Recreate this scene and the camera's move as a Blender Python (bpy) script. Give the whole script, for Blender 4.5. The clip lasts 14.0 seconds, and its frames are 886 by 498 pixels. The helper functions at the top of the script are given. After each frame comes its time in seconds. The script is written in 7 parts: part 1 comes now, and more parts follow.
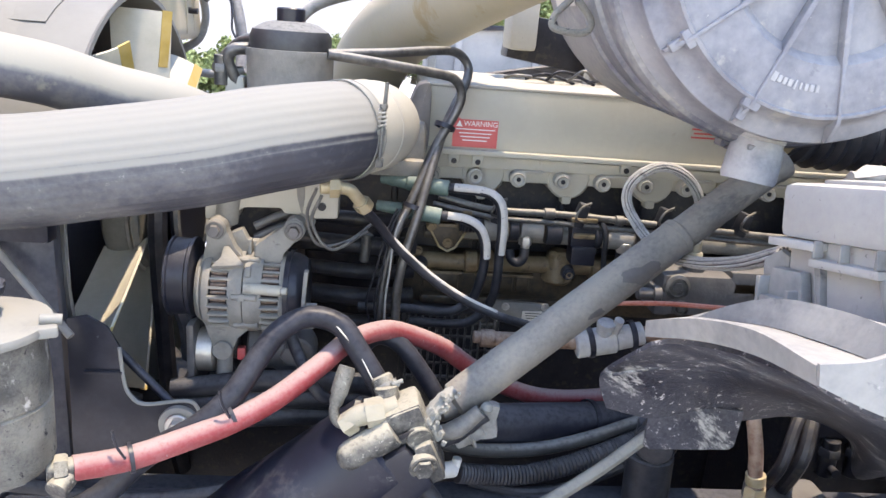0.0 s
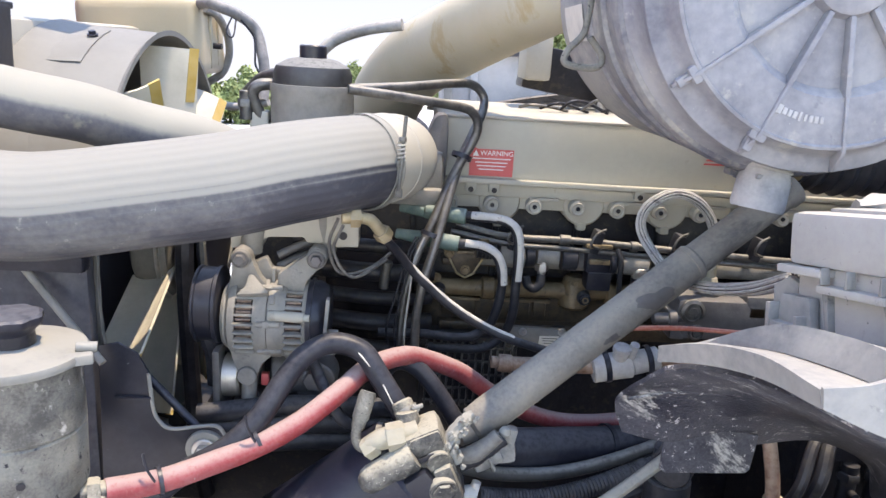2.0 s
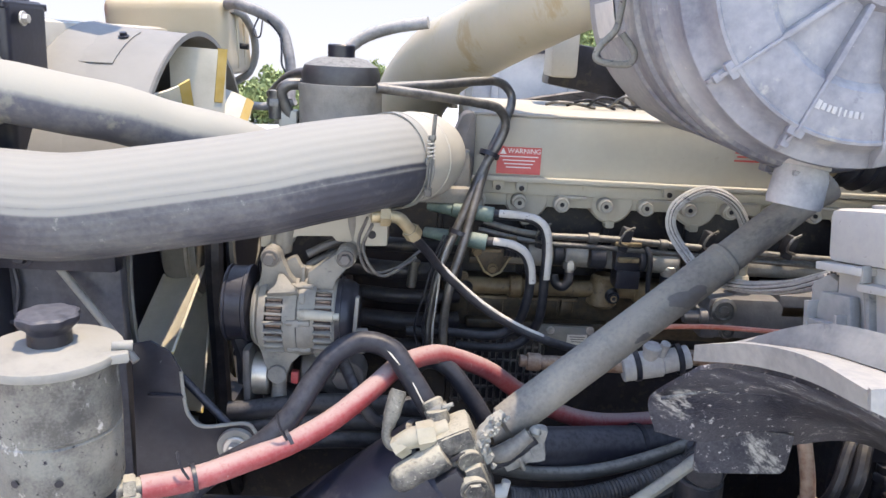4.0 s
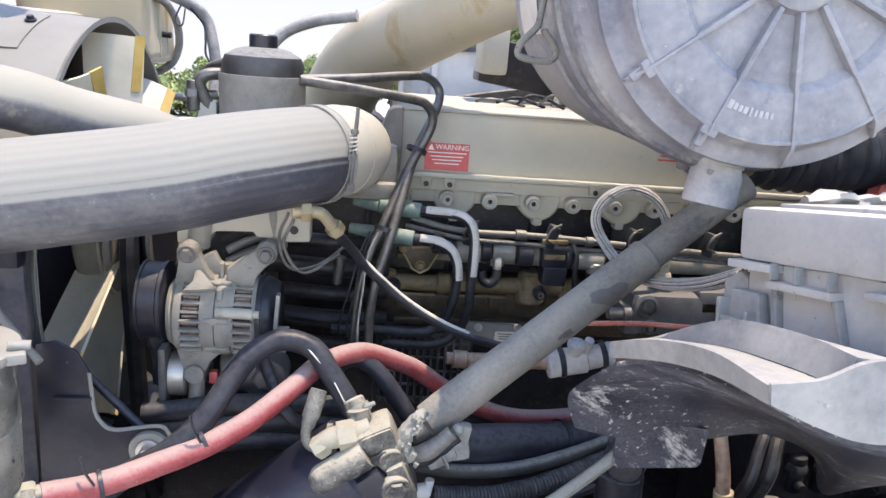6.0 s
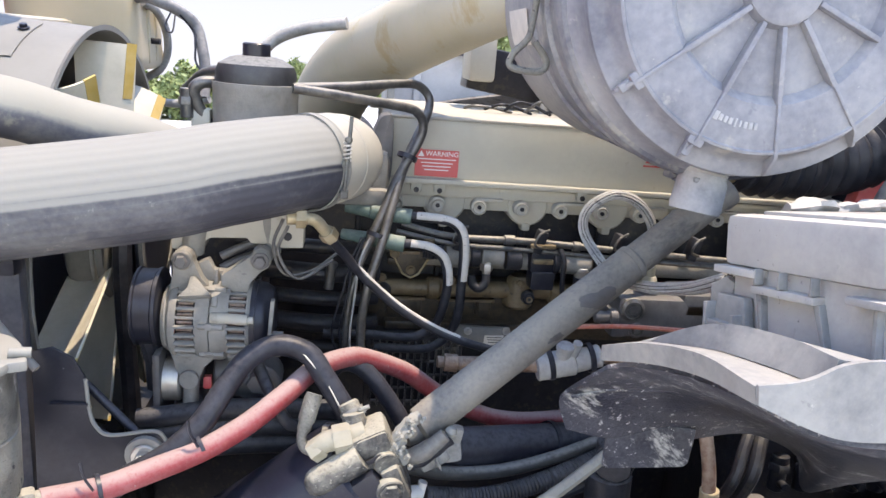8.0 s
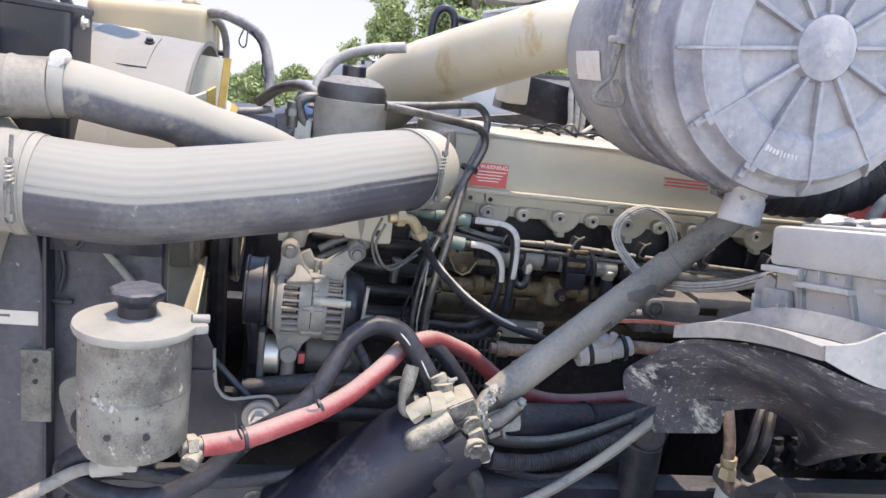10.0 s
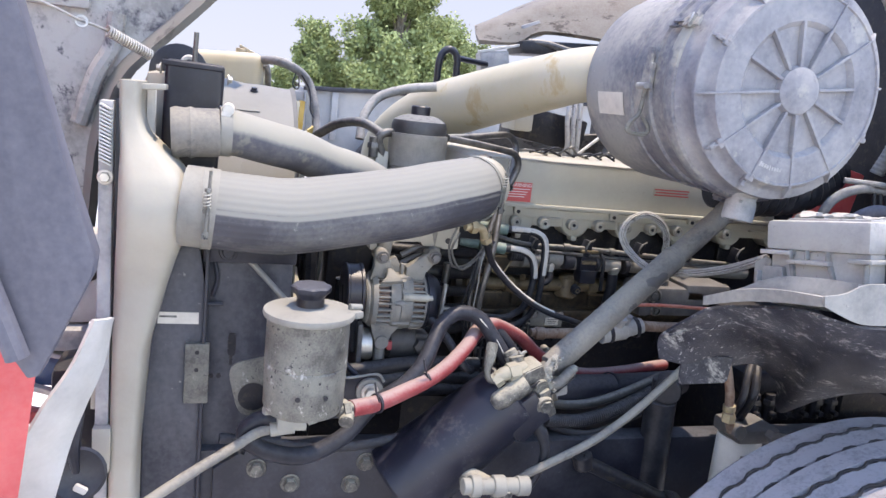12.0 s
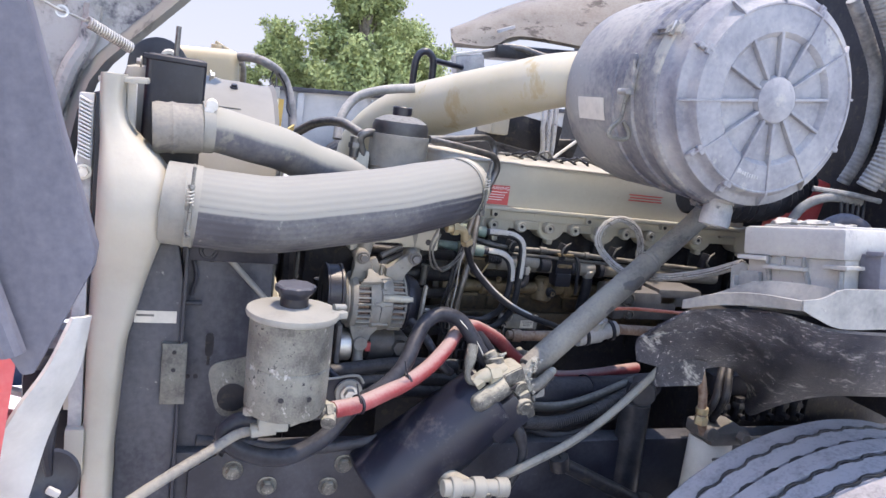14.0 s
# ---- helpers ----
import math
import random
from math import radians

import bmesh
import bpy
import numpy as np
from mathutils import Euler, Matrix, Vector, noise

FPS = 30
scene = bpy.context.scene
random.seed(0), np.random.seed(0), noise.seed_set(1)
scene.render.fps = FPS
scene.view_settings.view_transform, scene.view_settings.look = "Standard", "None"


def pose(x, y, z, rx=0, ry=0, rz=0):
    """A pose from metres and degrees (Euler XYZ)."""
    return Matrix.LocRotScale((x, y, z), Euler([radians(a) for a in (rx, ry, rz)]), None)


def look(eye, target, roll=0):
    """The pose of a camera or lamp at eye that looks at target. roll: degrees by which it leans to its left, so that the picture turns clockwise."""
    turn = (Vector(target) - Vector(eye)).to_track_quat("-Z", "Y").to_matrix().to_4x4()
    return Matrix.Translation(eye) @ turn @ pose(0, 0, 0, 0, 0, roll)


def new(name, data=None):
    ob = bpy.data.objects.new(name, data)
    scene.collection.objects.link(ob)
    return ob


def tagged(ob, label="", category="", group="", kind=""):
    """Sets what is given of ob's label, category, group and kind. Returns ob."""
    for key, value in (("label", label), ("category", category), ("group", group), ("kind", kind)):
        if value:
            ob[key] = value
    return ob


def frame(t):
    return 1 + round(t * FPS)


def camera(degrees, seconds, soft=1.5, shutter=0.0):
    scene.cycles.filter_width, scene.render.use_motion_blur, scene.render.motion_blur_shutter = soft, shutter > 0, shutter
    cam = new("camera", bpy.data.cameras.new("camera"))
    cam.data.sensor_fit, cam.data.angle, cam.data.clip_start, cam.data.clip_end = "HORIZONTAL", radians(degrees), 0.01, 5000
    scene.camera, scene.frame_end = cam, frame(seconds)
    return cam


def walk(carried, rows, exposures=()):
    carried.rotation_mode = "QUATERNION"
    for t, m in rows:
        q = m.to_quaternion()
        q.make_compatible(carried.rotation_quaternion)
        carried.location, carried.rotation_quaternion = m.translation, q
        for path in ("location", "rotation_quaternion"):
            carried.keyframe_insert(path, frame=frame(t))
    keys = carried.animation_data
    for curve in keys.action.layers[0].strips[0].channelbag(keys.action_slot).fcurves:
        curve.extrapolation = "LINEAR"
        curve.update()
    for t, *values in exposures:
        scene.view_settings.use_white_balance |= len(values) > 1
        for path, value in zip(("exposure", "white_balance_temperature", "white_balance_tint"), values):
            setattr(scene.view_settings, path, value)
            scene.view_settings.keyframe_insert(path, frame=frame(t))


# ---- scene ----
cam = camera(61.7, 14.0)
PATH = [
    (0, (0.007, 0.024, 1.539), (0.163, 1.933, 0.965), 4.3),
    (0.5, (0.003, 0.011, 1.543), (0.151, 1.926, 0.983), 4.1),
    (1, (0.005, -0.001, 1.55), (0.145, 1.92, 1.009), 3.8),
    (1.5, (0.009, -0.006, 1.553), (0.137, 1.921, 1.032), 3.7),
    (2, (0.004, -0.003, 1.552), (0.11, 1.927, 1.037), 3.5),
    (2.5, (-0.005, -0.004, 1.553), (0.058, 1.927, 1.037), 3.1),
    (2.7, (-0.011, -0.003, 1.552), (0.032, 1.929, 1.04), 2.7),
    (4.8, (-0.001, 0.003, 1.551), (0.075, 1.93, 1.019), 3.6),
    (5, (0.006, 0.007, 1.549), (0.112, 1.932, 1.017), 3.8),
    (5.5, (0.015, 0.012, 1.547), (0.193, 1.933, 1.02), 4.2),
    (6, (0.015, 0.012, 1.548), (0.228, 1.931, 1.028), 4.4),
    (6.5, (0.013, 0.006, 1.549), (0.239, 1.926, 1.038), 4.5),
    (7, (0.016, 0.002, 1.551), (0.244, 1.923, 1.044), 4.5),
    (7.5, (0.015, 0.001, 1.551), (0.25, 1.922, 1.047), 4.5),
    (7.7, (0.01, -0.001, 1.554), (0.256, 1.917, 1.044), 4.4),
    (9.8, (-0.186, -0.127, 1.56), (0.181, 1.779, 1.08), 7.3),
    (10, (-0.226, -0.164, 1.562), (0.156, 1.743, 1.095), 7.4),
    (10.5, (-0.259, -0.298, 1.582), (0.148, 1.611, 1.146), 7.0),
    (11, (-0.296, -0.417, 1.597), (0.129, 1.492, 1.178), 6.1),
    (11.5, (-0.432, -0.427, 1.586), (0.054, 1.471, 1.181), 5.7),
    (12, (-0.56, -0.41, 1.569), (0.008, 1.467, 1.175), 6.2),
    (12.5, (-0.593, -0.404, 1.564), (0.032, 1.457, 1.183), 6.8),
    (13, (-0.6, -0.406, 1.564), (0.046, 1.45, 1.188), 7.2),
    (13.5, (-0.602, -0.401, 1.561), (0.057, 1.45, 1.188), 7.4),
    (14, (-0.597, -0.398, 1.56), (0.068, 1.451, 1.187), 7.5),
]
EXPOSURES = [(0.0, 2.70, 8350, 20), (2.5, 2.56, 8400, 20), (5.0, 2.55, 8300, 20), (7.5, 2.56, 8450, 20), (10.0, 2.54, 8450, 21), (11.0, 2.36, 8200, 21), (14.0, 2.38, 7950, 22)]
walk(cam, [(t, look(eye, target, roll)) for t, eye, target, roll in PATH], EXPOSURES)

# ---- world, sun, exposure ----
SUN_UP, SUN_SIDE = 81.0, 88.0
world = bpy.data.worlds.new("sky")
scene.world = world
world.use_nodes = True
wt = world.node_tree
sky = wt.nodes.new("ShaderNodeTexSky")
sky.sky_type, sky.sun_disc = "NISHITA", False
sky.sun_elevation, sky.sun_rotation = radians(SUN_UP), radians(SUN_SIDE)
sky.dust_density, sky.ozone_density, sky.air_density = 0.0, 2.6, 1.0
wt.links.new(sky.outputs[0], wt.nodes["Background"].inputs[0])
wt.nodes["Background"].inputs[1].default_value = 0.15
sun = new("sun", bpy.data.lights.new("sun", "SUN"))
sun.data.energy, sun.data.angle, sun.data.color = 1.2, radians(0.5), (1.0, 0.985, 0.90)
to_sun = Vector((math.sin(radians(SUN_SIDE)) * math.cos(radians(SUN_UP)), math.cos(radians(SUN_SIDE)) * math.cos(radians(SUN_UP)), math.sin(radians(SUN_UP))))
sun.matrix_world = look(to_sun * 20, (0, 0, 0))


# ---- materials ----
DUST = (0.46, 0.42, 0.36)


def mat(name, base, rough=0.6, metal=0.0, dust=0.3, up=0.4, dust_color=DUST, scale=9.0, fine=120.0, bump=0.25, vary=0.25, second=None, second_at=0.55, settle=(0.25, 0.95), edge=(0.36, 0.62), streak=None, cover=(0.2, 0.55), gloss=0.5, spots=None, scuff=None):
    """A worn, dusty surface: base colour, blotches of a second colour, dust in patches and on faces that look up, fine relief."""
    m = bpy.data.materials.new(name)
    m.use_nodes = True
    nt = m.node_tree
    b = nt.nodes["Principled BSDF"]
    L = nt.links.new

    def node(kind, **inputs):
        n = nt.nodes.new(kind)
        for k, v in inputs.items():
            n.inputs[k].default_value = v
        return n

    def math_node(op, a, c, clamp=False):
        n = nt.nodes.new("ShaderNodeMath")
        n.operation, n.use_clamp = op, clamp
        for i, v in enumerate((a, c)):
            if isinstance(v, (int, float)):
                n.inputs[i].default_value = v
            else:
                L(v, n.inputs[i])
        return n.outputs[0]

    def mix(f, a, c):
        n = nt.nodes.new("ShaderNodeMix")
        n.data_type = "RGBA"
        L(f, n.inputs[0])
        for i, v in ((6, a), (7, c)):
            if isinstance(v, tuple):
                n.inputs[i].default_value = (*v, 1)
            else:
                L(v, n.inputs[i])
        return n.outputs[2]

    def span(v, lo, hi):
        n = node("ShaderNodeMapRange", **{"From Min": lo, "From Max": hi})
        L(v, n.inputs[0])
        return n.outputs[0]

    co = nt.nodes.new("ShaderNodeTexCoord").outputs["Object"]
    broad = node("ShaderNodeTexNoise", Scale=scale, Detail=6.0, Roughness=0.62)
    grain = node("ShaderNodeTexNoise", Scale=fine, Detail=4.0, Roughness=0.6)
    drawn = co
    if streak:
        turn = node("ShaderNodeMapping")
        turn.vector_type = "TEXTURE"
        turn.inputs["Rotation"].default_value = (0, radians(streak[0]), 0)
        turn.inputs["Scale"].default_value = (streak[1], 1, 1)
        L(co, turn.inputs["Vector"])
        drawn = turn.outputs[0]
    L(drawn, broad.inputs["Vector"])
    L(co, grain.inputs["Vector"])
    n1, n2 = broad.outputs[0], grain.outputs[0]
    lo = tuple(v * (1 - vary) for v in base)
    hi = tuple(min(1.0, v * (1 + vary)) for v in base)
    col = mix(span(n1, 0.3, 0.7), lo, hi)
    if second:
        patches = node("ShaderNodeTexNoise", Scale=scale * 2.3, Detail=5.0, Roughness=0.65)
        L(drawn, patches.inputs["Vector"])
        col = mix(span(patches.outputs[0], second_at, second_at + 0.08), col, second)
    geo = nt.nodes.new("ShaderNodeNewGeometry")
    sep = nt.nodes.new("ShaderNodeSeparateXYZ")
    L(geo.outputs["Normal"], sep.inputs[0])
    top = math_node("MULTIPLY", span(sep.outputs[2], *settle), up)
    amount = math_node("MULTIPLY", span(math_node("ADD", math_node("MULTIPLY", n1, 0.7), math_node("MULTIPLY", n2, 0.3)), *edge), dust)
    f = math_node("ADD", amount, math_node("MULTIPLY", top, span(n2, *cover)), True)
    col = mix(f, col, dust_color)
    if scuff:
        # long scrapes and runs: (colour, scale, stretch, degrees about y, threshold)
        tint, size, stretch, deg, at = scuff
        lay = node("ShaderNodeMapping")
        lay.vector_type = "TEXTURE"
        lay.inputs["Rotation"].default_value = (0, radians(deg), 0)
        lay.inputs["Scale"].default_value = (stretch, 1, 1)
        L(co, lay.inputs["Vector"])
        runs = node("ShaderNodeTexNoise", Scale=size, Detail=8.0, Roughness=0.7)
        L(lay.outputs[0], runs.inputs["Vector"])
        col = mix(span(runs.outputs[0], at, at + 0.07), col, tint)
    if spots:
        # splashed drops: (colour, scale, threshold), gathered where the broad noise is high
        tint, size, at = spots
        drops = node("ShaderNodeTexNoise", Scale=size, Detail=7.0, Roughness=0.72)
        L(co, drops.inputs["Vector"])
        field = math_node("ADD", drops.outputs[0], math_node("MULTIPLY", math_node("SUBTRACT", n1, 0.5), 0.35))
        col = mix(span(field, at, at + 0.035), col, tint)
    L(col, b.inputs["Base Color"])
    b.inputs["Metallic"].default_value = metal
    b.inputs["Specular IOR Level"].default_value = gloss
    L(math_node("ADD", math_node("MULTIPLY", f, 0.9 - rough), rough, True), b.inputs["Roughness"])
    bp = node("ShaderNodeBump", Strength=bump, Distance=0.002)
    L(n2, bp.inputs["Height"])
    L(bp.outputs[0], b.inputs["Normal"])
    return m


M = {
    "cream": mat("cream_painted_metal", (0.34, 0.318, 0.265), 0.5, 0, 0.5, 0.3, (0.36, 0.34, 0.29), scale=6, bump=0.15, vary=0.14, scuff=((0.25, 0.235, 0.195), 14, 2.5, 80, 0.62), spots=((0.14, 0.13, 0.11), 120, 0.70)),
    "cover": mat("valve_cover_paint", (0.40, 0.375, 0.305), 0.5, 0, 0.6, 0.35, (0.345, 0.325, 0.27), scale=6, fine=90, bump=0.15, vary=0.14, second=(0.27, 0.245, 0.19), second_at=0.64, scuff=((0.22, 0.20, 0.155), 24, 2.5, 85, 0.66), spots=((0.16, 0.14, 0.11), 170, 0.70)),
    "intake": mat("cream_plastic", (0.43, 0.385, 0.265), 0.5, 0, 0.7, 0.4, (0.40, 0.375, 0.315), scale=6, bump=0.06, vary=0.14, scuff=((0.36, 0.29, 0.17), 9, 2.5, 75, 0.60)),
    "tank": mat("yellowed_plastic", (0.46, 0.385, 0.26), 0.45, 0, 0.3, 0.2, (0.42, 0.39, 0.33), scale=4, bump=0.05, vary=0.12),
    "alu": mat("dusty_cast_aluminium", (0.175, 0.168, 0.152), 0.55, 0.05, 0.55, 0.35, (0.245, 0.232, 0.205), scale=26, fine=220, bump=0.45, edge=(0.38, 0.64), scuff=((0.085, 0.08, 0.072), 40, 1.5, 20, 0.64)),
    "alu_dark": mat("dark_cast_aluminium", (0.095, 0.090, 0.090), 0.5, 0.2, 0.3, 0.4, (0.17, 0.165, 0.155), scale=20, bump=0.35, edge=(0.44, 0.68)),
    "steel": mat("zinc_plated_steel", (0.50, 0.48, 0.44), 0.35, 0.8, 0.2, 0.3, scale=40, bump=0.1),
    "tube": mat("dusty_steel_tube", (0.085, 0.084, 0.084), 0.32, 0.6, 0.25, 0.5, (0.30, 0.285, 0.25), scale=30, bump=0.1, settle=(0.45, 0.85)),
    "side_plate": mat("dust_streaked_steel_plate", (0.030, 0.032, 0.044), 0.42, 0, 0.5, 0.3, (0.17, 0.17, 0.175), scale=7, fine=90, bump=0.1, edge=(0.40, 0.72), streak=(85, 3), gloss=0.3, spots=((0.26, 0.255, 0.245), 60, 0.69)),
    # blue tint in the black bases stands in for sky glare
    "black": mat("black_paint", (0.009, 0.010, 0.017), 0.36, 0, 0.07, 0.10, (0.19, 0.195, 0.215), scale=12, bump=0.1, edge=(0.46, 0.70), gloss=0.4, spots=((0.20, 0.20, 0.205), 90, 0.72)),
    "post": mat("dusty_black_steel", (0.011, 0.012, 0.020), 0.40, 0, 0.12, 0.3, (0.19, 0.195, 0.21), scale=9, bump=0.1, edge=(0.44, 0.68), gloss=0.35, spots=((0.20, 0.20, 0.205), 90, 0.71)),
    "top_dusted": mat("rubber_dusted_on_top", (0.016, 0.017, 0.019), 0.45, 0, 0.12, 1.0, (0.165, 0.165, 0.155), scale=25, bump=0.15, settle=(0.40, 0.85)),
    "pale_sleeve": mat("pale_dusty_sleeve", (0.23, 0.225, 0.215), 0.5, 0, 0.6, 0.6, (0.36, 0.345, 0.315), scale=30, bump=0.15, scuff=((0.10, 0.10, 0.10), 50, 2.0, 30, 0.63)),
    "gloss_hose": mat("matt_black_hose", (0.009, 0.010, 0.016), 0.36, 0, 0.08, 0.15, (0.19, 0.195, 0.21), scale=25, bump=0.15, gloss=0.22),
    "rubber": mat("black_rubber", (0.009, 0.010, 0.015), 0.40, 0, 0.10, 0.28, (0.20, 0.20, 0.205), scale=25, bump=0.15, gloss=0.22),
    # dust on top; the sharp mid-side edge also paints lit and shaded halves
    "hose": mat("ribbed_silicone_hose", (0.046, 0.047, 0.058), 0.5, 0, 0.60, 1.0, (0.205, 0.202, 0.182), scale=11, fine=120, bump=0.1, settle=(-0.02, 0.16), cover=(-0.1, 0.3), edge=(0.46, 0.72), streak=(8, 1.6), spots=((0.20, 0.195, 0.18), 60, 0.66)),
    # dusty, with the lit upper side painted pale over a dark underside
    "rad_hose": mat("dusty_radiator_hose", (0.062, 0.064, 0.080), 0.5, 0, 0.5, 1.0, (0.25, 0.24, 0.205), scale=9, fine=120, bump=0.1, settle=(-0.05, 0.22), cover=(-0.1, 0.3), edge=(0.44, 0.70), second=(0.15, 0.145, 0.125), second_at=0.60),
    "gear_case": mat("dusty_black_case", (0.010, 0.011, 0.020), 0.40, 0, 0.25, 0.9, (0.24, 0.23, 0.205), scale=7, fine=120, bump=0.2, settle=(0.80, 1.0), edge=(0.52, 0.72), gloss=0.35, cover=(0.3, 0.6), spots=((0.28, 0.27, 0.24), 30, 0.69)),
    "red_hose": mat("dusty_red_hose", (0.22, 0.024, 0.028), 0.5, 0, 0.5, 1.0, (0.29, 0.205, 0.195), scale=7, fine=200, bump=0.15, settle=(0.35, 0.95), edge=(0.46, 0.72), cover=(0.0, 0.45), spots=((0.27, 0.23, 0.215), 120, 0.67)),
    "dirty": mat("oily_block", (0.011, 0.011, 0.016), 0.40, 0.1, 0.06, 0.25, (0.12, 0.115, 0.105), scale=25, bump=0.4, second=(0.032, 0.028, 0.024), gloss=0.34),
    "brown": mat("oil_stained_casting", (0.13, 0.088, 0.045), 0.38, 0.1, 0.4, 0.5, (0.20, 0.155, 0.095), scale=30, bump=0.5, second=(0.032, 0.023, 0.015), second_at=0.56),
    "brown_dark": mat("black_oil_stained_casting", (0.034, 0.023, 0.014), 0.32, 0.1, 0.22, 0.35, (0.12, 0.088, 0.05), scale=30, bump=0.5, second=(0.010, 0.009, 0.008), second_at=0.50),
    "fin": mat("dusty_black_fins", (0.030, 0.030, 0.034), 0.4, 0.1, 0.7, 0.5, (0.20, 0.195, 0.19), scale=40, bump=0.2, edge=(0.44, 0.66)),
    # pale dust tone that stands in for sunlight on hoses and cable
    "sunlit": mat("painted_sunlight", (0.44, 0.42, 0.385), 0.8, 0, 0.5, 0.1, (0.38, 0.36, 0.33), scale=60, bump=0.4, spots=((0.10, 0.10, 0.11), 160, 0.64)),
    "stain": mat("dark_patch_tone", (0.080, 0.077, 0.078), 0.5, 0, 0.4, 0.2, (0.125, 0.118, 0.108), scale=20, bump=0.1),
    "brass": mat("brass_fitting", (0.34, 0.26, 0.14), 0.45, 0.6, 0.5, 0.4, (0.40, 0.36, 0.28), scale=40, bump=0.15),
    "yellow_fit": mat("passivated_steel_fitting", (0.27, 0.245, 0.175), 0.5, 0.1, 0.6, 0.4, (0.27, 0.255, 0.215), scale=40, bump=0.3, spots=((0.10, 0.09, 0.07), 120, 0.66)),
    "filter": mat("dust_coated_black_plastic", (0.115, 0.12, 0.15), 0.5, 0, 1.0, 0.30, (0.275, 0.275, 0.28), scale=8, fine=90, bump=0.25, second=(0.30, 0.287, 0.25), second_at=0.60, edge=(0.34, 0.66), spots=((0.36, 0.35, 0.325), 80, 0.67), scuff=((0.085, 0.09, 0.12), 18, 1.8, 60, 0.605)),
    "filter_body": mat("dust_coated_filter_body", (0.075, 0.080, 0.110), 0.45, 0, 1.0, 0.25, (0.28, 0.276, 0.262), scale=4.0, fine=80, bump=0.15, second=(0.32, 0.302, 0.252), second_at=0.55, edge=(0.38, 0.58), spots=((0.36, 0.345, 0.31), 55, 0.655), scuff=((0.07, 0.075, 0.105), 9, 2.2, 85, 0.60)),
    "boot": mat("grey_rubber_boot", (0.24, 0.24, 0.25), 0.6, 0, 0.7, 0.3, (0.42, 0.41, 0.39), scale=18, bump=0.1),
    "white_box": mat("dusty_grey_plastic", (0.255, 0.25, 0.25), 0.5, 0, 0.8, 0.3, (0.39, 0.378, 0.345), scale=7, fine=140, bump=0.15, edge=(0.32, 0.66), scuff=((0.17, 0.168, 0.172), 16, 2.0, 85, 0.61), spots=((0.12, 0.12, 0.13), 150, 0.68)),
    "lip": mat("dusty_grey_fender_plastic", (0.15, 0.152, 0.155), 0.5, 0, 1.0, 0.3, (0.28, 0.272, 0.25), scale=14, bump=0.15, edge=(0.34, 0.64), scuff=((0.10, 0.10, 0.108), 26, 2.0, 30, 0.62), spots=((0.34, 0.325, 0.29), 90, 0.67)),
    "liner": mat("mud_splashed_rubber", (0.013, 0.014, 0.024), 0.42, 0, 0.45, 0.6, (0.17, 0.17, 0.18), scale=9, fine=260, bump=0.4, edge=(0.46, 0.72), streak=(40, 3.0), gloss=0.4, settle=(0.35, 0.85), spots=((0.33, 0.325, 0.32), 100, 0.615), scuff=((0.30, 0.295, 0.285), 26, 2.6, 40, 0.575)),
    "shaft": mat("dusty_shaft_tube", (0.115, 0.109, 0.102), 0.5, 0, 1.0, 0.45, (0.225, 0.207, 0.175), scale=9, fine=160, bump=0.2, edge=(0.36, 0.62), scuff=((0.080, 0.076, 0.075), 10, 3.0, -36, 0.59), spots=((0.07, 0.067, 0.066), 110, 0.68)),
    "gear": mat("dust_topped_steering_casting", (0.035, 0.034, 0.034), 0.5, 0.1, 0.35, 1.0, (0.30, 0.28, 0.225), scale=34, fine=200, bump=0.8, settle=(0.30, 0.75), edge=(0.44, 0.62), cover=(0.05, 0.5), spots=((0.26, 0.245, 0.205), 150, 0.60)),
    "cup": mat("dusty_stamped_steel", (0.075, 0.073, 0.066), 0.42, 0.2, 0.9, 0.35, (0.20, 0.195, 0.168), scale=16, fine=300, bump=0.5, edge=(0.40, 0.58), spots=((0.018, 0.018, 0.022), 110, 0.615), scuff=((0.38, 0.37, 0.34), 40, 1.6, 70, 0.61)),
    "lid": mat("dusty_lid", (0.19, 0.186, 0.168), 0.5, 0.1, 0.6, 0.5, (0.245, 0.24, 0.212), scale=14, bump=0.2, scuff=((0.11, 0.108, 0.10), 45, 2.0, 0, 0.65)),
    "tyre": mat("dusty_tyre_rubber", (0.115, 0.115, 0.13), 0.75, 0, 0.95, 0.4, (0.25, 0.246, 0.262), scale=22, fine=150, bump=0.3, edge=(0.30, 0.64)),
    "groove": mat("tyre_groove_rubber", (0.006, 0.006, 0.009), 0.8, 0, 0.05, 0.0, scale=12),
    "red": mat("red_body_paint", (0.42, 0.035, 0.04), 0.35, 0, 0.25, 0.2, (0.5, 0.25, 0.22), scale=5, bump=0.03),
    "cowl": mat("sun_faded_cowl", (0.125, 0.10, 0.086), 0.6, 0, 0.9, 0.15, (0.195, 0.18, 0.158), scale=7, bump=0.3, edge=(0.36, 0.60), scuff=((0.05, 0.040, 0.035), 20, 3.0, 15, 0.56), spots=((0.04, 0.035, 0.032), 40, 0.66)),
    "hood": mat("mottled_hood_lining", (0.24, 0.235, 0.22), 0.7, 0, 0.9, 0.2, (0.36, 0.35, 0.33), scale=8, fine=60, bump=0.9, second=(0.05, 0.05, 0.062), second_at=0.51, edge=(0.42, 0.56), scuff=((0.08, 0.08, 0.09), 30, 1.6, 60, 0.60)),
    "flare": mat("grey_fender_flare", (0.060, 0.060, 0.080), 0.6, 0, 0.5, 0.2, (0.20, 0.20, 0.225), scale=7, bump=0.08, streak=(80, 7), edge=(0.42, 0.72)),
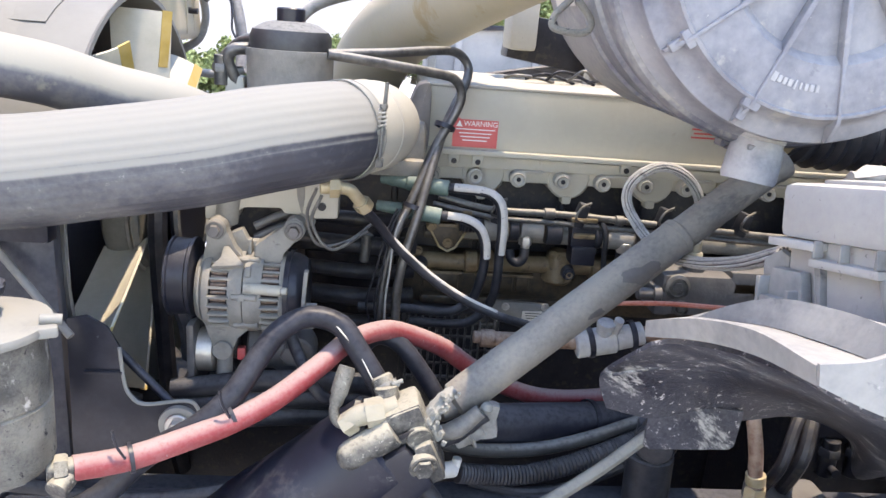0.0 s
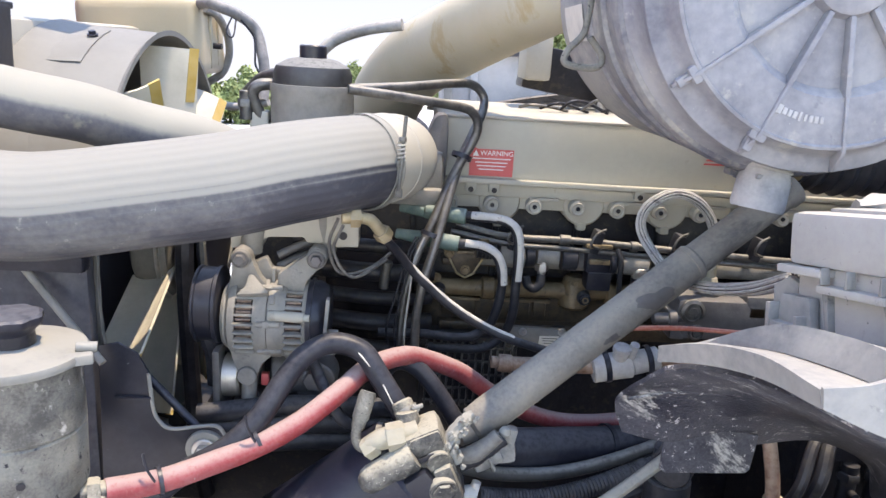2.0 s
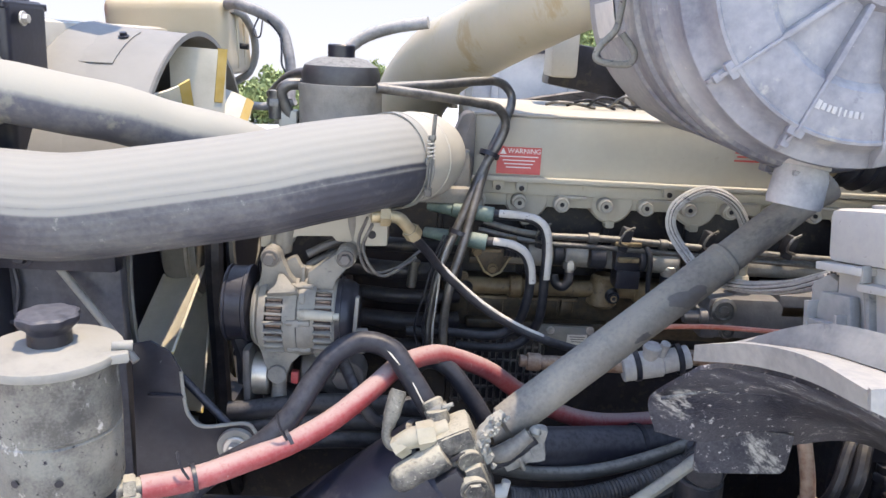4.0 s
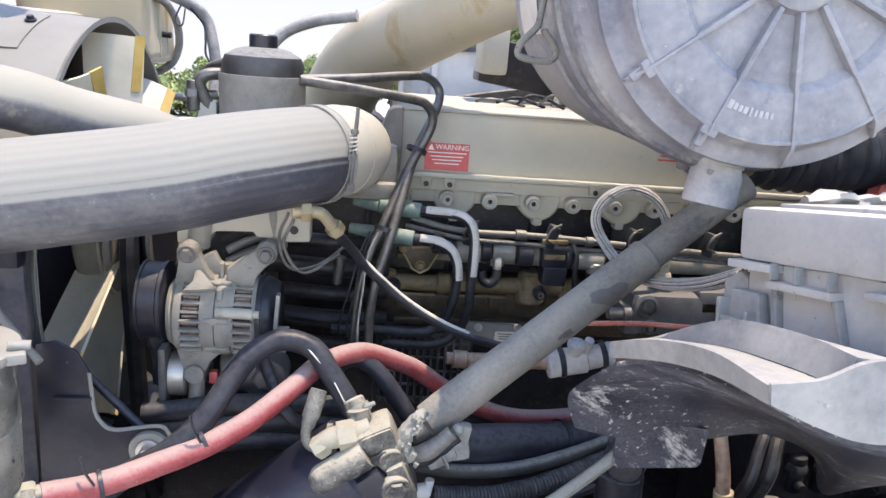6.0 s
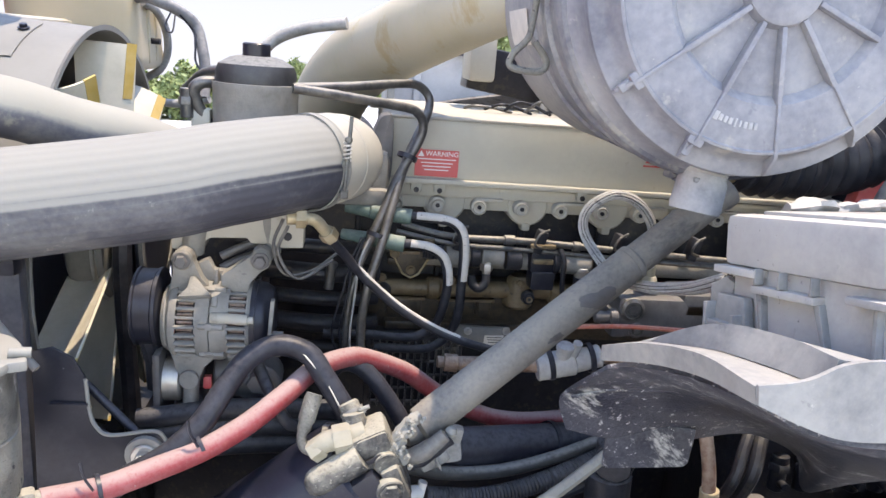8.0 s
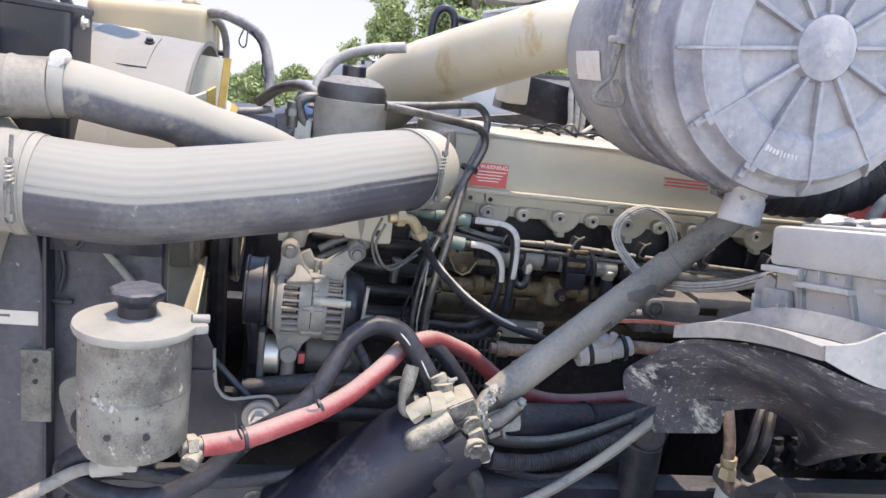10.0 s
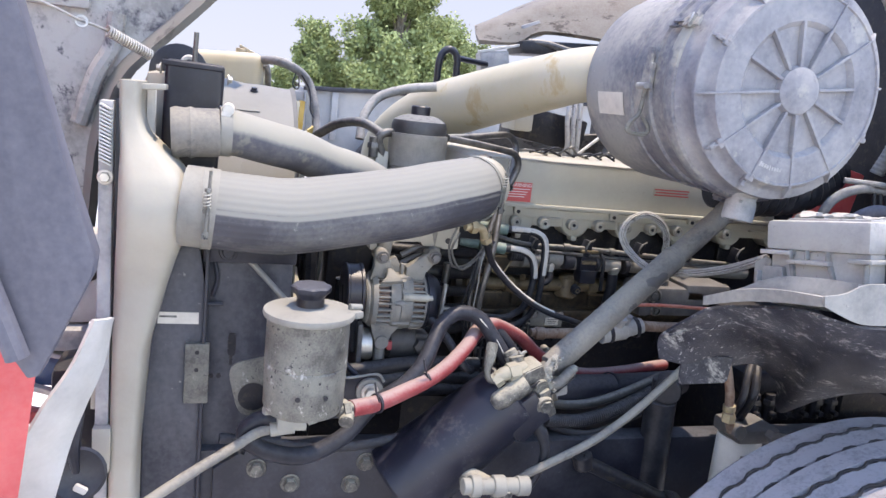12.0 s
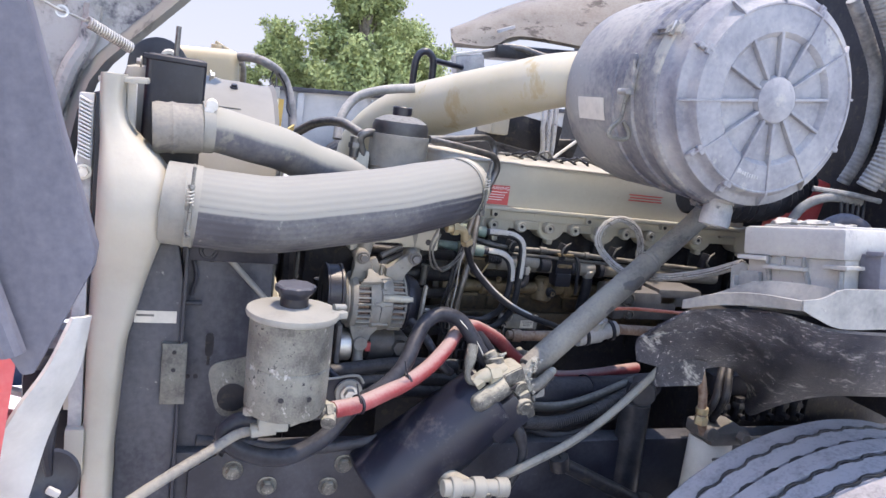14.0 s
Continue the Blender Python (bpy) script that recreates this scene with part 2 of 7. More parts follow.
    "white": mat("white_painted_plastic", (0.50, 0.49, 0.465), 0.5, 0, 0.4, 0.2, (0.42, 0.40, 0.36), scale=12, bump=0.1),
    "shroud": mat("white_dusty_shroud", (0.165, 0.163, 0.150), 0.55, 0, 0.5, 0.3, (0.19, 0.186, 0.168), scale=6, bump=0.08, scuff=((0.10, 0.098, 0.092), 12, 2.5, 70, 0.63)),
    "fan": mat("cream_fan_blade", (0.50, 0.47, 0.375), 0.5, 0, 0.4, 0.2, (0.40, 0.375, 0.32), scale=8, bump=0.08),
    "yellow": mat("yellow_fan_paint", (0.42, 0.27, 0.045), 0.5, 0, 0.45, 0.1, (0.36, 0.30, 0.18), scale=14, bump=0.05),
    "label": mat("red_warning_decal", (0.52, 0.05, 0.05), 0.45, 0, 0.1, 0.0, scale=12, bump=0.02, vary=0.1),
    "print": mat("white_print", (0.72, 0.70, 0.68), 0.5, 0, 0.1, 0.0, bump=0.0, vary=0.05),
    "paper": mat("aged_paper_label", (0.55, 0.52, 0.46), 0.6, 0, 0.3, 0.1, scale=20, bump=0.05),
    "green": mat("green_connector", (0.07, 0.13, 0.115), 0.45, 0, 0.35, 0.4, (0.24, 0.26, 0.23), scale=30, bump=0.1),
    "braid": mat("braided_hose", (0.40, 0.39, 0.375), 0.45, 0.2, 0.4, 0.4, (0.42, 0.40, 0.36), scale=60, fine=400, bump=0.3, scuff=((0.20, 0.195, 0.19), 90, 1.5, 40, 0.56)),
    "orange": mat("orange_tube", (0.50, 0.10, 0.05), 0.4, 0, 0.3, 0.2, scale=30),
    "grey_loom": mat("grey_corrugated_loom", (0.15, 0.15, 0.155), 0.6, 0, 0.4, 0.4, (0.32, 0.31, 0.29), scale=30),
    "copper": mat("rusty_pipe", (0.16, 0.08, 0.05), 0.6, 0.2, 0.3, 0.3, scale=30),
    "bark": mat("bark", (0.10, 0.08, 0.06), 0.9, 0, 0.2, 0.0, scale=6, bump=0.5),
    "leaf": mat("green_leaves", (0.19, 0.24, 0.085), 0.65, 0, 0.35, 0.0, (0.26, 0.29, 0.15), scale=0.9, fine=3, bump=0.0, vary=0.45),
    "ground": mat("dry_gravel_yard", (0.52, 0.515, 0.51), 0.9, 0, 0.4, 0.0, scale=0.6, fine=30, bump=0.5),
    "trailer": mat("grey_dump_body", (0.20, 0.205, 0.215), 0.6, 0, 0.4, 0.1, (0.33, 0.32, 0.31), scale=1.5, fine=20, bump=0.1),
    "glass_dark": mat("blue_tinted_glass", (0.03, 0.07, 0.16), 0.12, 0, 0.25, 0.1, (0.10, 0.15, 0.24), scale=3, bump=0.02),
}


# ---- building helpers ----
def thing(name, at, label, category, group="", kind=""):
    ob = new(name)
    ob.location = at
    return tagged(ob, label, category, group, kind)


def mesh_of(name, bm, material, angle=35):
    me = bpy.data.meshes.new(name)
    bmesh.ops.recalc_face_normals(bm, faces=bm.faces)
    bm.to_mesh(me)
    bm.free()
    me.materials.append(M[material])
    me.shade_smooth()
    me.set_sharp_from_angle(angle=radians(angle))
    return me


def part(name, bm, material, parent=None, label="", angle=35):
    """One mesh under a thing or under a part; vertices are given in the world."""
    ob = new(name, mesh_of(name, bm, material, angle))
    if parent is not None:
        ob.parent = parent
        root = parent
        while root.parent is not None:
            root = root.parent
        if parent is root:
            ob.matrix_parent_inverse = Matrix.Translation(-Vector(root.location))
    if label:
        ob["label"] = label
    return ob


def solo(name, bm, material, label, category, group="", kind="", angle=35):
    """A thing of one mesh, its origin at its lowest middle."""
    xs = [v.co.x for v in bm.verts]
    ys = [v.co.y for v in bm.verts]
    zs = [v.co.z for v in bm.verts]
    c = Vector(((min(xs) + max(xs)) / 2, (min(ys) + max(ys)) / 2, min(zs)))
    bmesh.ops.translate(bm, verts=bm.verts, vec=-c)
    ob = new(name, mesh_of(name, bm, material, angle))
    ob.location = c
    return tagged(ob, label, category, group, kind)


def frame_to(axis, side=(0, 0, 1)):
    """A turn whose z is the axis."""
    z = Vector(axis).normalized()
    s = Vector(side)
    if abs(z.dot(s)) > 0.95:
        s = Vector((0, 1, 0))
    x = s.cross(z).normalized()
    y = z.cross(x)
    return Matrix((x, y, z)).transposed()


def join(*parts):
    out = bmesh.new()
    for b in parts:
        me = bpy.data.meshes.new("tmp")
        b.to_mesh(me)
        b.free()
        out.from_mesh(me)
        bpy.data.meshes.remove(me)
    return out


def lathe(profile, origin, axis, seg=32, wave=None):
    """A profile of (radius, along) turned round the axis at origin. A radius of 0 closes it."""
    bm = bmesh.new()
    r3, o = frame_to(axis), Vector(origin)
    rings = []
    for r, h in profile:
        if r <= 1e-6:
            rings.append([bm.verts.new(o + r3 @ Vector((0, 0, h)))])
        else:
            ring = []
            for i in range(seg):
                a = 2 * math.pi * i / seg
                rr = r * (1 + (wave(a, h) if wave else 0))
                ring.append(bm.verts.new(o + r3 @ Vector((rr * math.cos(a), rr * math.sin(a), h))))
            rings.append(ring)
    for a, b in zip(rings, rings[1:]):
        for i in range(seg):
            j = (i + 1) % seg
            if len(a) == 1 and len(b) == 1:
                continue
            if len(a) == 1:
                bm.faces.new((a[0], b[i], b[j]))
            elif len(b) == 1:
                bm.faces.new((a[i], a[j], b[0]))
            else:
                bm.faces.new((a[i], a[j], b[j], b[i]))
    return bm


def sector(r, h0, h1, a0, a1, origin, axis, thick=0.001, seg=16):
    """A curved patch lying on a round body: radius, along the axis from h0 to h1, between two angles in degrees."""
    bm = bmesh.new()
    r3, o = frame_to(axis), Vector(origin)
    grid = []
    for rr in (r, r + thick):
        for h in (h0, h1):
            grid.append([bm.verts.new(o + r3 @ Vector((rr * math.cos(a), rr * math.sin(a), h))) for a in np.radians(np.linspace(a0, a1, seg + 1))])
    ia, ib, oa, ob_ = grid
    for i in range(seg):
        bm.faces.new((oa[i], oa[i + 1], ob_[i + 1], ob_[i]))
        bm.faces.new((ia[i], ib[i], ib[i + 1], ia[i + 1]))
        bm.faces.new((ia[i], ia[i + 1], oa[i + 1], oa[i]))
        bm.faces.new((ib[i], ob_[i], ob_[i + 1], ib[i + 1]))
    for i in (0, seg):
        bm.faces.new((ia[i], oa[i], ob_[i], ib[i]))
    return bm


def cyl(p0, p1, r, r2=None, seg=20, bevel=0.0):
    p0, p1 = Vector(p0), Vector(p1)
    h = (p1 - p0).length
    r2 = r if r2 is None else r2
    b = min(bevel or 0.08 * min(r, r2), h * 0.3)
    return lathe([(0, 0), (max(r - b, 1e-4), 0), (r, b), (r2, h - b), (max(r2 - b, 1e-4), h), (0, h)], p0, p1 - p0, seg)


def curve(points, n=8):
    """Catmull-Rom through the points."""
    p = [Vector(q) for q in points]
    p = [2 * p[0] - p[1], *p, 2 * p[-1] - p[-2]]
    out = []
    for a, b, c, d in zip(p, p[1:], p[2:], p[3:]):
        for k in range(n):
            t = k / n
            out.append(0.5 * (2 * b + (c - a) * t + (2 * a - 5 * b + 4 * c - d) * t * t + (3 * b - a - 3 * c + d) * t**3))
    out.append(p[-2])
    return out


def sweep(points, radius, seg=14, n=8, wave=None, smooth=True, flat=1.0):
    """A round tube along the points; radius may be a list, one a point; wave(angle, metres) varies it."""
    path = curve(points, n) if smooth else [Vector(q) for q in points]
    if isinstance(radius, (int, float)):
        radii = [radius] * len(path)
    else:
        radii = [float(v) for v in np.interp(np.linspace(0, len(radius) - 1, len(path)), range(len(radius)), radius)]
    bm = bmesh.new()
    rings, run, up = [], 0.0, None
    for i, p in enumerate(path):
        d = (path[min(i + 1, len(path) - 1)] - path[max(i - 1, 0)]).normalized()
        if i:
            run += (p - path[i - 1]).length
        if up is None:
            up = Vector((0, 0, 1)) if abs(d.z) < 0.9 else Vector((0, 1, 0))
        side = d.cross(up).normalized()
        up = side.cross(d).normalized()
        ring = []
        for k in range(seg):
            a = 2 * math.pi * k / seg
            r = radii[i] * (1 + (wave(a, run) if wave else 0))
            ring.append(bm.verts.new(p + r * (math.cos(a) * side + flat * math.sin(a) * up)))
        rings.append(ring)
    for a, b in zip(rings, rings[1:]):
        for k in range(seg):
            j = (k + 1) % seg
            bm.faces.new((a[k], a[j], b[j], b[k]))
    bm.faces.new(rings[0])
    bm.faces.new(rings[-1])
    return bm


def corrugated(points, r, pitch=0.006, depth=0.12, seg=14):
    length = sum((Vector(b) - Vector(a)).length for a, b in zip(points, points[1:]))
    n = max(6, int(length / pitch * 4 / (len(points) - 1)))
    return sweep(points, r, seg, n, wave=lambda a, s: depth * (0.5 + 0.5 * math.sin(2 * math.pi * s / pitch)))


def box(c, size, bevel=0.004, turn=None, seg=2):
    bm = bmesh.new()
    bmesh.ops.create_cube(bm, size=1)
    bmesh.ops.scale(bm, vec=size, verts=bm.verts)
    if bevel:
        bmesh.ops.bevel(bm, geom=bm.edges[:], offset=min(bevel, 0.45 * min(size)), segments=seg, affect="EDGES", profile=0.6)
    m = Matrix.Translation(c)
    if turn is not None:
        m = m @ (Euler([radians(a) for a in turn]).to_matrix().to_4x4())
    bmesh.ops.transform(bm, matrix=m, verts=bm.verts)
    return bm


def plate(outline, depth, where=None, bevel=0.002, axis="y"):
    """An outline (x, z) given a thickness along y (or (y, z) along x, (x, y) along z), with softened edges."""
    bm = bmesh.new()
    put = {"y": lambda a, b, d: (a, d, b), "x": lambda a, b, d: (d, a, b), "z": lambda a, b, d: (a, b, d)}[axis]
    lo, hi = depth
    front = [bm.verts.new(put(a, b, lo)) for a, b in outline]
    back = [bm.verts.new(put(a, b, hi)) for a, b in outline]
    bm.faces.new(front)
    bm.faces.new(back)
    k = len(front)
    for i in range(k):
        j = (i + 1) % k
        bm.faces.new((front[i], front[j], back[j], back[i]))
    if bevel:
        bmesh.ops.recalc_face_normals(bm, faces=bm.faces)
        sharp = [e for e in bm.edges if len(e.link_faces) == 2 and e.calc_face_angle(0) > 0.6]
        bmesh.ops.bevel(bm, geom=sharp, offset=bevel, segments=2, affect="EDGES", profile=0.6)
    return bm


def rounded(points, n=6):
    """A closed outline through the corners, each corner cut round by Catmull-Rom."""
    p = [Vector((*q, 0)) for q in points]
    out = []
    k = len(p)
    for i in range(k):
        a, b, c = p[i - 1], p[i], p[(i + 1) % k]
        s, e = b.lerp(a, 0.3), b.lerp(c, 0.3)
        for t in range(n + 1):
            u = t / n
            q = (1 - u) ** 2 * s + 2 * u * (1 - u) * b + u * u * e
            out.append((q.x, q.y))
    return out


def sheet(rows, thick=0.003):
    """A smooth sheet through rows of control points, given a thickness."""
    rows = [curve(r, 6) for r in rows]
    cols = [curve(list(c), 6) for c in zip(*rows)]
    bm = bmesh.new()
    grid = [[bm.verts.new(v) for v in c] for c in cols]
    for a, b in zip(grid, grid[1:]):
        for i in range(len(a) - 1):
            bm.faces.new((a[i], a[i + 1], b[i + 1], b[i]))
    bmesh.ops.recalc_face_normals(bm, faces=bm.faces)
    bmesh.ops.solidify(bm, geom=bm.faces[:] + bm.edges[:] + bm.verts[:], thickness=thick)
    return bm


def hexagon(p, axis, r, h):
    return lathe([(0, 0), (r, 0), (r, h * 0.8), (r * 0.88, h), (0, h)], p, axis, 6)


def bolt_parts(p, axis, r, parent, material="steel", washer=True):
    """A flanged hexagon head."""
    p, d = Vector(p), Vector(axis).normalized()
    bm = hexagon(p + d * r * 0.25, d, r, r * 0.9)
    if washer:
        bm = join(bm, cyl(p - d * 0.001, p + d * r * 0.3, r * 1.45, seg=20))
    return part("bolt", bm, material, parent)


def write(text, size, m, material, parent, name="lettering"):
    cu = bpy.data.curves.new("text", "FONT")
    cu.body, cu.size, cu.extrude, cu.align_x, cu.align_y = text, size, 0.0003, "CENTER", "CENTER"
    tmp = bpy.data.objects.new("text", cu)
    me = bpy.data.meshes.new_from_object(tmp)
    bpy.data.objects.remove(tmp)
    me.materials.clear()
    me.materials.append(M[material])
    me.transform(m)
    ob = new(name, me)
    ob.parent = parent
    return ob




# ---- ground and distance ----
def fall(y):
    """the yard is level round the truck and falls away beyond it"""
    return -0.058 * max(0.0, y - 13.4)


bm = bmesh.new()
bmesh.ops.create_grid(bm, x_segments=60, y_segments=60, size=400)
for v in bm.verts:
    v.co.z = fall(v.co.y)
solo("ground", bm, "ground", "dry dusty gravel yard under the truck", "ground", kind="structure")


# distant sky, paler towards the horizon
haze = bpy.data.materials.new("hazy_sky")
haze.use_nodes = True
hn = haze.node_tree
hn.nodes.remove(hn.nodes["Principled BSDF"])
glow = hn.nodes.new("ShaderNodeEmission")
tone = hn.nodes.new("ShaderNodeMix")
tone.data_type = "RGBA"
tone.inputs[6].default_value = (0.152, 0.186, 0.235, 1)
tone.inputs[7].default_value = (0.075, 0.122, 0.218, 1)
height = hn.nodes.new("ShaderNodeSeparateXYZ")
hn.links.new(hn.nodes.new("ShaderNodeTexCoord").outputs["Generated"], height.inputs[0])
hn.links.new(height.outputs[2], tone.inputs[0])
hn.links.new(tone.outputs[2], glow.inputs[0])
hn.links.new(glow.outputs[0], hn.nodes["Material Output"].inputs[0])
M["sky"] = haze
bm = bmesh.new()
ring = [[bm.verts.new((380 * math.sin(a), 380 * math.cos(a), z)) for a in np.radians(np.linspace(-64, 64, 33))] for z in (-30.0, 60.0, 130.0, 200.0)]
for lo, hi in zip(ring, ring[1:]):
    for k in range(32):
        bm.faces.new((lo[k], lo[k + 1], hi[k + 1], hi[k]))
solo("backdrop", bm, "sky", "pale blue hazy sky low over the horizon", "sky", kind="structure")


def tree(at, height, crown, seed, label, leaves=60):
    rnd = random.Random(seed)
    drop = fall(at[1])
    height -= drop
    root = thing("tree", (at[0], at[1], drop), label, "tree", "trees behind the yard")
    o = root.location.copy()
    limbs = [sweep([o, o + Vector((0.1, 0, height * 0.25)), o + Vector((0.0, 0.1, height * 0.5)), o + Vector((0.1, 0, height * 0.75))], [0.30, 0.22, 0.12, 0.03], 10, 4)]
    ends = []
    for i in range(22):
        a, h = rnd.uniform(0, 6.28), rnd.uniform(0.22, 0.9) * height
        reach = crown * rnd.uniform(0.55, 1.0) * math.sin(math.pi * min(0.97, (h / height) * 0.85 + 0.18))
        tip = o + Vector((math.cos(a) * reach, math.sin(a) * reach, h + rnd.uniform(0.1, 0.2) * height))
        start = o + Vector((0, 0, h * 0.8))
        limbs.append(sweep([start, start.lerp(tip, 0.5) + Vector((0, 0, 0.2)), tip], [0.12, 0.07, 0.02], 6, 3))
        ends += [tip, start.lerp(tip, 0.7)]
    part("trunk", join(*limbs), "bark", root)
    gen = np.random.default_rng(seed)
    centre = np.repeat(np.array([tuple(e) for e in ends]), 10, 0)
    centre = centre + gen.normal(0, crown * 0.14, centre.shape)
    spot = np.repeat(centre, leaves, 0) + gen.normal(0, crown * 0.075, (len(centre) * leaves, 3))
    size = gen.uniform(0.038, 0.085, (len(spot), 1)) * (0.6 + crown * 0.25)
    u = gen.normal(0, 1, spot.shape)
    u /= np.linalg.norm(u, axis=1, keepdims=True)
    w = np.cross(u, gen.normal(0, 1, spot.shape))
    w /= np.linalg.norm(w, axis=1, keepdims=True)
    x = np.cross(u, w)
    verts = np.stack([spot - w * size, spot + x * size * 0.6, spot + w * size * 1.1, spot - x * size * 0.6], 1).reshape(-1, 3).tolist()
    faces = np.arange(len(verts)).reshape(-1, 4).tolist()
    me = bpy.data.meshes.new("crown")
    me.from_pydata(verts, [], faces)
    me.materials.append(M["leaf"])
    ob = new("crown", me)
    ob.parent = root
    ob.matrix_parent_inverse = Matrix.Translation(-o)
    return root


tree((5.9, 30, 0), 6.2, 2.5, 3, "tall leafy green tree standing behind the grey dump trailer", 170)
tree((2.6, 31, 0), 3.4, 1.5, 4, "smaller leafy green tree behind the yard", 110)
tree((8.6, 33, 0), 4.5, 2.2, 6, "broad green tree at the yard's edge", 110)
tree((-4.3, 15.0, 0), 0.62, 0.75, 11, "leafy green bush beyond the radiator", 60)
tree((-3.2, 15.6, 0), 0.66, 0.75, 12, "rounded green bush growing behind the truck", 60)
tree((-2.2, 16.2, 0), 0.66, 0.7, 13, "low weedy bush on the far side of the yard", 60)
tree((-1.3, 16.0, 0), 0.75, 0.65, 14, "slim green bush behind the oil filter", 60)
tree((-1.0, 40, 0), 0.30, 1.3, 5, "distant low green bush beyond the yard")
tree((-3.0, 41, 0), 0.25, 1.2, 7, "distant low green bush on the horizon")
tree((1.2, 42, 0), 0.45, 1.4, 9, "distant low green bush beside the yard")

# a dump trailer and a small truck parked beyond
trailer = thing("dump_trailer", (4.0, 10.5, 0), "grey steel dump trailer parked behind the truck", "trailer")
part("body", plate([(0.45, 0.35), (7.5, 0.35), (7.5, 1.86), (0.45, 1.52)], (10.3, 12.2), bevel=0.02), "trailer", trailer)
part("top_rail", box((3.9, 10.26, 1.69), (7.0, 0.08, 0.06), 0.01, (0, -2.8, 0)), "post", trailer)
part("front_post", box((0.50, 10.24, 1.12), (0.10, 0.10, 0.84), 0.015), "shroud", trailer)
part("headboard", join(box((0.24, 10.6, 1.33), (0.42, 0.10, 0.26), 0.02, (0, -3, 0)), box((0.30, 10.5, 1.12), (0.36, 0.12, 0.07), 0.02)), "trailer", trailer)
for i in range(7):
    part("side_rib", box((0.85 + i * 1.05, 10.27, 1.17 + i * 0.03), (0.09, 0.07, 0.66), 0.01), "trailer", trailer)
for i in range(3):
    part("wheel", join(cyl((1.6 + i * 1.2, 9.7, 0.5), (1.6 + i * 1.2, 10.0, 0.5), 0.5, seg=24), cyl((1.6 + i * 1.2, 9.68, 0.5), (1.6 + i * 1.2, 9.72, 0.5), 0.25, seg=20)), "rubber", trailer)
truck2 = thing("parked_truck", (-0.6, 9.4, 0), "dark truck cab with blue-tinted windows beyond the engine bay", "truck")
part("cab", plate([(-0.62, 0.15), (0.08, 0.15), (0.08, 1.16), (-0.36, 1.16), (-0.46, 0.86), (-0.62, 0.82)], (8.75, 10.2), bevel=0.03), "black", truck2)
part("roof", box((-0.15, 9.4, 1.18), (0.54, 1.5, 0.05), 0.02, (0, -2, 0)), "trailer", truck2)
part("side_window", plate([(-0.40, 0.86), (-0.19, 0.86), (-0.19, 1.10), (-0.335, 1.10)], (8.735, 8.76), bevel=0.004), "glass_dark", truck2)
part("side_window", plate([(-0.15, 0.86), (0.03, 0.86), (0.03, 1.10), (-0.15, 1.10)], (8.735, 8.76), bevel=0.004), "glass_dark", truck2)
part("hood", box((-1.05, 9.4, 0.50), (0.95, 1.4, 0.62), 0.1), "black", truck2)
for x in (-1.2, -0.1):
    part("wheel", cyl((x, 8.6, 0.42), (x, 8.85, 0.42), 0.42, seg=24), "rubber", truck2)

# ---- engine ----
engine = thing("engine", (0.45, 1.6, 0.45), "oily six-cylinder diesel engine with a cream valve cover", "engine")
FACE = 1.372
block = part("block", box((0.42, 1.66, 0.85), (1.16, 0.44, 0.86), 0.02), "dirty", engine, "black oily engine block")
for i in range(7):
    part("block_rib", box((0.02 + i * 0.165, 1.44, 1.10), (0.012, 0.03, 0.34), 0.004), "dirty", block)
for i in range(6):
    part("core_plug", cyl((0.10 + i * 0.165, 1.46, 1.02), (0.10 + i * 0.165, 1.425, 1.02), 0.032), "dirty", block)
cover = part("valve_cover", join(
    plate([(0.062, 1.323), (0.97, 1.312), (0.97, 1.425), (0.95, 1.438), (0.075, 1.438), (0.062, 1.428)], (FACE, 1.86), bevel=0.008),
    box((0.515, FACE - 0.004, 1.321), (0.92, 0.022, 0.010), 0.003, (0, 0.3, 0)),
    plate([(0.062, 1.317), (0.97, 1.310), (0.97, 1.292), (0.062, 1.292)], (FACE + 0.002, 1.85), bevel=0.004)), "cover", engine, "cream painted valve cover")
part("top_flange", box((0.51, 1.385, 1.4395), (0.90, 0.03, 0.005), 0.002), "cream", cover)
# skirt with port arches and capped studs
for i in range(6):
    x = 0.182 + i * 0.163
    part("port_arch", join(lathe([(0, 0), (0.038, 0), (0.042, 0.005), (0.042, 0.06), (0, 0.06)], (x, FACE + 0.010, 1.283), (0, 1, 0), 28),
                           box((x, FACE + 0.022, 1.24), (0.018, 0.03, 0.016), 0.005)), "cover", cover)
part("skirt", plate([(0.085, 1.294), (0.97, 1.294), (0.97, 1.268), (0.085, 1.268)], (FACE + 0.012, 1.5), bevel=0.004), "cover", cover)
for i, x in enumerate((0.087, 0.166, 0.246, 0.329, 0.406, 0.488, 0.566, 0.648, 0.726, 0.808)):
    stud = part("capped_stud", join(lathe([(0, 0), (0.0150, 0), (0.0155, 0.003), (0.0155, 0.02), (0, 0.02)], (x, FACE - 0.014, 1.279), (0, 1, 0), 24),
                                    lathe([(0.0085, 0.0), (0.0115, -0.003), (0.0130, 0.0)], (x, FACE - 0.014, 1.279), (0, 1, 0), 24)), "cream", cover)
    part("socket", lathe([(0, 0), (0.0042, 0), (0.0042, 0.004), (0, 0.004)], (x, FACE - 0.0165, 1.279), (0, 1, 0), 12), "dirty", stud)
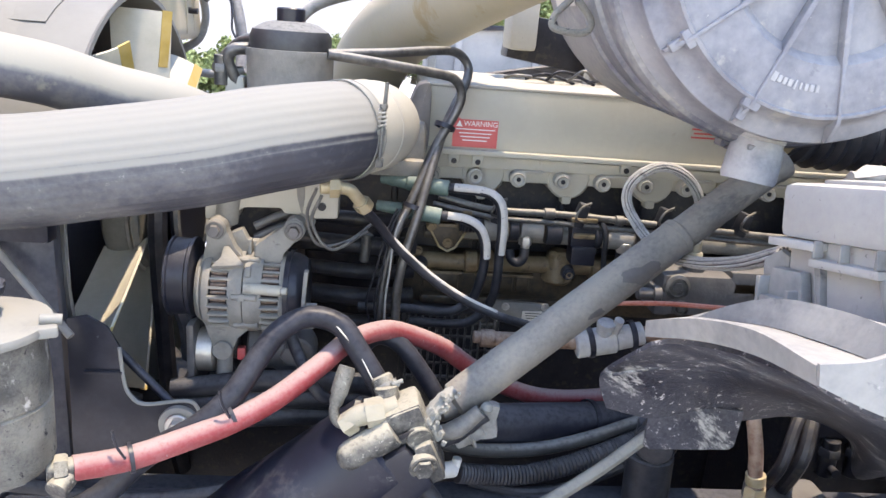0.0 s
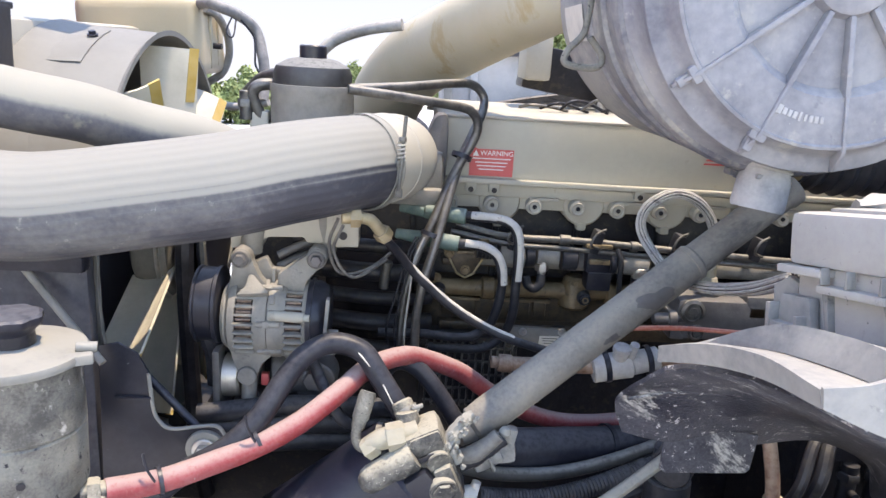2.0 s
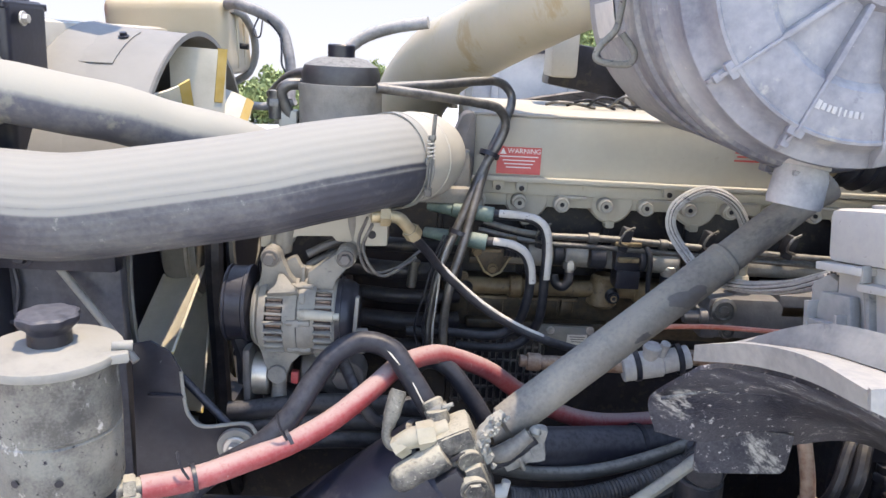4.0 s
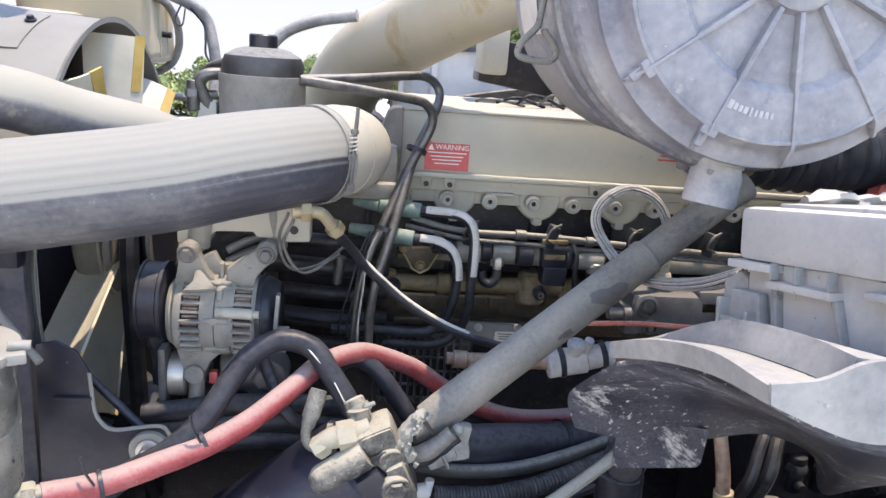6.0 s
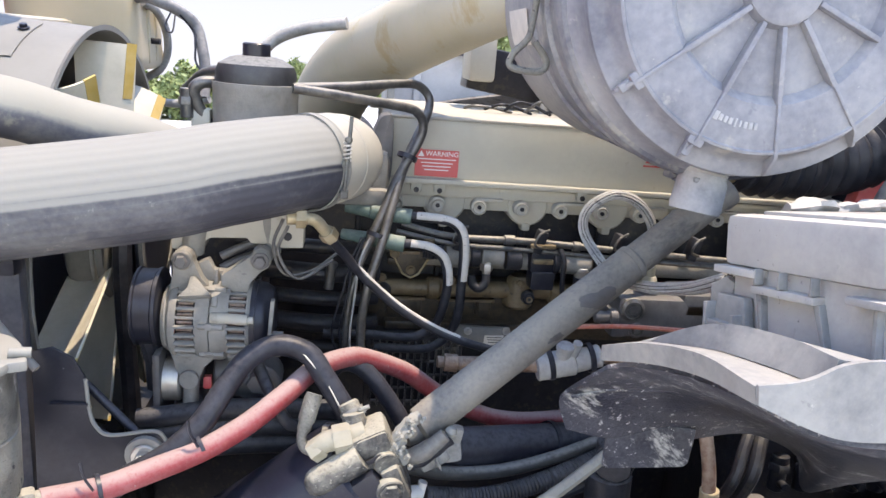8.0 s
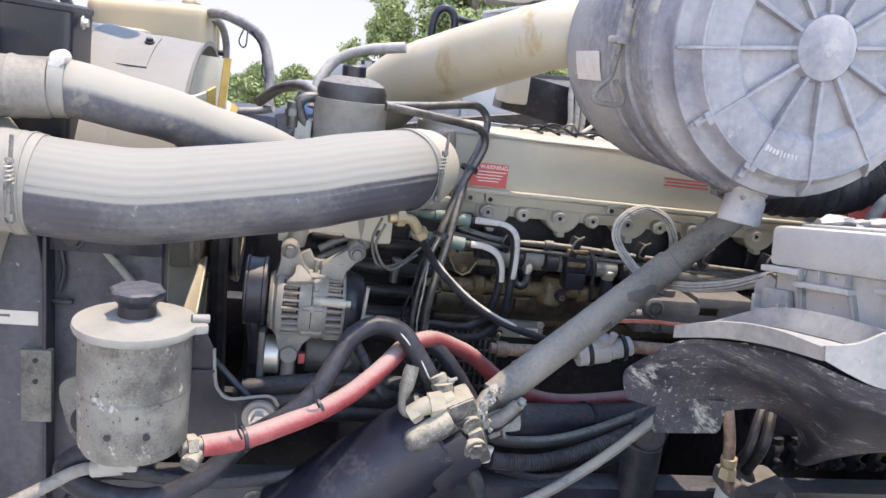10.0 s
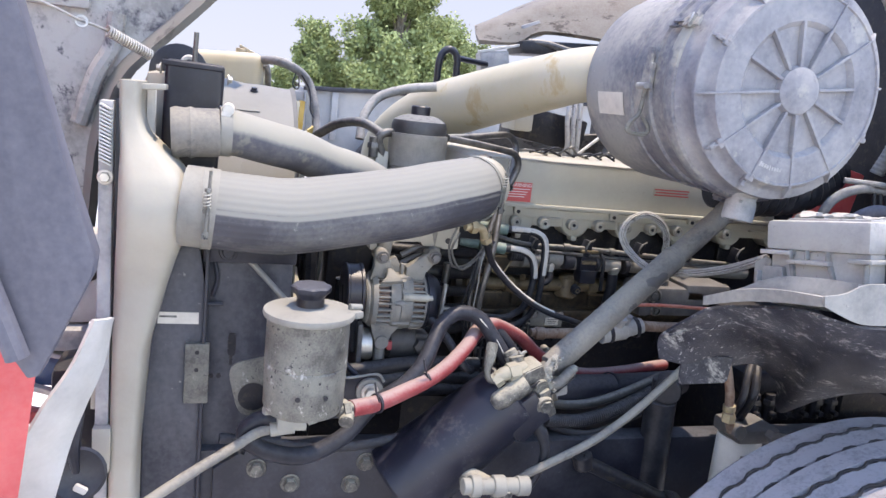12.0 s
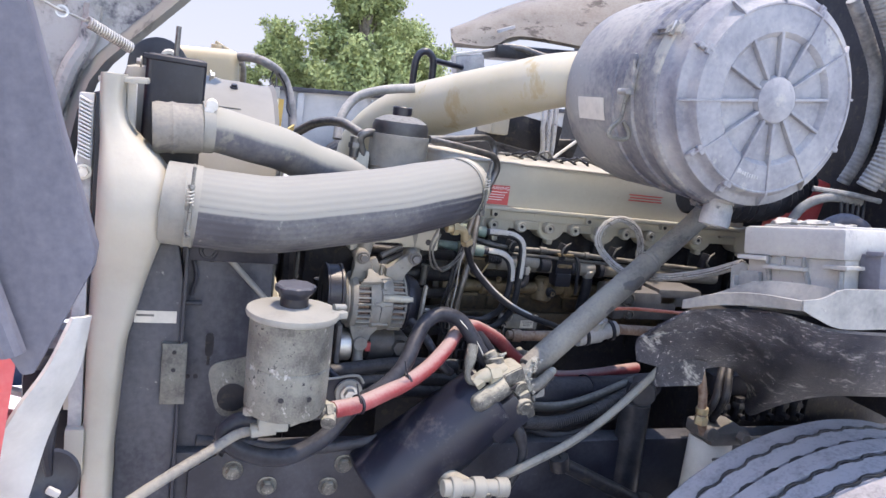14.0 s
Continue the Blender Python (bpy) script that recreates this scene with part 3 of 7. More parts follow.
for x in (0.124, 0.168, 0.446, 0.69):
    lug = part("cover_lug", join(plate(rounded([(x - 0.011, 1.326), (x - 0.010, 1.298), (x + 0.010, 1.298), (x + 0.011, 1.326)]), (FACE - 0.010, FACE + 0.004), bevel=0.002)), "cover", cover)
    part("bolt", cyl((x, FACE - 0.013, 1.306), (x, FACE - 0.008, 1.306), 0.005, seg=12), "dirty", lug)
for i in range(5):
    part("web", box((0.265 + i * 0.163, FACE - 0.001, 1.292), (0.055, 0.012, 0.006), 0.002), "cream", cover)
# warning decals on the cover
decal = part("decal", plate([(0.119, 1.331), (0.201, 1.331), (0.201, 1.381), (0.133, 1.381), (0.119, 1.388)], (FACE - 0.0012, FACE + 0.001), bevel=0), "label", engine, "red warning decal with white print")
write("WARNING", 0.0128, pose(0.169, FACE - 0.0018, 1.3735, 90), "print", decal)
tri = bmesh.new()
tri.faces.new([tri.verts.new(p) for p in ((0.124, FACE - 0.0018, 1.368), (0.136, FACE - 0.0018, 1.368), (0.130, FACE - 0.0018, 1.379))])
part("symbol", tri, "print", decal)
part("print_bar", box((0.160, FACE - 0.0016, 1.3635), (0.072, 0.0008, 0.0018), 0), "print", decal)
for k, w in enumerate((0.060, 0.054, 0.046)):
    part("print_bar", box((0.160, FACE - 0.0016, 1.3565 - k * 0.0065), (w, 0.0008, 0.0018), 0), "print", decal)
decal2 = part("decal", plate([(0.560, 1.372), (0.672, 1.370), (0.672, 1.392), (0.560, 1.394)], (FACE - 0.0010, FACE + 0.001), bevel=0), "cover", engine, "worn red decal with dark print bars")
for k, w in enumerate((0.108, 0.10, 0.108)):
    part("print_bar", box((0.616, FACE - 0.0014, 1.390 - k * 0.0075), (w, 0.0008, 0.0034), 0), "label", decal2)

# end bracket of the cover behind the charge elbow
part("end_bracket", plate(rounded([(0.035, 1.40), (0.05, 1.44), (0.075, 1.445), (0.075, 1.31), (0.03, 1.31)]), (1.34, 1.40), bevel=0.004), "alu_dark", engine)
part("intake_flange", join(box((0.0, 1.36, 1.33), (0.14, 0.10, 0.10), 0.02), box((0.02, 1.30, 1.300), (0.10, 0.03, 0.03), 0.008)), "alu", engine)

# fuel rails and injector pump row
part("fuel_rail", join(sweep([(0.10, 1.34, 1.243), (0.20, 1.335, 1.225), (0.35, 1.335, 1.222), (0.62, 1.34, 1.206), (0.9, 1.36, 1.19)], 0.0065),
                       cyl((0.295, 1.335, 1.2235), (0.315, 1.335, 1.2232), 0.010), cyl((0.43, 1.335, 1.217), (0.445, 1.335, 1.2165), 0.010)), "tube", engine)
part("fuel_rail", sweep([(0.09, 1.33, 1.232), (0.2, 1.33, 1.212), (0.34, 1.332, 1.206), (0.6, 1.34, 1.192), (0.9, 1.36, 1.175)], 0.005), "tube", engine)
for i in range(5):
    x = 0.21 + i * 0.155
    clip = part("rail_clip", box((x, 1.34, 1.222), (0.018, 0.03, 0.045), 0.004, (0, 15, 0)), "rubber", engine)
    part("wire", sweep([(x + 0.01, 1.33, 1.21), (x - 0.015, 1.31, 1.222), (x - 0.008, 1.31, 1.242), (x + 0.012, 1.32, 1.25)], 0.0025, 8), "tube", clip)
row = part("pump_body", join(cyl((0.12, 1.37, 1.178), (0.9, 1.37, 1.168), 0.019), cyl((0.185, 1.345, 1.186), (0.232, 1.345, 1.186), 0.023),
                            cyl((0.255, 1.345, 1.190), (0.298, 1.345, 1.189), 0.020), cyl((0.41, 1.345, 1.180), (0.47, 1.345, 1.178), 0.020)), "alu", engine, "row of dusty fuel pump bodies")
for x, w in ((0.243, 0.018), (0.318, 0.030), (0.402, 0.012), (0.49, 0.016)):
    part("clamp", cyl((x - w / 2, 1.345, 1.188 - (x - 0.24) * 0.04), (x + w / 2, 1.345, 1.188 - (x - 0.24) * 0.04), 0.0225), "rubber", row)
part("union", join(cyl((0.266, 1.335, 1.150), (0.268, 1.335, 1.18), 0.008), hexagon((0.266, 1.335, 1.162), (0, 0, 1), 0.0125, 0.014)), "steel", row)
part("union", sweep([(0.266, 1.332, 1.155), (0.264, 1.328, 1.138), (0.254, 1.328, 1.128), (0.242, 1.332, 1.134), (0.238, 1.336, 1.150)], 0.009, 12), "rubber", row)
part("union", join(cyl((0.455, 1.34, 1.152), (0.455, 1.34, 1.170), 0.012, 0.017), cyl((0.455, 1.34, 1.168), (0.455, 1.34, 1.176), 0.017)), "steel", row)
part("union_hose", sweep([(0.455, 1.34, 1.155), (0.456, 1.34, 1.12), (0.452, 1.345, 1.06)], 0.0145, 14), "rubber", row)
sol = part("solenoid", join(box((0.374, 1.355, 1.190), (0.048, 0.05, 0.056), 0.006), box((0.377, 1.35, 1.146), (0.046, 0.045, 0.036), 0.004)), "post", engine, "square black solenoid valve")
part("cap", join(box((0.370, 1.348, 1.216), (0.050, 0.052, 0.008), 0.003), box((0.373, 1.327, 1.186), (0.040, 0.01, 0.010), 0.003)), "brown", sol, "brass-stained cap")
part("wire", sweep([(0.405, 1.33, 1.212), (0.413, 1.322, 1.19), (0.414, 1.322, 1.15), (0.420, 1.33, 1.11)], 0.005, 10), "rubber", sol)
# stained casting below
part("pump_casting", join(box((0.42, 1.42, 1.06), (0.78, 0.05, 0.12), 0.01), box((0.45, 1.405, 1.158), (0.74, 0.05, 0.014), 0.004), box((0.45, 1.398, 1.030), (0.74, 0.05, 0.018), 0.005)), "brown_dark", engine, "dark oil-stained pump casting")
part("pump_gallery", join(cyl((0.05, 1.385, 1.106), (0.86, 1.385, 1.112), 0.0165, seg=20), *[cyl((x - 0.014, 1.385, 1.107), (x + 0.014, 1.385, 1.107), 0.0225, seg=20, bevel=0.004) for x in (0.173, 0.42, 0.60)],
                          *[cyl((x, 1.385, 1.140), (x, 1.385, 1.075), 0.024, 0.030, seg=20, bevel=0.006) for x in (0.345, 0.56, 0.75)]), "brown", engine, "brown dusty casting rib")
for x in (0.358, 0.075, 0.572):
    plug = part("plug", join(cyl((x, 1.372, 1.104), (x, 1.344, 1.104), 0.015, 0.012, seg=16), cyl((x, 1.346, 1.104), (x, 1.340, 1.104), 0.0085, seg=14)), "rubber", engine)
    part("plug_ring", lathe([(0.0035, 0), (0.0065, -0.001), (0.0065, 0.002)], (x, 1.3395, 1.104), (0, 1, 0), 14), "brown", plug)
for x, w in ((0.118, 0.070), (0.225, 0.072), (0.280, 0.026), (0.455, 0.07)):
    pocket = part("pump_pocket", box((x, 1.394, 1.063), (w, 0.012, 0.034), 0.010), "brown_dark", engine)
    part("pocket_rib", box((x, 1.388, 1.083), (w + 0.012, 0.014, 0.006), 0.002), "brown", pocket)
flange = part("flange", plate(rounded([(0.077, 1.200), (0.165, 1.200), (0.136, 1.150), (0.121, 1.141), (0.106, 1.150)]), (1.33, 1.35), bevel=0.003), "brown_dark", engine, "dark triangular flange with brass dust")
for p in ((0.089, 1.327, 1.190), (0.152, 1.327, 1.190), (0.121, 1.327, 1.159)):
    bolt_parts(p, (0, -1, 0), 0.0065, flange, "brown")
part("rim", sweep([(0.080, 1.329, 1.197), (0.106, 1.329, 1.151), (0.121, 1.329, 1.143), (0.136, 1.329, 1.151), (0.162, 1.329, 1.197)], 0.0022, 6, smooth=False), "brass", flange)
part("banjo", join(box((0.118, 1.32, 1.209), (0.040, 0.02, 0.012), 0.003), box((0.118, 1.322, 1.196), (0.032, 0.02, 0.006), 0.002), cyl((0.152, 1.325, 1.19), (0.152, 1.325, 1.222), 0.010)), "brown", engine)
part("adapter", corrugated([(0.140, 1.315, 1.200), (0.158, 1.315, 1.199), (0.176, 1.318, 1.198)], 0.0125, 0.006, 0.14), "rubber", engine)
for i in range(5):
    bolt_parts((0.070 + i * 0.135, 1.365, 1.131), (0, -1, 0), 0.006, engine, "brown")
nameplate = part("data_plate", box((0.271, 1.350, 1.022), (0.114, 0.012, 0.040), 0.003, (0, 1.5, 0)), "alu", engine, "grey engine data plate")
part("sticker", plate([(0.276, 1.006), (0.314, 1.007), (0.315, 1.027), (0.277, 1.026)], (1.3415, 1.346), bevel=0), "paper", nameplate, "white printed sticker")
for k in range(3):
    part("print_bar", box((0.296, 1.3412, 1.0225 - k * 0.005), (0.030 - 0.004 * k, 0.0008, 0.0016), 0), "tube", nameplate)
for p in ((0.243, 1.343, 1.034), (0.226, 1.343, 1.010), (0.320, 1.343, 1.036)):
    bolt_parts(p, (0, -1, 0), 0.0055, nameplate, "steel")
# finned control unit
ecu = part("control_unit", box((0.14, 1.37, 0.945), (0.19, 0.06, 0.15), 0.006), "dirty", engine, "black finned control unit")
for i in range(13):
    part("fin", box((0.058 + i * 0.0138, 1.336, 0.945), (0.0036, 0.016, 0.135), 0.001), "fin", ecu)
for k in range(5):
    part("cross_fin", box((0.14 + 0.007 * (k % 2), 1.338, 0.885 + k * 0.0285), (0.172, 0.012, 0.0036), 0.001), "fin", ecu)
# lines along the lower block
part("coolant_pipe", join(cyl((0.20, 1.18, 1.037), (0.335, 1.145, 1.052), 0.0125), cyl((0.164, 1.18, 1.039), (0.20, 1.18, 1.037), 0.0105), cyl((0.176, 1.18, 1.038), (0.200, 1.179, 1.037), 0.0155)), "copper", engine, "rusty coolant pipe")
fit1 = part("pipe_union", join(cyl((0.330, 1.14, 1.050), (0.395, 1.14, 1.063), 0.0235), cyl((0.395, 1.14, 1.063), (0.44, 1.14, 1.076), 0.020), cyl((0.372, 1.14, 1.060), (0.372, 1.125, 1.094), 0.013), cyl((0.372, 1.125, 1.090), (0.372, 1.123, 1.099), 0.0155), cyl((0.388, 1.135, 1.07), (0.392, 1.12, 1.105), 0.008)), "boot", engine, "pale grey pipe union")
for x, z in ((0.349, 1.0545), (0.418, 1.0695)):
    part("clamp", lathe([(0.0235, 0), (0.0262, 0.001), (0.0262, 0.009), (0.0235, 0.01)], (x, 1.14, z), (1, 0, 0.2), 24), "black", fit1)
part("tube", sweep([(0.435, 1.14, 1.074), (0.54, 1.15, 1.068), (0.66, 1.18, 1.06), (0.8, 1.25, 1.05)], 0.013), "copper", engine)
part("drain_bolt", join(cyl((0.262, 1.30, 0.955), (0.262, 1.26, 0.955), 0.012), hexagon((0.262, 1.265, 0.955), (0, -1, 0), 0.017, 0.016)), "steel", engine)
part("fuel_line", sweep([(0.38, 1.16, 1.118), (0.48, 1.155, 1.124), (0.60, 1.16, 1.118), (0.75, 1.2, 1.10)], 0.0045, 8), "orange", engine, "thin orange fuel line")
comp = part("air_compressor", join(box((0.60, 1.31, 1.105), (0.19, 0.12, 0.078), 0.012), cyl((0.575, 1.29, 1.13), (0.575, 1.29, 1.16), 0.020), box((0.70, 1.30, 1.13), (0.14, 0.1, 0.05), 0.01),
                            box((0.512, 1.30, 1.09), (0.03, 0.10, 0.05), 0.008), cyl((0.465, 1.26, 1.103), (0.53, 1.26, 1.105), 0.011), cyl((0.492, 1.26, 1.104), (0.507, 1.26, 1.104), 0.016)), "alu_dark", engine, "dark grey compressor housing")
for p, r in (((0.533, 1.250, 1.122), 0.017), ((0.545, 1.250, 1.082), 0.011)):
    part("plug", join(lathe([(r * 1.35, 0.004), (r * 1.35, -0.003), (r, -0.006), (r * 0.9, -0.002), (0, -0.002)], p, (0, 1, 0), 24), cyl(Vector(p) + Vector((0, -0.006, 0)), p, r * 0.55, seg=6)), "tube", comp)
part("union", join(cyl((0.573, 1.29, 1.14), (0.573, 1.29, 1.245), 0.0095), cyl((0.573, 1.29, 1.15), (0.573, 1.29, 1.178), 0.019, 0.013), hexagon((0.573, 1.29, 1.235), (0, 0, 1), 0.0125, 0.014)), "yellow_fit", engine)
for i in range(5):
    part("block_pipe", sweep([(-0.20, 1.34, 1.20 - i * 0.048), (-0.04, 1.33, 1.195 - i * 0.05), (0.06, 1.36, 1.19 - i * 0.05)], 0.014 + 0.004 * (i % 2), 12), "dirty", engine)
part("pipe_stub", join(cyl((-0.030, 1.30, 1.125), (-0.025, 1.30, 1.176), 0.009), cyl((-0.026, 1.30, 1.168), (-0.025, 1.30, 1.176), 0.011)), "tube", engine)
part("sump", box((0.45, 1.62, 0.40), (0.9, 0.3, 0.25), 0.03), "dirty", engine)

# oil filter housing with screw cap
oil = thing("oil_filter_housing", (-0.153, 1.285, 1.36), "grey oil filter housing with a black screw cap", "oil filter")
OC = (-0.153, 1.285, 0)
part("housing", lathe([(0, 1.33), (0.060, 1.335), (0.062, 1.36), (0.063, 1.425), (0.066, 1.428), (0.066, 1.486), (0.068, 1.490), (0.068, 1.499), (0, 1.50)], OC, (0, 0, 1), 40), "alu", oil)
lid = part("lid", lathe([(0.062, 1.499), (0.0625, 1.515), (0.058, 1.527), (0.040, 1.537), (0.028, 1.540), (0, 1.541)], OC, (0, 0, 1), 40), "top_dusted", oil, "black domed lid dusted on top")
part("knob", lathe([(0.0215, 1.539), (0.0215, 1.558), (0.0195, 1.560), (0, 1.560)], OC, (0, 0, 1), 24, wave=lambda a, h: 0.03 * math.sin(12 * a)), "black", lid)
part("mount", join(box((-0.225, 1.27, 1.40), (0.04, 0.05, 0.03), 0.006), box((-0.235, 1.28, 1.43), (0.03, 0.03, 0.05), 0.006), box((-0.16, 1.33, 1.34), (0.2, 0.1, 0.05), 0.01)), "cover", oil)
bolt_parts((-0.213, 1.245, 1.402), (0, -1, 0), 0.009, oil)
part("valve_block", join(cyl((-0.255, 1.27, 1.44), (-0.255, 1.27, 1.485), 0.011), hexagon((-0.255, 1.27, 1.46), (0, 0, 1), 0.014, 0.012)), "tube", oil)
oil.location += Vector((0, -0.067, -0.011))
# return tubes
tubes = thing("oil_return_tubes", (0.03, 1.2, 1.05), "pair of dusty steel tubes strapped together", "tubes")
part("tube", sweep([(-0.092, 1.20, 1.486), (0.0, 1.255, 1.492), (0.070, 1.315, 1.498), (0.112, 1.348, 1.497), (0.135, 1.358, 1.477), (0.134, 1.345, 1.450), (0.115, 1.31, 1.412), (0.099, 1.30, 1.374), (0.078, 1.26, 1.306), (0.058, 1.22, 1.234), (0.040, 1.20, 1.170), (0.031, 1.20, 1.108), (0.031, 1.20, 1.045)], 0.0078, 14), "tube", tubes)
part("tube", sweep([(-0.094, 1.185, 1.486), (-0.023, 1.212, 1.478), (0.085, 1.268, 1.463), (0.112, 1.282, 1.452), (0.122, 1.288, 1.43), (0.114, 1.288, 1.40), (0.083, 1.28, 1.340), (0.055, 1.25, 1.272), (0.028, 1.22, 1.212), (0.012, 1.205, 1.157), (0.005, 1.2, 1.10), (0.004, 1.2, 1.045)], [0.008] * 10 + [0.0055] * 4, 14), "tube", tubes)
for z, x, y in ((1.376, 0.098, 1.292), (1.246, 0.050, 1.234)):
    part("strap", lathe([(0.0165, -0.004), (0.0185, -0.004), (0.0185, 0.004), (0.0165, 0.004)], (x, y, z), (0.35, 0.25, 1), 16), "black", tubes)
part("drain_hose", sweep([(-0.20, 1.215, 1.484), (-0.232, 1.20, 1.484), (-0.245, 1.20, 1.470), (-0.238, 1.205, 1.445), (-0.225, 1.21, 1.42)], 0.0095, 12), "tube", tubes)
wires = thing("engine_wiring", (0.0, 1.2, 1.05), "thin dusty wires hanging along the steel tubes", "wiring")
for i, dx in enumerate((-0.006, 0.0, 0.008)):
    part("wire", sweep([(0.030 + dx, 1.20, 1.25), (0.014 + dx, 1.19, 1.21), (0.004 + dx * 1.6, 1.185, 1.15), (-0.006 + dx * 2.2, 1.185, 1.09), (0.002 + dx * 1.5, 1.185, 1.045), (0.012 + dx, 1.185, 1.034)], 0.0019, 8), "pale_sleeve" if i == 2 else "rubber", wires)
part("wire", sweep([(-0.092, 1.05, 1.31), (-0.105, 1.05, 1.27), (-0.09, 1.06, 1.225), (-0.05, 1.08, 1.225), (-0.01, 1.11, 1.25)], 0.0025, 8), "tube", wires)
part("wire", sweep([(-0.085, 1.05, 1.30), (-0.098, 1.05, 1.26), (-0.07, 1.06, 1.218), (-0.02, 1.09, 1.24)], 0.0025, 8), "tube", wires)

# quick-connect hoses
for pts, plug in (([(0.05, 1.29, 1.274), (0.12, 1.28, 1.272), (0.158, 1.27, 1.272), (0.184, 1.26, 1.268), (0.200, 1.25, 1.252), (0.206, 1.25, 1.215), (0.206, 1.25, 1.165), (0.206, 1.25, 1.118), (0.202, 1.26, 1.079), (0.188, 1.27, 1.047), (0.156, 1.27, 1.026), (0.109, 1.27, 1.024), (0.057, 1.27, 1.026)], (0.04, 1.292, 1.275, 0.112, 1.28, 1.271)),
                  ([(0.06, 1.255, 1.231), (0.109, 1.245, 1.230), (0.141, 1.24, 1.227), (0.164, 1.24, 1.214), (0.176, 1.24, 1.191), (0.180, 1.24, 1.160), (0.176, 1.24, 1.123), (0.166, 1.245, 1.085), (0.150, 1.26, 1.062), (0.117, 1.26, 1.050), (0.046, 1.26, 1.054), (-0.035, 1.26, 1.053)], (0.035, 1.26, 1.234, 0.100, 1.25, 1.228))):
    h = thing("fuel_hose", (pts[-1][0], pts[-1][1], pts[-1][2]), "dusty black fuel hose with a green quick connector", "hose", "green-plugged fuel hoses")
    part("hose", sweep(pts, 0.0085, 14), "rubber", h)
    # strip over the stretch that would be in sun, its light put into colour
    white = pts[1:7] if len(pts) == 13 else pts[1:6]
    part("pale_ridge", sweep([Vector(p) + Vector((0.0020, -0.0016, 0.0014)) for p in white], 0.0080, 14), "sunlit", h, "pale dusty strip painted as the hose's sunlit side")
    c = part("connector", join(cyl(plug[:3], plug[3:], 0.014), cyl(Vector(plug[:3]).lerp(Vector(plug[3:]), 0.3), Vector(plug[:3]).lerp(Vector(plug[3:]), 0.45), 0.0165)), "green", h)
    q = Vector(plug[:3])
    part("nipple", cyl(q, q + Vector((-0.045, 0.012, 0.003)), 0.012, 0.009), "green", c)
cable = thing("alternator_cable", (0.33, 1.18, 1.04), "black cable curving from a brass elbow across the engine", "cable")
run = [(-0.026, 1.052, 1.284), (-0.002, 1.085, 1.250), (0.016, 1.10, 1.224), (0.049, 1.11, 1.190), (0.091, 1.115, 1.155), (0.141, 1.12, 1.124), (0.188, 1.12, 1.104), (0.240, 1.125, 1.088), (0.275, 1.135, 1.076)]
part("sheath", sweep(run, 0.0072, 12), "rubber", cable)
# sunlit top of the cable, painted as a pale strip
part("dust_line", sweep([Vector(p) + Vector((0.0016, 0.0, 0.0034)) for p in run[2:7]], [0.0046, 0.0048, 0.005, 0.005, 0.0048], 10), "sunlit", cable, "pale dusty strip painted as the cable's sunlit top")
part("elbow", join(cyl((-0.085, 1.02, 1.318), (-0.055, 1.025, 1.318), 0.009), sweep([(-0.06, 1.025, 1.318), (-0.045, 1.03, 1.314), (-0.034, 1.04, 1.300), (-0.022, 1.052, 1.282)], 0.0088, 12), hexagon((-0.072, 1.022, 1.318), (1, 0.1, 0), 0.0145, 0.014), hexagon((-0.03, 1.045, 1.295), (0.5, 0.4, -0.75), 0.0135, 0.016)), "brass", cable, "dull brass elbow fitting")

# braided air hose looping to the box
braid = thing("braided_air_hose", (0.45, 1.0, 1.14), "grey braided air hose looping in front of the engine", "hose")
loop = [(0.417, 0.73, 1.341), (0.433, 0.85, 1.292), (0.446, 1.0, 1.245), (0.449, 1.15, 1.216), (0.435, 1.24, 1.24), (0.421, 1.262, 1.276), (0.432, 1.262, 1.312), (0.476, 1.262, 1.335), (0.525, 1.262, 1.317), (0.557, 1.27, 1.27), (0.566, 1.28, 1.203), (0.573, 1.29, 1.245 - 0.01)]
part("hose", sweep(loop, 0.0070, 16, 10), "rubber", braid)
track, lift = curve(loop, 10), None
ways = [[] for _ in range(9)]
for k, p in enumerate(track):
    d = (track[min(k + 1, len(track) - 1)] - track[max(k - 1, 0)]).normalized()
    lift = Vector((0, 0, 1)) if lift is None else lift
    side = d.cross(lift).normalized()
    lift = side.cross(d).normalized()
    for m, way in enumerate(ways):
        a = 2 * math.pi * m / len(ways) + 0.02 * k
        way.append(p + 0.0072 * (math.cos(a) * side + math.sin(a) * lift))
for way in ways:
    part("strand", sweep(way, 0.0021, 6, smooth=False), "braid", braid)

# ---- charge-air pipe ----
def stripes(a, s):
    return 0.006 * math.sin(34 * a) + 0.004 * math.sin(9 * a + 1.0) + 0.004 * math.sin(21 * s)


charge = thing("charge_air_hose", (-0.33, 0.95, 1.27), "wide grey charge-air hose, dusty with a painted sunlit top", "hose")
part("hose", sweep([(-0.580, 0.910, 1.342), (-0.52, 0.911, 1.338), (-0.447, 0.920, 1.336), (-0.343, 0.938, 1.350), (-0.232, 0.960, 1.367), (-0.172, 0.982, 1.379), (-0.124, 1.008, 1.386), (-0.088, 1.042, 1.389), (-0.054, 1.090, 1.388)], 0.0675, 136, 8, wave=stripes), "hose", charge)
part("collar", sweep([(-0.628, 0.912, 1.346), (-0.6, 0.910, 1.344), (-0.575, 0.91, 1.342)], 0.0695, 48, 4), "lid", charge, "dusty grey end collar")
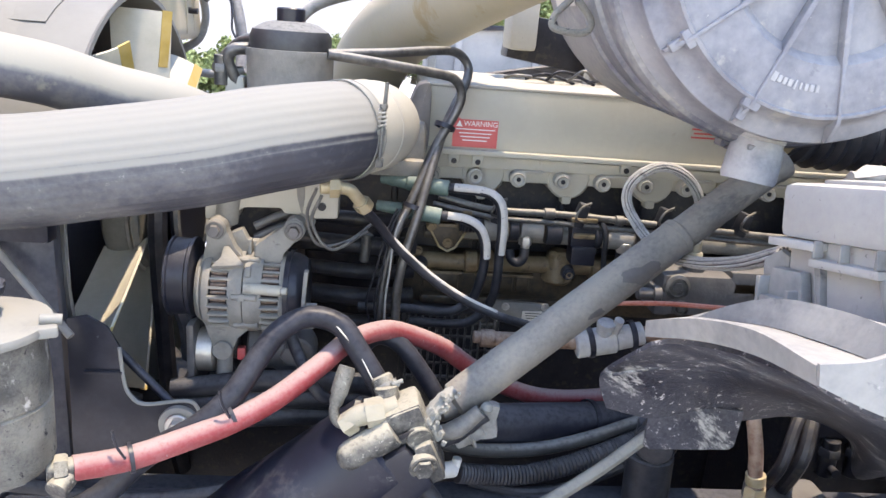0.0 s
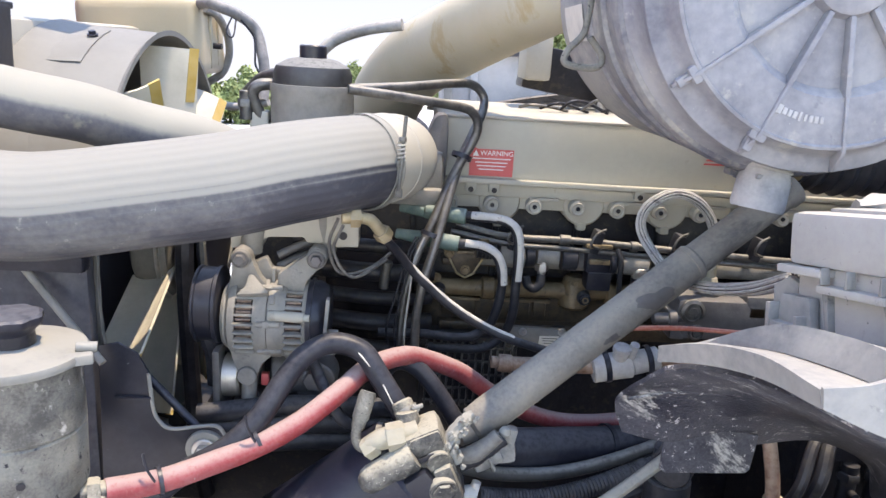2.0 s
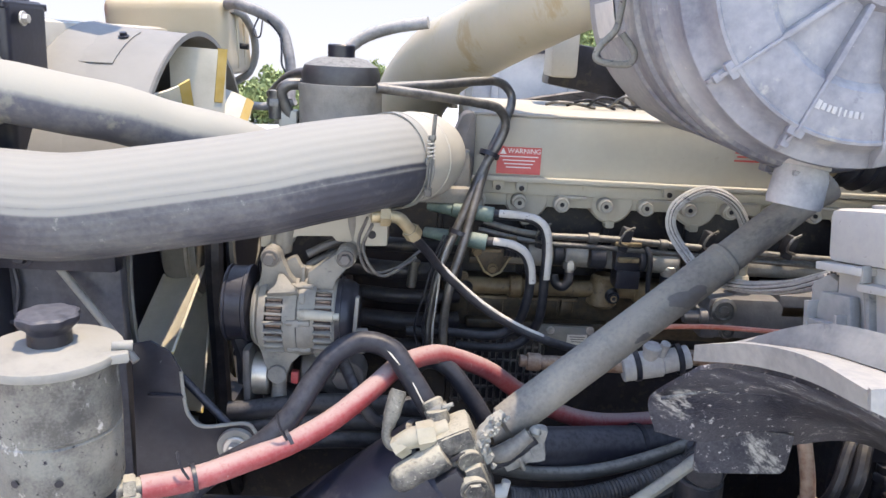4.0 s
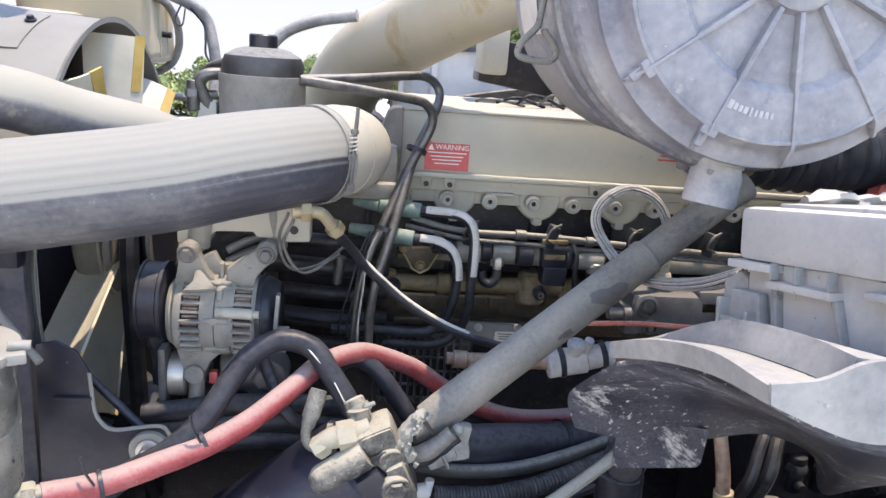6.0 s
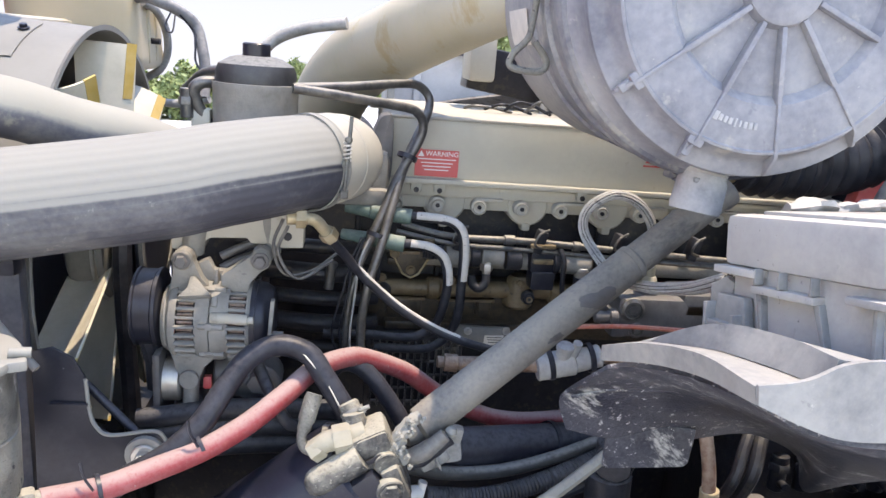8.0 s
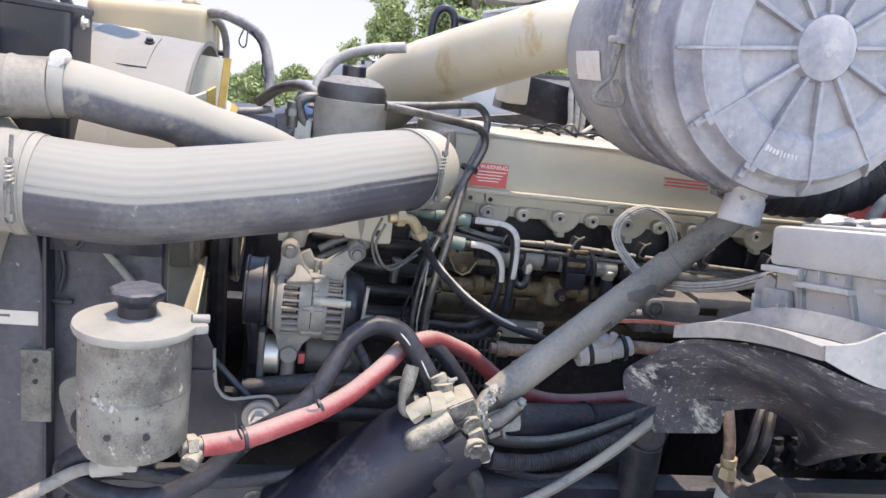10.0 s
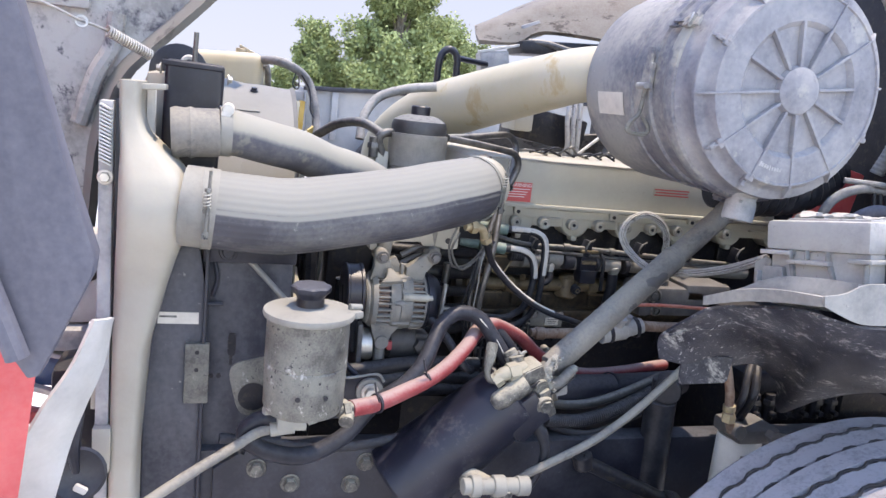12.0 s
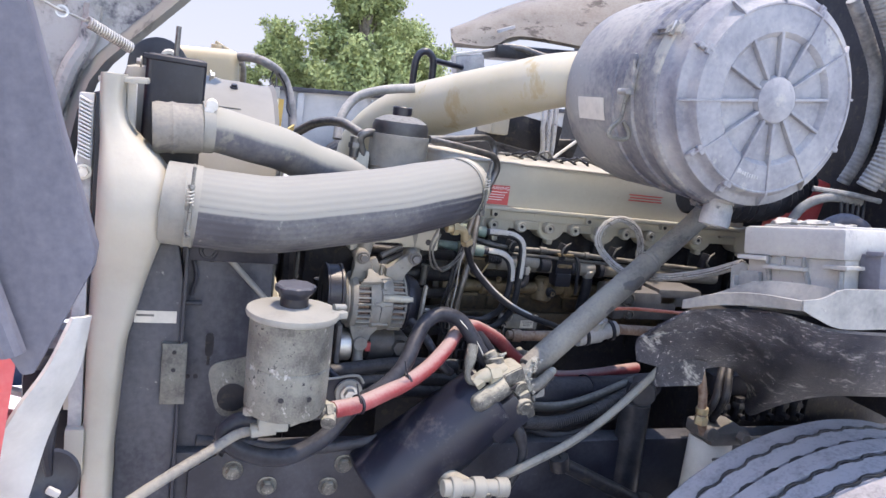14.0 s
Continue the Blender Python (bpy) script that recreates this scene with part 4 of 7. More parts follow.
for x, y, z, d in ((-0.590, 0.909, 1.343, (1, 0.0, 0)), (-0.060, 1.082, 1.388, (0.75, 1.0, 0.0))):
    c = part("hose_clamp", lathe([(0.0690, -0.0085), (0.0712, -0.0085), (0.0712, -0.006), (0.0702, -0.005), (0.0702, 0.005), (0.0712, 0.006), (0.0712, 0.0085), (0.0690, 0.0085)], (x, y, z), d, 64), "lid", charge)
    f = Vector((x, y, z)) + Vector((d[1], -1.0, 0)).normalized() * 0.075
    part("t_bolt", join(cyl(f + Vector((0, 0, -0.03)), f + Vector((0.006, 0, 0.075)), 0.0027, seg=10), hexagon(f + Vector((0.003, 0, 0.040)), (0, 0, 1), 0.0055, 0.006), box(f + Vector((0, 0.005, -0.034)), (0.011, 0.010, 0.014), 0.003), box(f + Vector((0.001, 0.005, 0.008)), (0.012, 0.009, 0.010), 0.003)), "cup", c)
    part("spring", sweep([f + Vector((0.002 + 0.0050 * math.cos(k * 0.7854), 0.0050 * math.sin(k * 0.7854), 0.014 + 0.0007 * k)) for k in range(37)], 0.0013, 6, smooth=False), "steel", c)
elbow = thing("charge_air_elbow", (0.02, 1.1, 1.30), "cream cast elbow joining the charge-air hose to the engine", "pipe elbow")
part("elbow", sweep([(-0.066, 1.072, 1.388), (-0.040, 1.108, 1.390), (-0.020, 1.148, 1.388), (-0.010, 1.20, 1.382), (-0.010, 1.26, 1.370), (-0.015, 1.34, 1.35)], [0.064, 0.067, 0.067, 0.062, 0.055, 0.05], 48, 8), "cream", elbow)
part("bead", lathe([(0.064, -0.006), (0.068, -0.002), (0.068, 0.003), (0.064, 0.006)], (-0.034, 1.118, 1.390), (0.5, 1.0, 0.0), 48), "cream", elbow)

# ---- upper radiator hose ----
rad_hose = thing("radiator_hose", (-0.45, 1.03, 1.37), "dusty black upper radiator hose", "hose")
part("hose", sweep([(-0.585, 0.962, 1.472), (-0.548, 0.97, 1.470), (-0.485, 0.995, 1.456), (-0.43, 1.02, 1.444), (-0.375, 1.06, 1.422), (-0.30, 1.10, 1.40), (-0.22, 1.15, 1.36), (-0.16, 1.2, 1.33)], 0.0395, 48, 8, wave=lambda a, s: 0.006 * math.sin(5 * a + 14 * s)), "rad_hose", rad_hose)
part("neck_boot", lathe([(0, 0), (0.041, 0.0), (0.044, 0.008), (0.042, 0.025), (0.0445, 0.032), (0.042, 0.040), (0.042, 0.075), (0.039, 0.08), (0, 0.08)], (-0.655, 0.95, 1.465), (1, 0.06, 0.06), 40), "shaft", rad_hose, "grey rubber neck boot")
rc = part("hose_clamp", lathe([(0.040, -0.010), (0.0440, -0.010), (0.0440, 0.010), (0.040, 0.010)], (-0.567, 0.964, 1.473), (1, 0.1, 0.0), 40), "lid", rad_hose)
part("screw", join(cyl((-0.562, 0.93, 1.512), (-0.562, 0.96, 1.514), 0.010, seg=14), box((-0.566, 0.945, 1.503), (0.016, 0.03, 0.012), 0.003)), "paper", rc)
part("dipstick_wire", sweep([(-0.55, 1.0, 1.25), (-0.555, 1.0, 1.236), (-0.54, 0.99, 1.232), (-0.53, 0.985, 1.245)], 0.004, 8), "rubber", rad_hose)

# ---- charge-air cooler and radiator ----
cac = thing("charge_air_cooler", (-0.715, 0.93, 0.45), "cream cast end tank of the charge-air cooler", "cooler")
part("outlet", sweep([(-0.650, 0.945, 1.345), (-0.63, 0.925, 1.345), (-0.605, 0.912, 1.345)], [0.030, 0.050, 0.0655], 48, 6), "cream", cac)
levels = ((0.45, -0.690, 0.0, -0.742), (0.90, -0.690, 0.0, -0.741), (1.09, -0.677, 0.0, -0.740), (1.20, -0.651, 0.006, -0.738), (1.26, -0.634, 0.026, -0.735), (1.30, -0.620, 0.045, -0.732), (1.345, -0.612, 0.053, -0.731), (1.39, -0.618, 0.045, -0.731), (1.425, -0.648, 0.024, -0.731), (1.46, -0.690, 0.006, -0.733), (1.50, -0.700, 0.0, -0.735), (1.535, -0.698, 0.0, -0.735))
zs = np.concatenate([np.linspace(0.45, 1.0, 6), np.linspace(1.04, 1.545, 60)])
prof = np.array([np.interp(zs, [lv[0] for lv in levels], [lv[k] for lv in levels]) for k in (1, 2, 3)])
for _ in range(3):
    prof[:, 7:-1] = (prof[:, 6:-2] + 2 * prof[:, 7:-1] + prof[:, 8:]) / 4
bm = bmesh.new()
rings = []
for z, x1, g, x0 in zip(zs, *prof):
    cx, hw = (x0 + x1) / 2, (x1 - x0) / 2
    y0, y1 = 0.903 - g, 1.02
    sec = []
    for a in np.linspace(0, 2 * math.pi, 40, endpoint=False):
        c, q = math.cos(a), math.sin(a)
        sec.append(bm.verts.new((cx + hw * math.copysign(abs(c) ** 0.45, c), (y0 + y1) / 2 + (y1 - y0) / 2 * math.copysign(abs(q) ** 0.55, q), z)))
    rings.append(sec)
for p, q in zip(rings, rings[1:]):
    for k in range(40):
        bm.faces.new((p[k], p[(k + 1) % 40], q[(k + 1) % 40], q[k]))
bm.faces.new(rings[0])
bm.faces.new(rings[-1])
part("end_tank", bm, "cream", cac, angle=50)
part("top_bar", box((-0.700, 0.945, 1.537), (0.075, 0.05, 0.010), 0.003, (0, -4, 0)), "cream", cac)
part("inner_strip", box((-0.690, 0.985, 1.490), (0.014, 0.02, 0.085), 0.002), "white", cac)
part("core", box((-0.735, 1.55, 0.98), (0.04, 1.05, 1.06), 0.006), "post", cac)
core = part("side_strip", box((-0.752, 0.93, 1.02), (0.022, 0.03, 0.98), 0.003), "boot", cac, "grey side rail")
for i in range(16):
    part("fin", box((-0.752, 0.91, 1.50 - i * 0.006), (0.02, 0.012, 0.003), 0.0005, (0, 25, 0)), "white", core)
bolt_parts((-0.752, 0.913, 1.385), (0, -1, 0), 0.009, cac)
bolt_parts((-0.752, 0.913, 1.13), (0, -1, 0), 0.008, cac)
part("lower_tab", join(box((-0.750, 0.915, 0.90), (0.030, 0.03, 0.085), 0.003), box((-0.758, 0.93, 1.00), (0.026, 0.02, 0.06), 0.003)), "cream", cac)

rad = thing("radiator", (-0.6, 1.4, 0.45), "black steel-framed radiator dusted grey", "radiator")
post = part("side_channel", join(plate([(-0.690, 0.46), (-0.588, 0.46), (-0.588, 1.195), (-0.600, 1.262), (-0.690, 1.262)], (0.965, 1.9), bevel=0.006)), "side_plate", rad)
part("label", plate([(-0.668, 1.117), (-0.597, 1.117), (-0.597, 1.139), (-0.668, 1.139)], (0.9632, 0.966), bevel=0), "paper", post, "cream paper label")
part("print_bar", box((-0.65, 0.9628, 1.131), (0.03, 0.0006, 0.004), 0), "tube", post)
tab = part("rail_bracket", plate([(-0.618, 0.965), (-0.575, 0.965), (-0.575, 1.082), (-0.618, 1.082)], (0.952, 0.967), bevel=0.002), "cup", rad)
for z in (1.032, 1.066):
    part("hole", lathe([(0, 0), (0.0040, 0), (0.0040, 0.002), (0, 0.002)], (-0.597, 0.9505, z), (0, 1, 0), 12), "dirty", tab)
plate2 = part("side_plate", plate([(-0.592, 0.50), (-0.43, 0.50), (-0.43, 1.29), (-0.592, 1.265)], (0.995, 1.02), bevel=0.004), "side_plate", rad)
part("slot", join(plate(rounded([(-0.543, 1.045), (-0.528, 1.045), (-0.528, 1.090), (-0.543, 1.090)]), (0.9925, 0.998), bevel=0), box((-0.536, 0.9948, 1.036), (0.006, 0.003, 0.02), 0.001)), "dirty", plate2)
for x in (-0.571, -0.557):
    part("hole", lathe([(0, 0), (0.0045, 0), (0.0045, 0.003), (0, 0.003)], (x, 0.9925, 1.004), (0, 1, 0), 14), "dirty", plate2)
part("inner_edge", box((-0.586, 0.975, 0.90), (0.006, 0.04, 0.72), 0.002), "post", rad)
# dark filler added so bright ground doesn't show through the slits
part("gap_cover", box((-0.705, 1.03, 0.86), (0.07, 0.08, 0.80), 0.004), "post", rad)
part("latch", join(sweep([(-0.575, 0.990, 1.235), (-0.568, 0.985, 1.20), (-0.575, 0.985, 1.165)], 0.004, 8), cyl((-0.585, 0.985, 1.150), (-0.555, 0.985, 1.150), 0.004)), "post", rad)
part("cross_rail", box((-0.51, 0.985, 1.258), (0.17, 0.03, 0.05), 0.006), "post", rad)
bolt_parts((-0.55, 0.972, 1.255), (0, -1, 0), 0.012, rad, "post")
part("stay_rod", cyl((-0.51, 0.985, 1.235), (-0.392, 0.937, 1.120), 0.0055), "alu", rad, "thin grey stay rod")
part("lower_stay", cyl((-0.362, 1.005, 1.075), (-0.258, 0.985, 0.975), 0.006), "post", rad)
part("header_tank", box((-0.66, 1.5, 1.50), (0.11, 0.8, 0.13), 0.02), "cream", rad)
part("core", box((-0.655, 1.50, 0.98), (0.10, 0.9, 0.90), 0.01), "dirty", rad)

# surge tank, black box and mirror-like bracket above the radiator
bb = thing("black_valve_box", (-0.625, 1.06, 1.33), "black plastic box bolted above the radiator", "box")
part("box", box((-0.626, 1.085, 1.465), (0.102, 0.11, 0.245), 0.012, (0, 1.5, 0), 4), "black", bb)
part("lid_seam", box((-0.626, 1.085, 1.580), (0.107, 0.115, 0.010), 0.003, (0, 1.5, 0), 4), "black", bb)
bolt_parts((-0.683, 1.06, 1.57), (-1, 0, 0), 0.007, bb)
bolt_parts((-0.566, 1.06, 1.562), (1, 0, 0), 0.007, bb)
part("rod", cyl((-0.626, 1.06, 1.585), (-0.624, 1.06, 1.640), 0.0045, seg=10), "tube", bb)
ear = thing("hood_bracket", (-0.66, 1.16, 1.50), "black plate bracket with a round hole", "bracket")
hole_ring = [(0.055 * math.cos(a), 0.055 * math.sin(a)) for a in np.linspace(0, math.pi, 14)]
part("plate", plate([(-0.658 + a, 1.565 + b) for a, b in hole_ring] + [(-0.713, 1.50), (-0.603, 1.50)], (1.15, 1.166), bevel=0.003), "black", ear)
part("grommet", lathe([(0.007, 0), (0.013, -0.003), (0.016, 0.0), (0.016, 0.004)], (-0.640, 1.149, 1.585), (0, 1, 0), 20), "paper", ear)
spring = thing("hood_spring", (-0.76, 1.0, 1.6), "steel coil spring and wire holding the hood", "spring")
a0, b0 = Vector((-0.765, 1.0, 1.622)), Vector((-0.700, 1.05, 1.590))
d0 = (b0 - a0).normalized()
r3 = frame_to(d0)
coil = [a0.lerp(b0, i / 216) + r3 @ Vector((0.0085 * math.cos(i * 0.5236), 0.0085 * math.sin(i * 0.5236), 0)) for i in range(217)]
part("coil", sweep(coil, 0.0018, 6, smooth=False), "steel", spring)
part("wire", sweep([a0, (-0.785, 0.965, 1.628), (-0.80, 0.945, 1.632), (-0.832, 0.90, 1.646), (-0.88, 0.85, 1.66)], 0.0022, 8), "steel", spring)
part("eye", lathe([(0.007, -0.0015), (0.010, -0.0015), (0.010, 0.0015), (0.007, 0.0015)], (-0.796, 0.95, 1.630), (0.2, -1, 0.2), 20), "steel", spring)

surge = thing("surge_tank", (-0.56, 1.86, 1.45), "yellowed plastic coolant surge tank with hoses", "tank")
part("tank", join(box((-0.613, 1.865, 1.545), (0.278, 0.23, 0.175), 0.030, (0, -3, 0), 4), box((-0.474, 1.835, 1.545), (0.010, 0.012, 0.13), 0.003), box((-0.474, 1.90, 1.545), (0.008, 0.012, 0.12), 0.003)), "tank", surge)
part("filler_neck", join(cyl((-0.538, 1.82, 1.625), (-0.537, 1.82, 1.648), 0.015), box((-0.522, 1.82, 1.646), (0.045, 0.015, 0.008), 0.003, (0, 25, 0))), "tank", surge)
part("sensor", cyl((-0.478, 1.85, 1.532), (-0.450, 1.848, 1.531), 0.007), "dirty", surge)
part("vent_hose", sweep([(-0.480, 1.775, 1.622), (-0.45, 1.72, 1.623), (-0.42, 1.69, 1.617), (-0.38, 1.72, 1.600), (-0.351, 1.75, 1.573), (-0.333, 1.735, 1.52), (-0.326, 1.724, 1.47), (-0.325, 1.70, 1.42)], 0.0120, 12), "grey_loom", surge)
part("return_hose", sweep([(-0.474, 1.79, 1.615), (-0.462, 1.86, 1.60), (-0.455, 1.92, 1.56), (-0.458, 1.95, 1.51), (-0.478, 1.96, 1.465), (-0.514, 1.955, 1.439)], 0.0095, 12), "pale_sleeve", surge)
part("cable_tie", sweep([(-0.392, 1.70, 1.595), (-0.400, 1.685, 1.568), (-0.393, 1.68, 1.555), (-0.384, 1.68, 1.558), (-0.383, 1.70, 1.590)], 0.0018, 6), "black", surge)
part("wire", sweep([(-0.375, 1.71, 1.592), (-0.352, 1.73, 1.560), (-0.346, 1.72, 1.53), (-0.345, 1.715, 1.50), (-0.335, 1.712, 1.48)], 0.0025, 8), "black", surge)

# ---- fan and shroud ----
FC = (0, 1.375, 1.195)
shroud = thing("fan_shroud", (-0.48, 1.375, 0.83), "dusty white fan shroud round the cooling fan", "fan shroud")
part("ring", lathe([(0.362, -0.60), (0.362, -0.50), (0.358, -0.432), (0.364, -0.424), (0.355, -0.424), (0.350, -0.44), (0.350, -0.60)], FC, (1, 0, 0), 72), "shroud", shroud)
part("shoulder", lathe([(0.352, -0.53), (0.362, -0.53), (0.368, -0.575), (0.372, -0.60), (0.372, -0.606), (0.36, -0.60)], FC, (1, 0, 0), 48), "shroud", shroud)
part("seam_patch", sector(0.3625, -0.585, -0.500, 101, 122, FC, (1, 0, 0), 0.002), "shroud", shroud)
bolt_parts((-0.512, 1.262, 1.544), (0, -0.3, 0.95), 0.006, shroud, "black")

# white stands in for sunlight on the grey flange and along its edge
flange_ = part("side_flange", plate([(-0.560, 0.70), (-0.446, 0.70), (-0.446, 1.318), (-0.560, 1.318)], (1.056, 1.066), bevel=0.002), "white", shroud, "dusty grey side flange coloured white as if sunlit")
part("edge_bead", sweep([(-0.447, 1.057, 0.70), (-0.447, 1.057, 1.0), (-0.447, 1.057, 1.318)], 0.0075, 12), "white", flange_)
part("gusset", plate([(-0.53, 1.318), (-0.485, 1.318), (-0.53, 1.262)], (1.048, 1.057), bevel=0.002), "white", flange_)
for p in ((-0.475, 1.25), (-0.462, 1.12), (-0.50, 1.07)):
    part("rivet", cyl((p[0], 1.057, p[1]), (p[0], 1.053, p[1]), 0.004, seg=12), "white", flange_)

fan = thing("cooling_fan", (-0.44, 1.375, 0.85), "broad cream fan blades with yellow edges, standing still", "fan")
part("hub", lathe([(0, 0), (0.10, 0), (0.118, 0.010), (0.122, 0.022), (0.122, 0.060), (0.116, 0.068), (0.090, 0.072), (0, 0.074)], (-0.478, FC[1], FC[2]), (1, 0, 0), 48), "alu", fan, "dusty pale fan hub")
part("hub_rim", lathe([(0.1215, 0.050), (0.1275, 0.052), (0.1275, 0.057), (0.1215, 0.059)], (-0.478, FC[1], FC[2]), (1, 0, 0), 48), "steel", fan)


def fan_blade(a, u0, u1, lift=0.0, r0=0.112, r1=0.335):
    """A curved, twisted paddle between two shares of its chord, pointing at the angle a from the y axis."""
    ca, sa = math.cos(a), math.sin(a)
    bm = bmesh.new()
    rows = []
    for k in range(9):
        r = r0 + (r1 - r0) * k / 8
        w, tw = 0.040 + 0.010 * k / 8, radians(-72 + 10 * k / 8)
        row_ = []
        for j in range(7):
            u = (u0 + (u1 - u0) * j / 6) * w
            bow = 0.012 * (1 - (u / w) ** 2) + lift
            ax, tn = u * math.sin(tw) + bow * math.cos(tw), u * math.cos(tw) - bow * math.sin(tw)
            row_.append(bm.verts.new((-0.436 + ax, FC[1] + r * ca - tn * sa, FC[2] + r * sa + tn * ca)))
        rows.append(row_)
    for p, q in zip(rows, rows[1:]):
        for j in range(6):
            bm.faces.new((p[j], p[j + 1], q[j + 1], q[j]))
    bmesh.ops.recalc_face_normals(bm, faces=bm.faces)
    bmesh.ops.solidify(bm, geom=bm.faces[:] + bm.edges[:] + bm.verts[:], thickness=0.004)
    return bm


for i in range(9):
    a = radians(205 + 40 * i)
    bl = part("blade", fan_blade(a, -1, 1), "fan", fan)
    part("yellow_edge", fan_blade(a, -1.02, -0.66, 0.0006, 0.24, 0.337), "yellow", bl)
clutch = thing("fan_pulley", (-0.36, 1.45, 1.05), "grey ribbed fan drive pulley and belt", "pulley")
part("pulley", lathe([(0, 0), (0.112, 0), (0.116, 0.003)] + [(0.114 - 0.003 * (i % 2), 0.006 + i * 0.0035) for i in range(9)] + [(0.118, 0.037), (0.118, 0.043), (0, 0.045)], (-0.392, 1.375, 1.205), (1, 0, 0), 56), "post", clutch)
part("pulley_rim", lathe([(0.110, 0), (0.121, 0.001), (0.121, 0.008), (0.110, 0.009)], (-0.350, 1.375, 1.205), (1, 0, 0), 56), "alu", clutch)
part("belt", sweep([(-0.372, 1.27, 1.29), (-0.370, 1.235, 1.18), (-0.365, 1.235, 1.0), (-0.360, 1.25, 0.80), (-0.355, 1.28, 0.70)], 0.016, 8), "rubber", clutch)
part("front_cover", box((-0.235, 1.52, 0.95), (0.17, 0.32, 0.75), 0.03), "dirty", clutch)

# ---- alternator ----
alt = thing("alternator", (-0.19, 1.14, 1.05), "dusty cast alternator with vent slots and ribbed pulley", "alternator")
AC = Vector((-0.207, 1.108, 1.134))
def slotted_case(x0, x1, ends, slot, degs, half, r=0.0618, thick=0.0045):
    """A round cast shell with real window openings: slot is its stretch along the axis, degs the windows' middles."""
    xs = sorted({x0, x1, slot[0], slot[1], *[x for x, _ in ends], (slot[0] + slot[1]) / 2})
    rad = np.interp(xs, [x for x, _ in ends], [v for _, v in ends])
    bm = bmesh.new()
    grid = [[bm.verts.new(AC + Vector((x, -rr * math.cos(a), rr * math.sin(a)))) for a in np.radians(np.arange(0, 360, 1.25))] for x, rr in zip(xs, rad)]
    n = len(grid[0])
    for i in range(len(xs) - 1):
        inside = slot[0] - 1e-6 <= xs[i] and xs[i + 1] <= slot[1] + 1e-6
        for j in range(n):
            deg = (j * 1.25 + 0.625 + 180) % 360 - 180
            if inside and any(abs(deg - c) < half for c in degs):
                continue
            k = (j + 1) % n
            bm.faces.new((grid[i][j], grid[i][k], grid[i + 1][k], grid[i + 1][j]))
    bmesh.ops.recalc_face_normals(bm, faces=bm.faces)
    bmesh.ops.solidify(bm, geom=bm.faces[:] + bm.edges[:] + bm.verts[:], thickness=thick)
    return bm


WINDOWS = [63.0 - 12.5 * k for k in range(10)] + [100 + 12.5 * k for k in range(12)]
part("front_case", slotted_case(-0.056, 0.010, ((-0.056, 0.040), (-0.053, 0.053), (-0.048, 0.0595), (-0.040, 0.0622), (-0.008, 0.0622), (-0.004, 0.0640), (0.010, 0.0640)), (-0.0375, -0.0105), WINDOWS, 3.9), "alu", alt, angle=28)
part("rear_case", slotted_case(0.0115, 0.074, ((0.0115, 0.0640), (0.026, 0.0640), (0.030, 0.0622), (0.064, 0.0615), (0.070, 0.057), (0.074, 0.046)), (0.0375, 0.0625), WINDOWS, 3.9), "alu", alt, angle=28)
part("stator", lathe([(0, -0.05), (0.050, -0.05), (0.054, -0.04), (0.054, 0.066), (0, 0.07)], AC, (1, 0, 0), 48), "dirty", alt, "dark stator core")
part("winding", join(*[cyl(AC + Vector((x, -0.0545 * math.cos(b), 0.0545 * math.sin(b))), AC + Vector((x + 0.022, -0.0545 * math.cos(b), 0.0545 * math.sin(b))), 0.0022, seg=6) for x in (-0.036, 0.038) for b in np.radians(np.arange(-60, 80, 6))]), "copper", alt, "copper-red windings behind the slots")["kind"] = "stuff"
for x0, x1 in ((-0.0395, -0.0085), (0.0355, 0.0645)):
    for k in range(6):
        deg = 6.75 - 12.5 * k
        m2 = Vector((0, -math.cos(radians(deg)), math.sin(radians(deg))))
        part("louvre", box(AC + m2 * 0.0632 + Vector(((x0 + x1) / 2, 0, 0)), (x1 - x0, 0.0065, 0.0042), 0.0016, (-deg + 10, 0, 0)), "alu", alt)
for deg in (62, 8, -38):
    m2 = Vector((0, -math.cos(radians(deg)), math.sin(radians(deg))))
    part("through_bolt", join(cyl(AC + m2 * 0.0635 + Vector((-0.004, 0, 0)), AC + m2 * 0.0635 + Vector((0.032, 0, 0)), 0.0045, seg=12), box(AC + m2 * 0.064 + Vector((0.011, 0, 0)), (0.010, 0.008, 0.011), 0.002, (-deg, 0, 0))), "alu", alt)
part("nose_step", lathe([(0.030, 0), (0.048, 0.001), (0.052, 0.006), (0.052, 0.010)], AC + Vector((-0.062, 0, 0)), (1, 0, 0), 40), "alu", alt)
lug = plate([(-0.026, -0.004), (0.024, 0.000), (0.014, 0.012), (-0.002, 0.030), (-0.010, 0.030), (-0.012, 0.012)], (-0.014, 0.012), bevel=0.004)
bmesh.ops.transform(lug, matrix=Matrix.Translation(AC + Vector((-0.010, -0.042, 0.046))) @ Euler((radians(-38), 0, 0)).to_matrix().to_4x4(), verts=lug.verts)
part("cast_lug", lug, "alu", alt, "pale cast lug on top")
part("seam_clip", box(AC + Vector((0.018, -0.046, 0.042)), (0.008, 0.012, 0.016), 0.002, (-30, 0, 0)), "alu", alt)
part("pulley_belt", lathe([(0, 0), (0.030, 0), (0.057, 0.002), (0.0605, 0.004), (0.0605, 0.007), (0.058, 0.009), (0.058, 0.032), (0.0605, 0.034), (0.0605, 0.039), (0.055, 0.041), (0, 0.042)], AC + Vector((-0.106, 0, 0.016)), (1, 0, 0), 56), "black", alt, "black belt over the pulley")
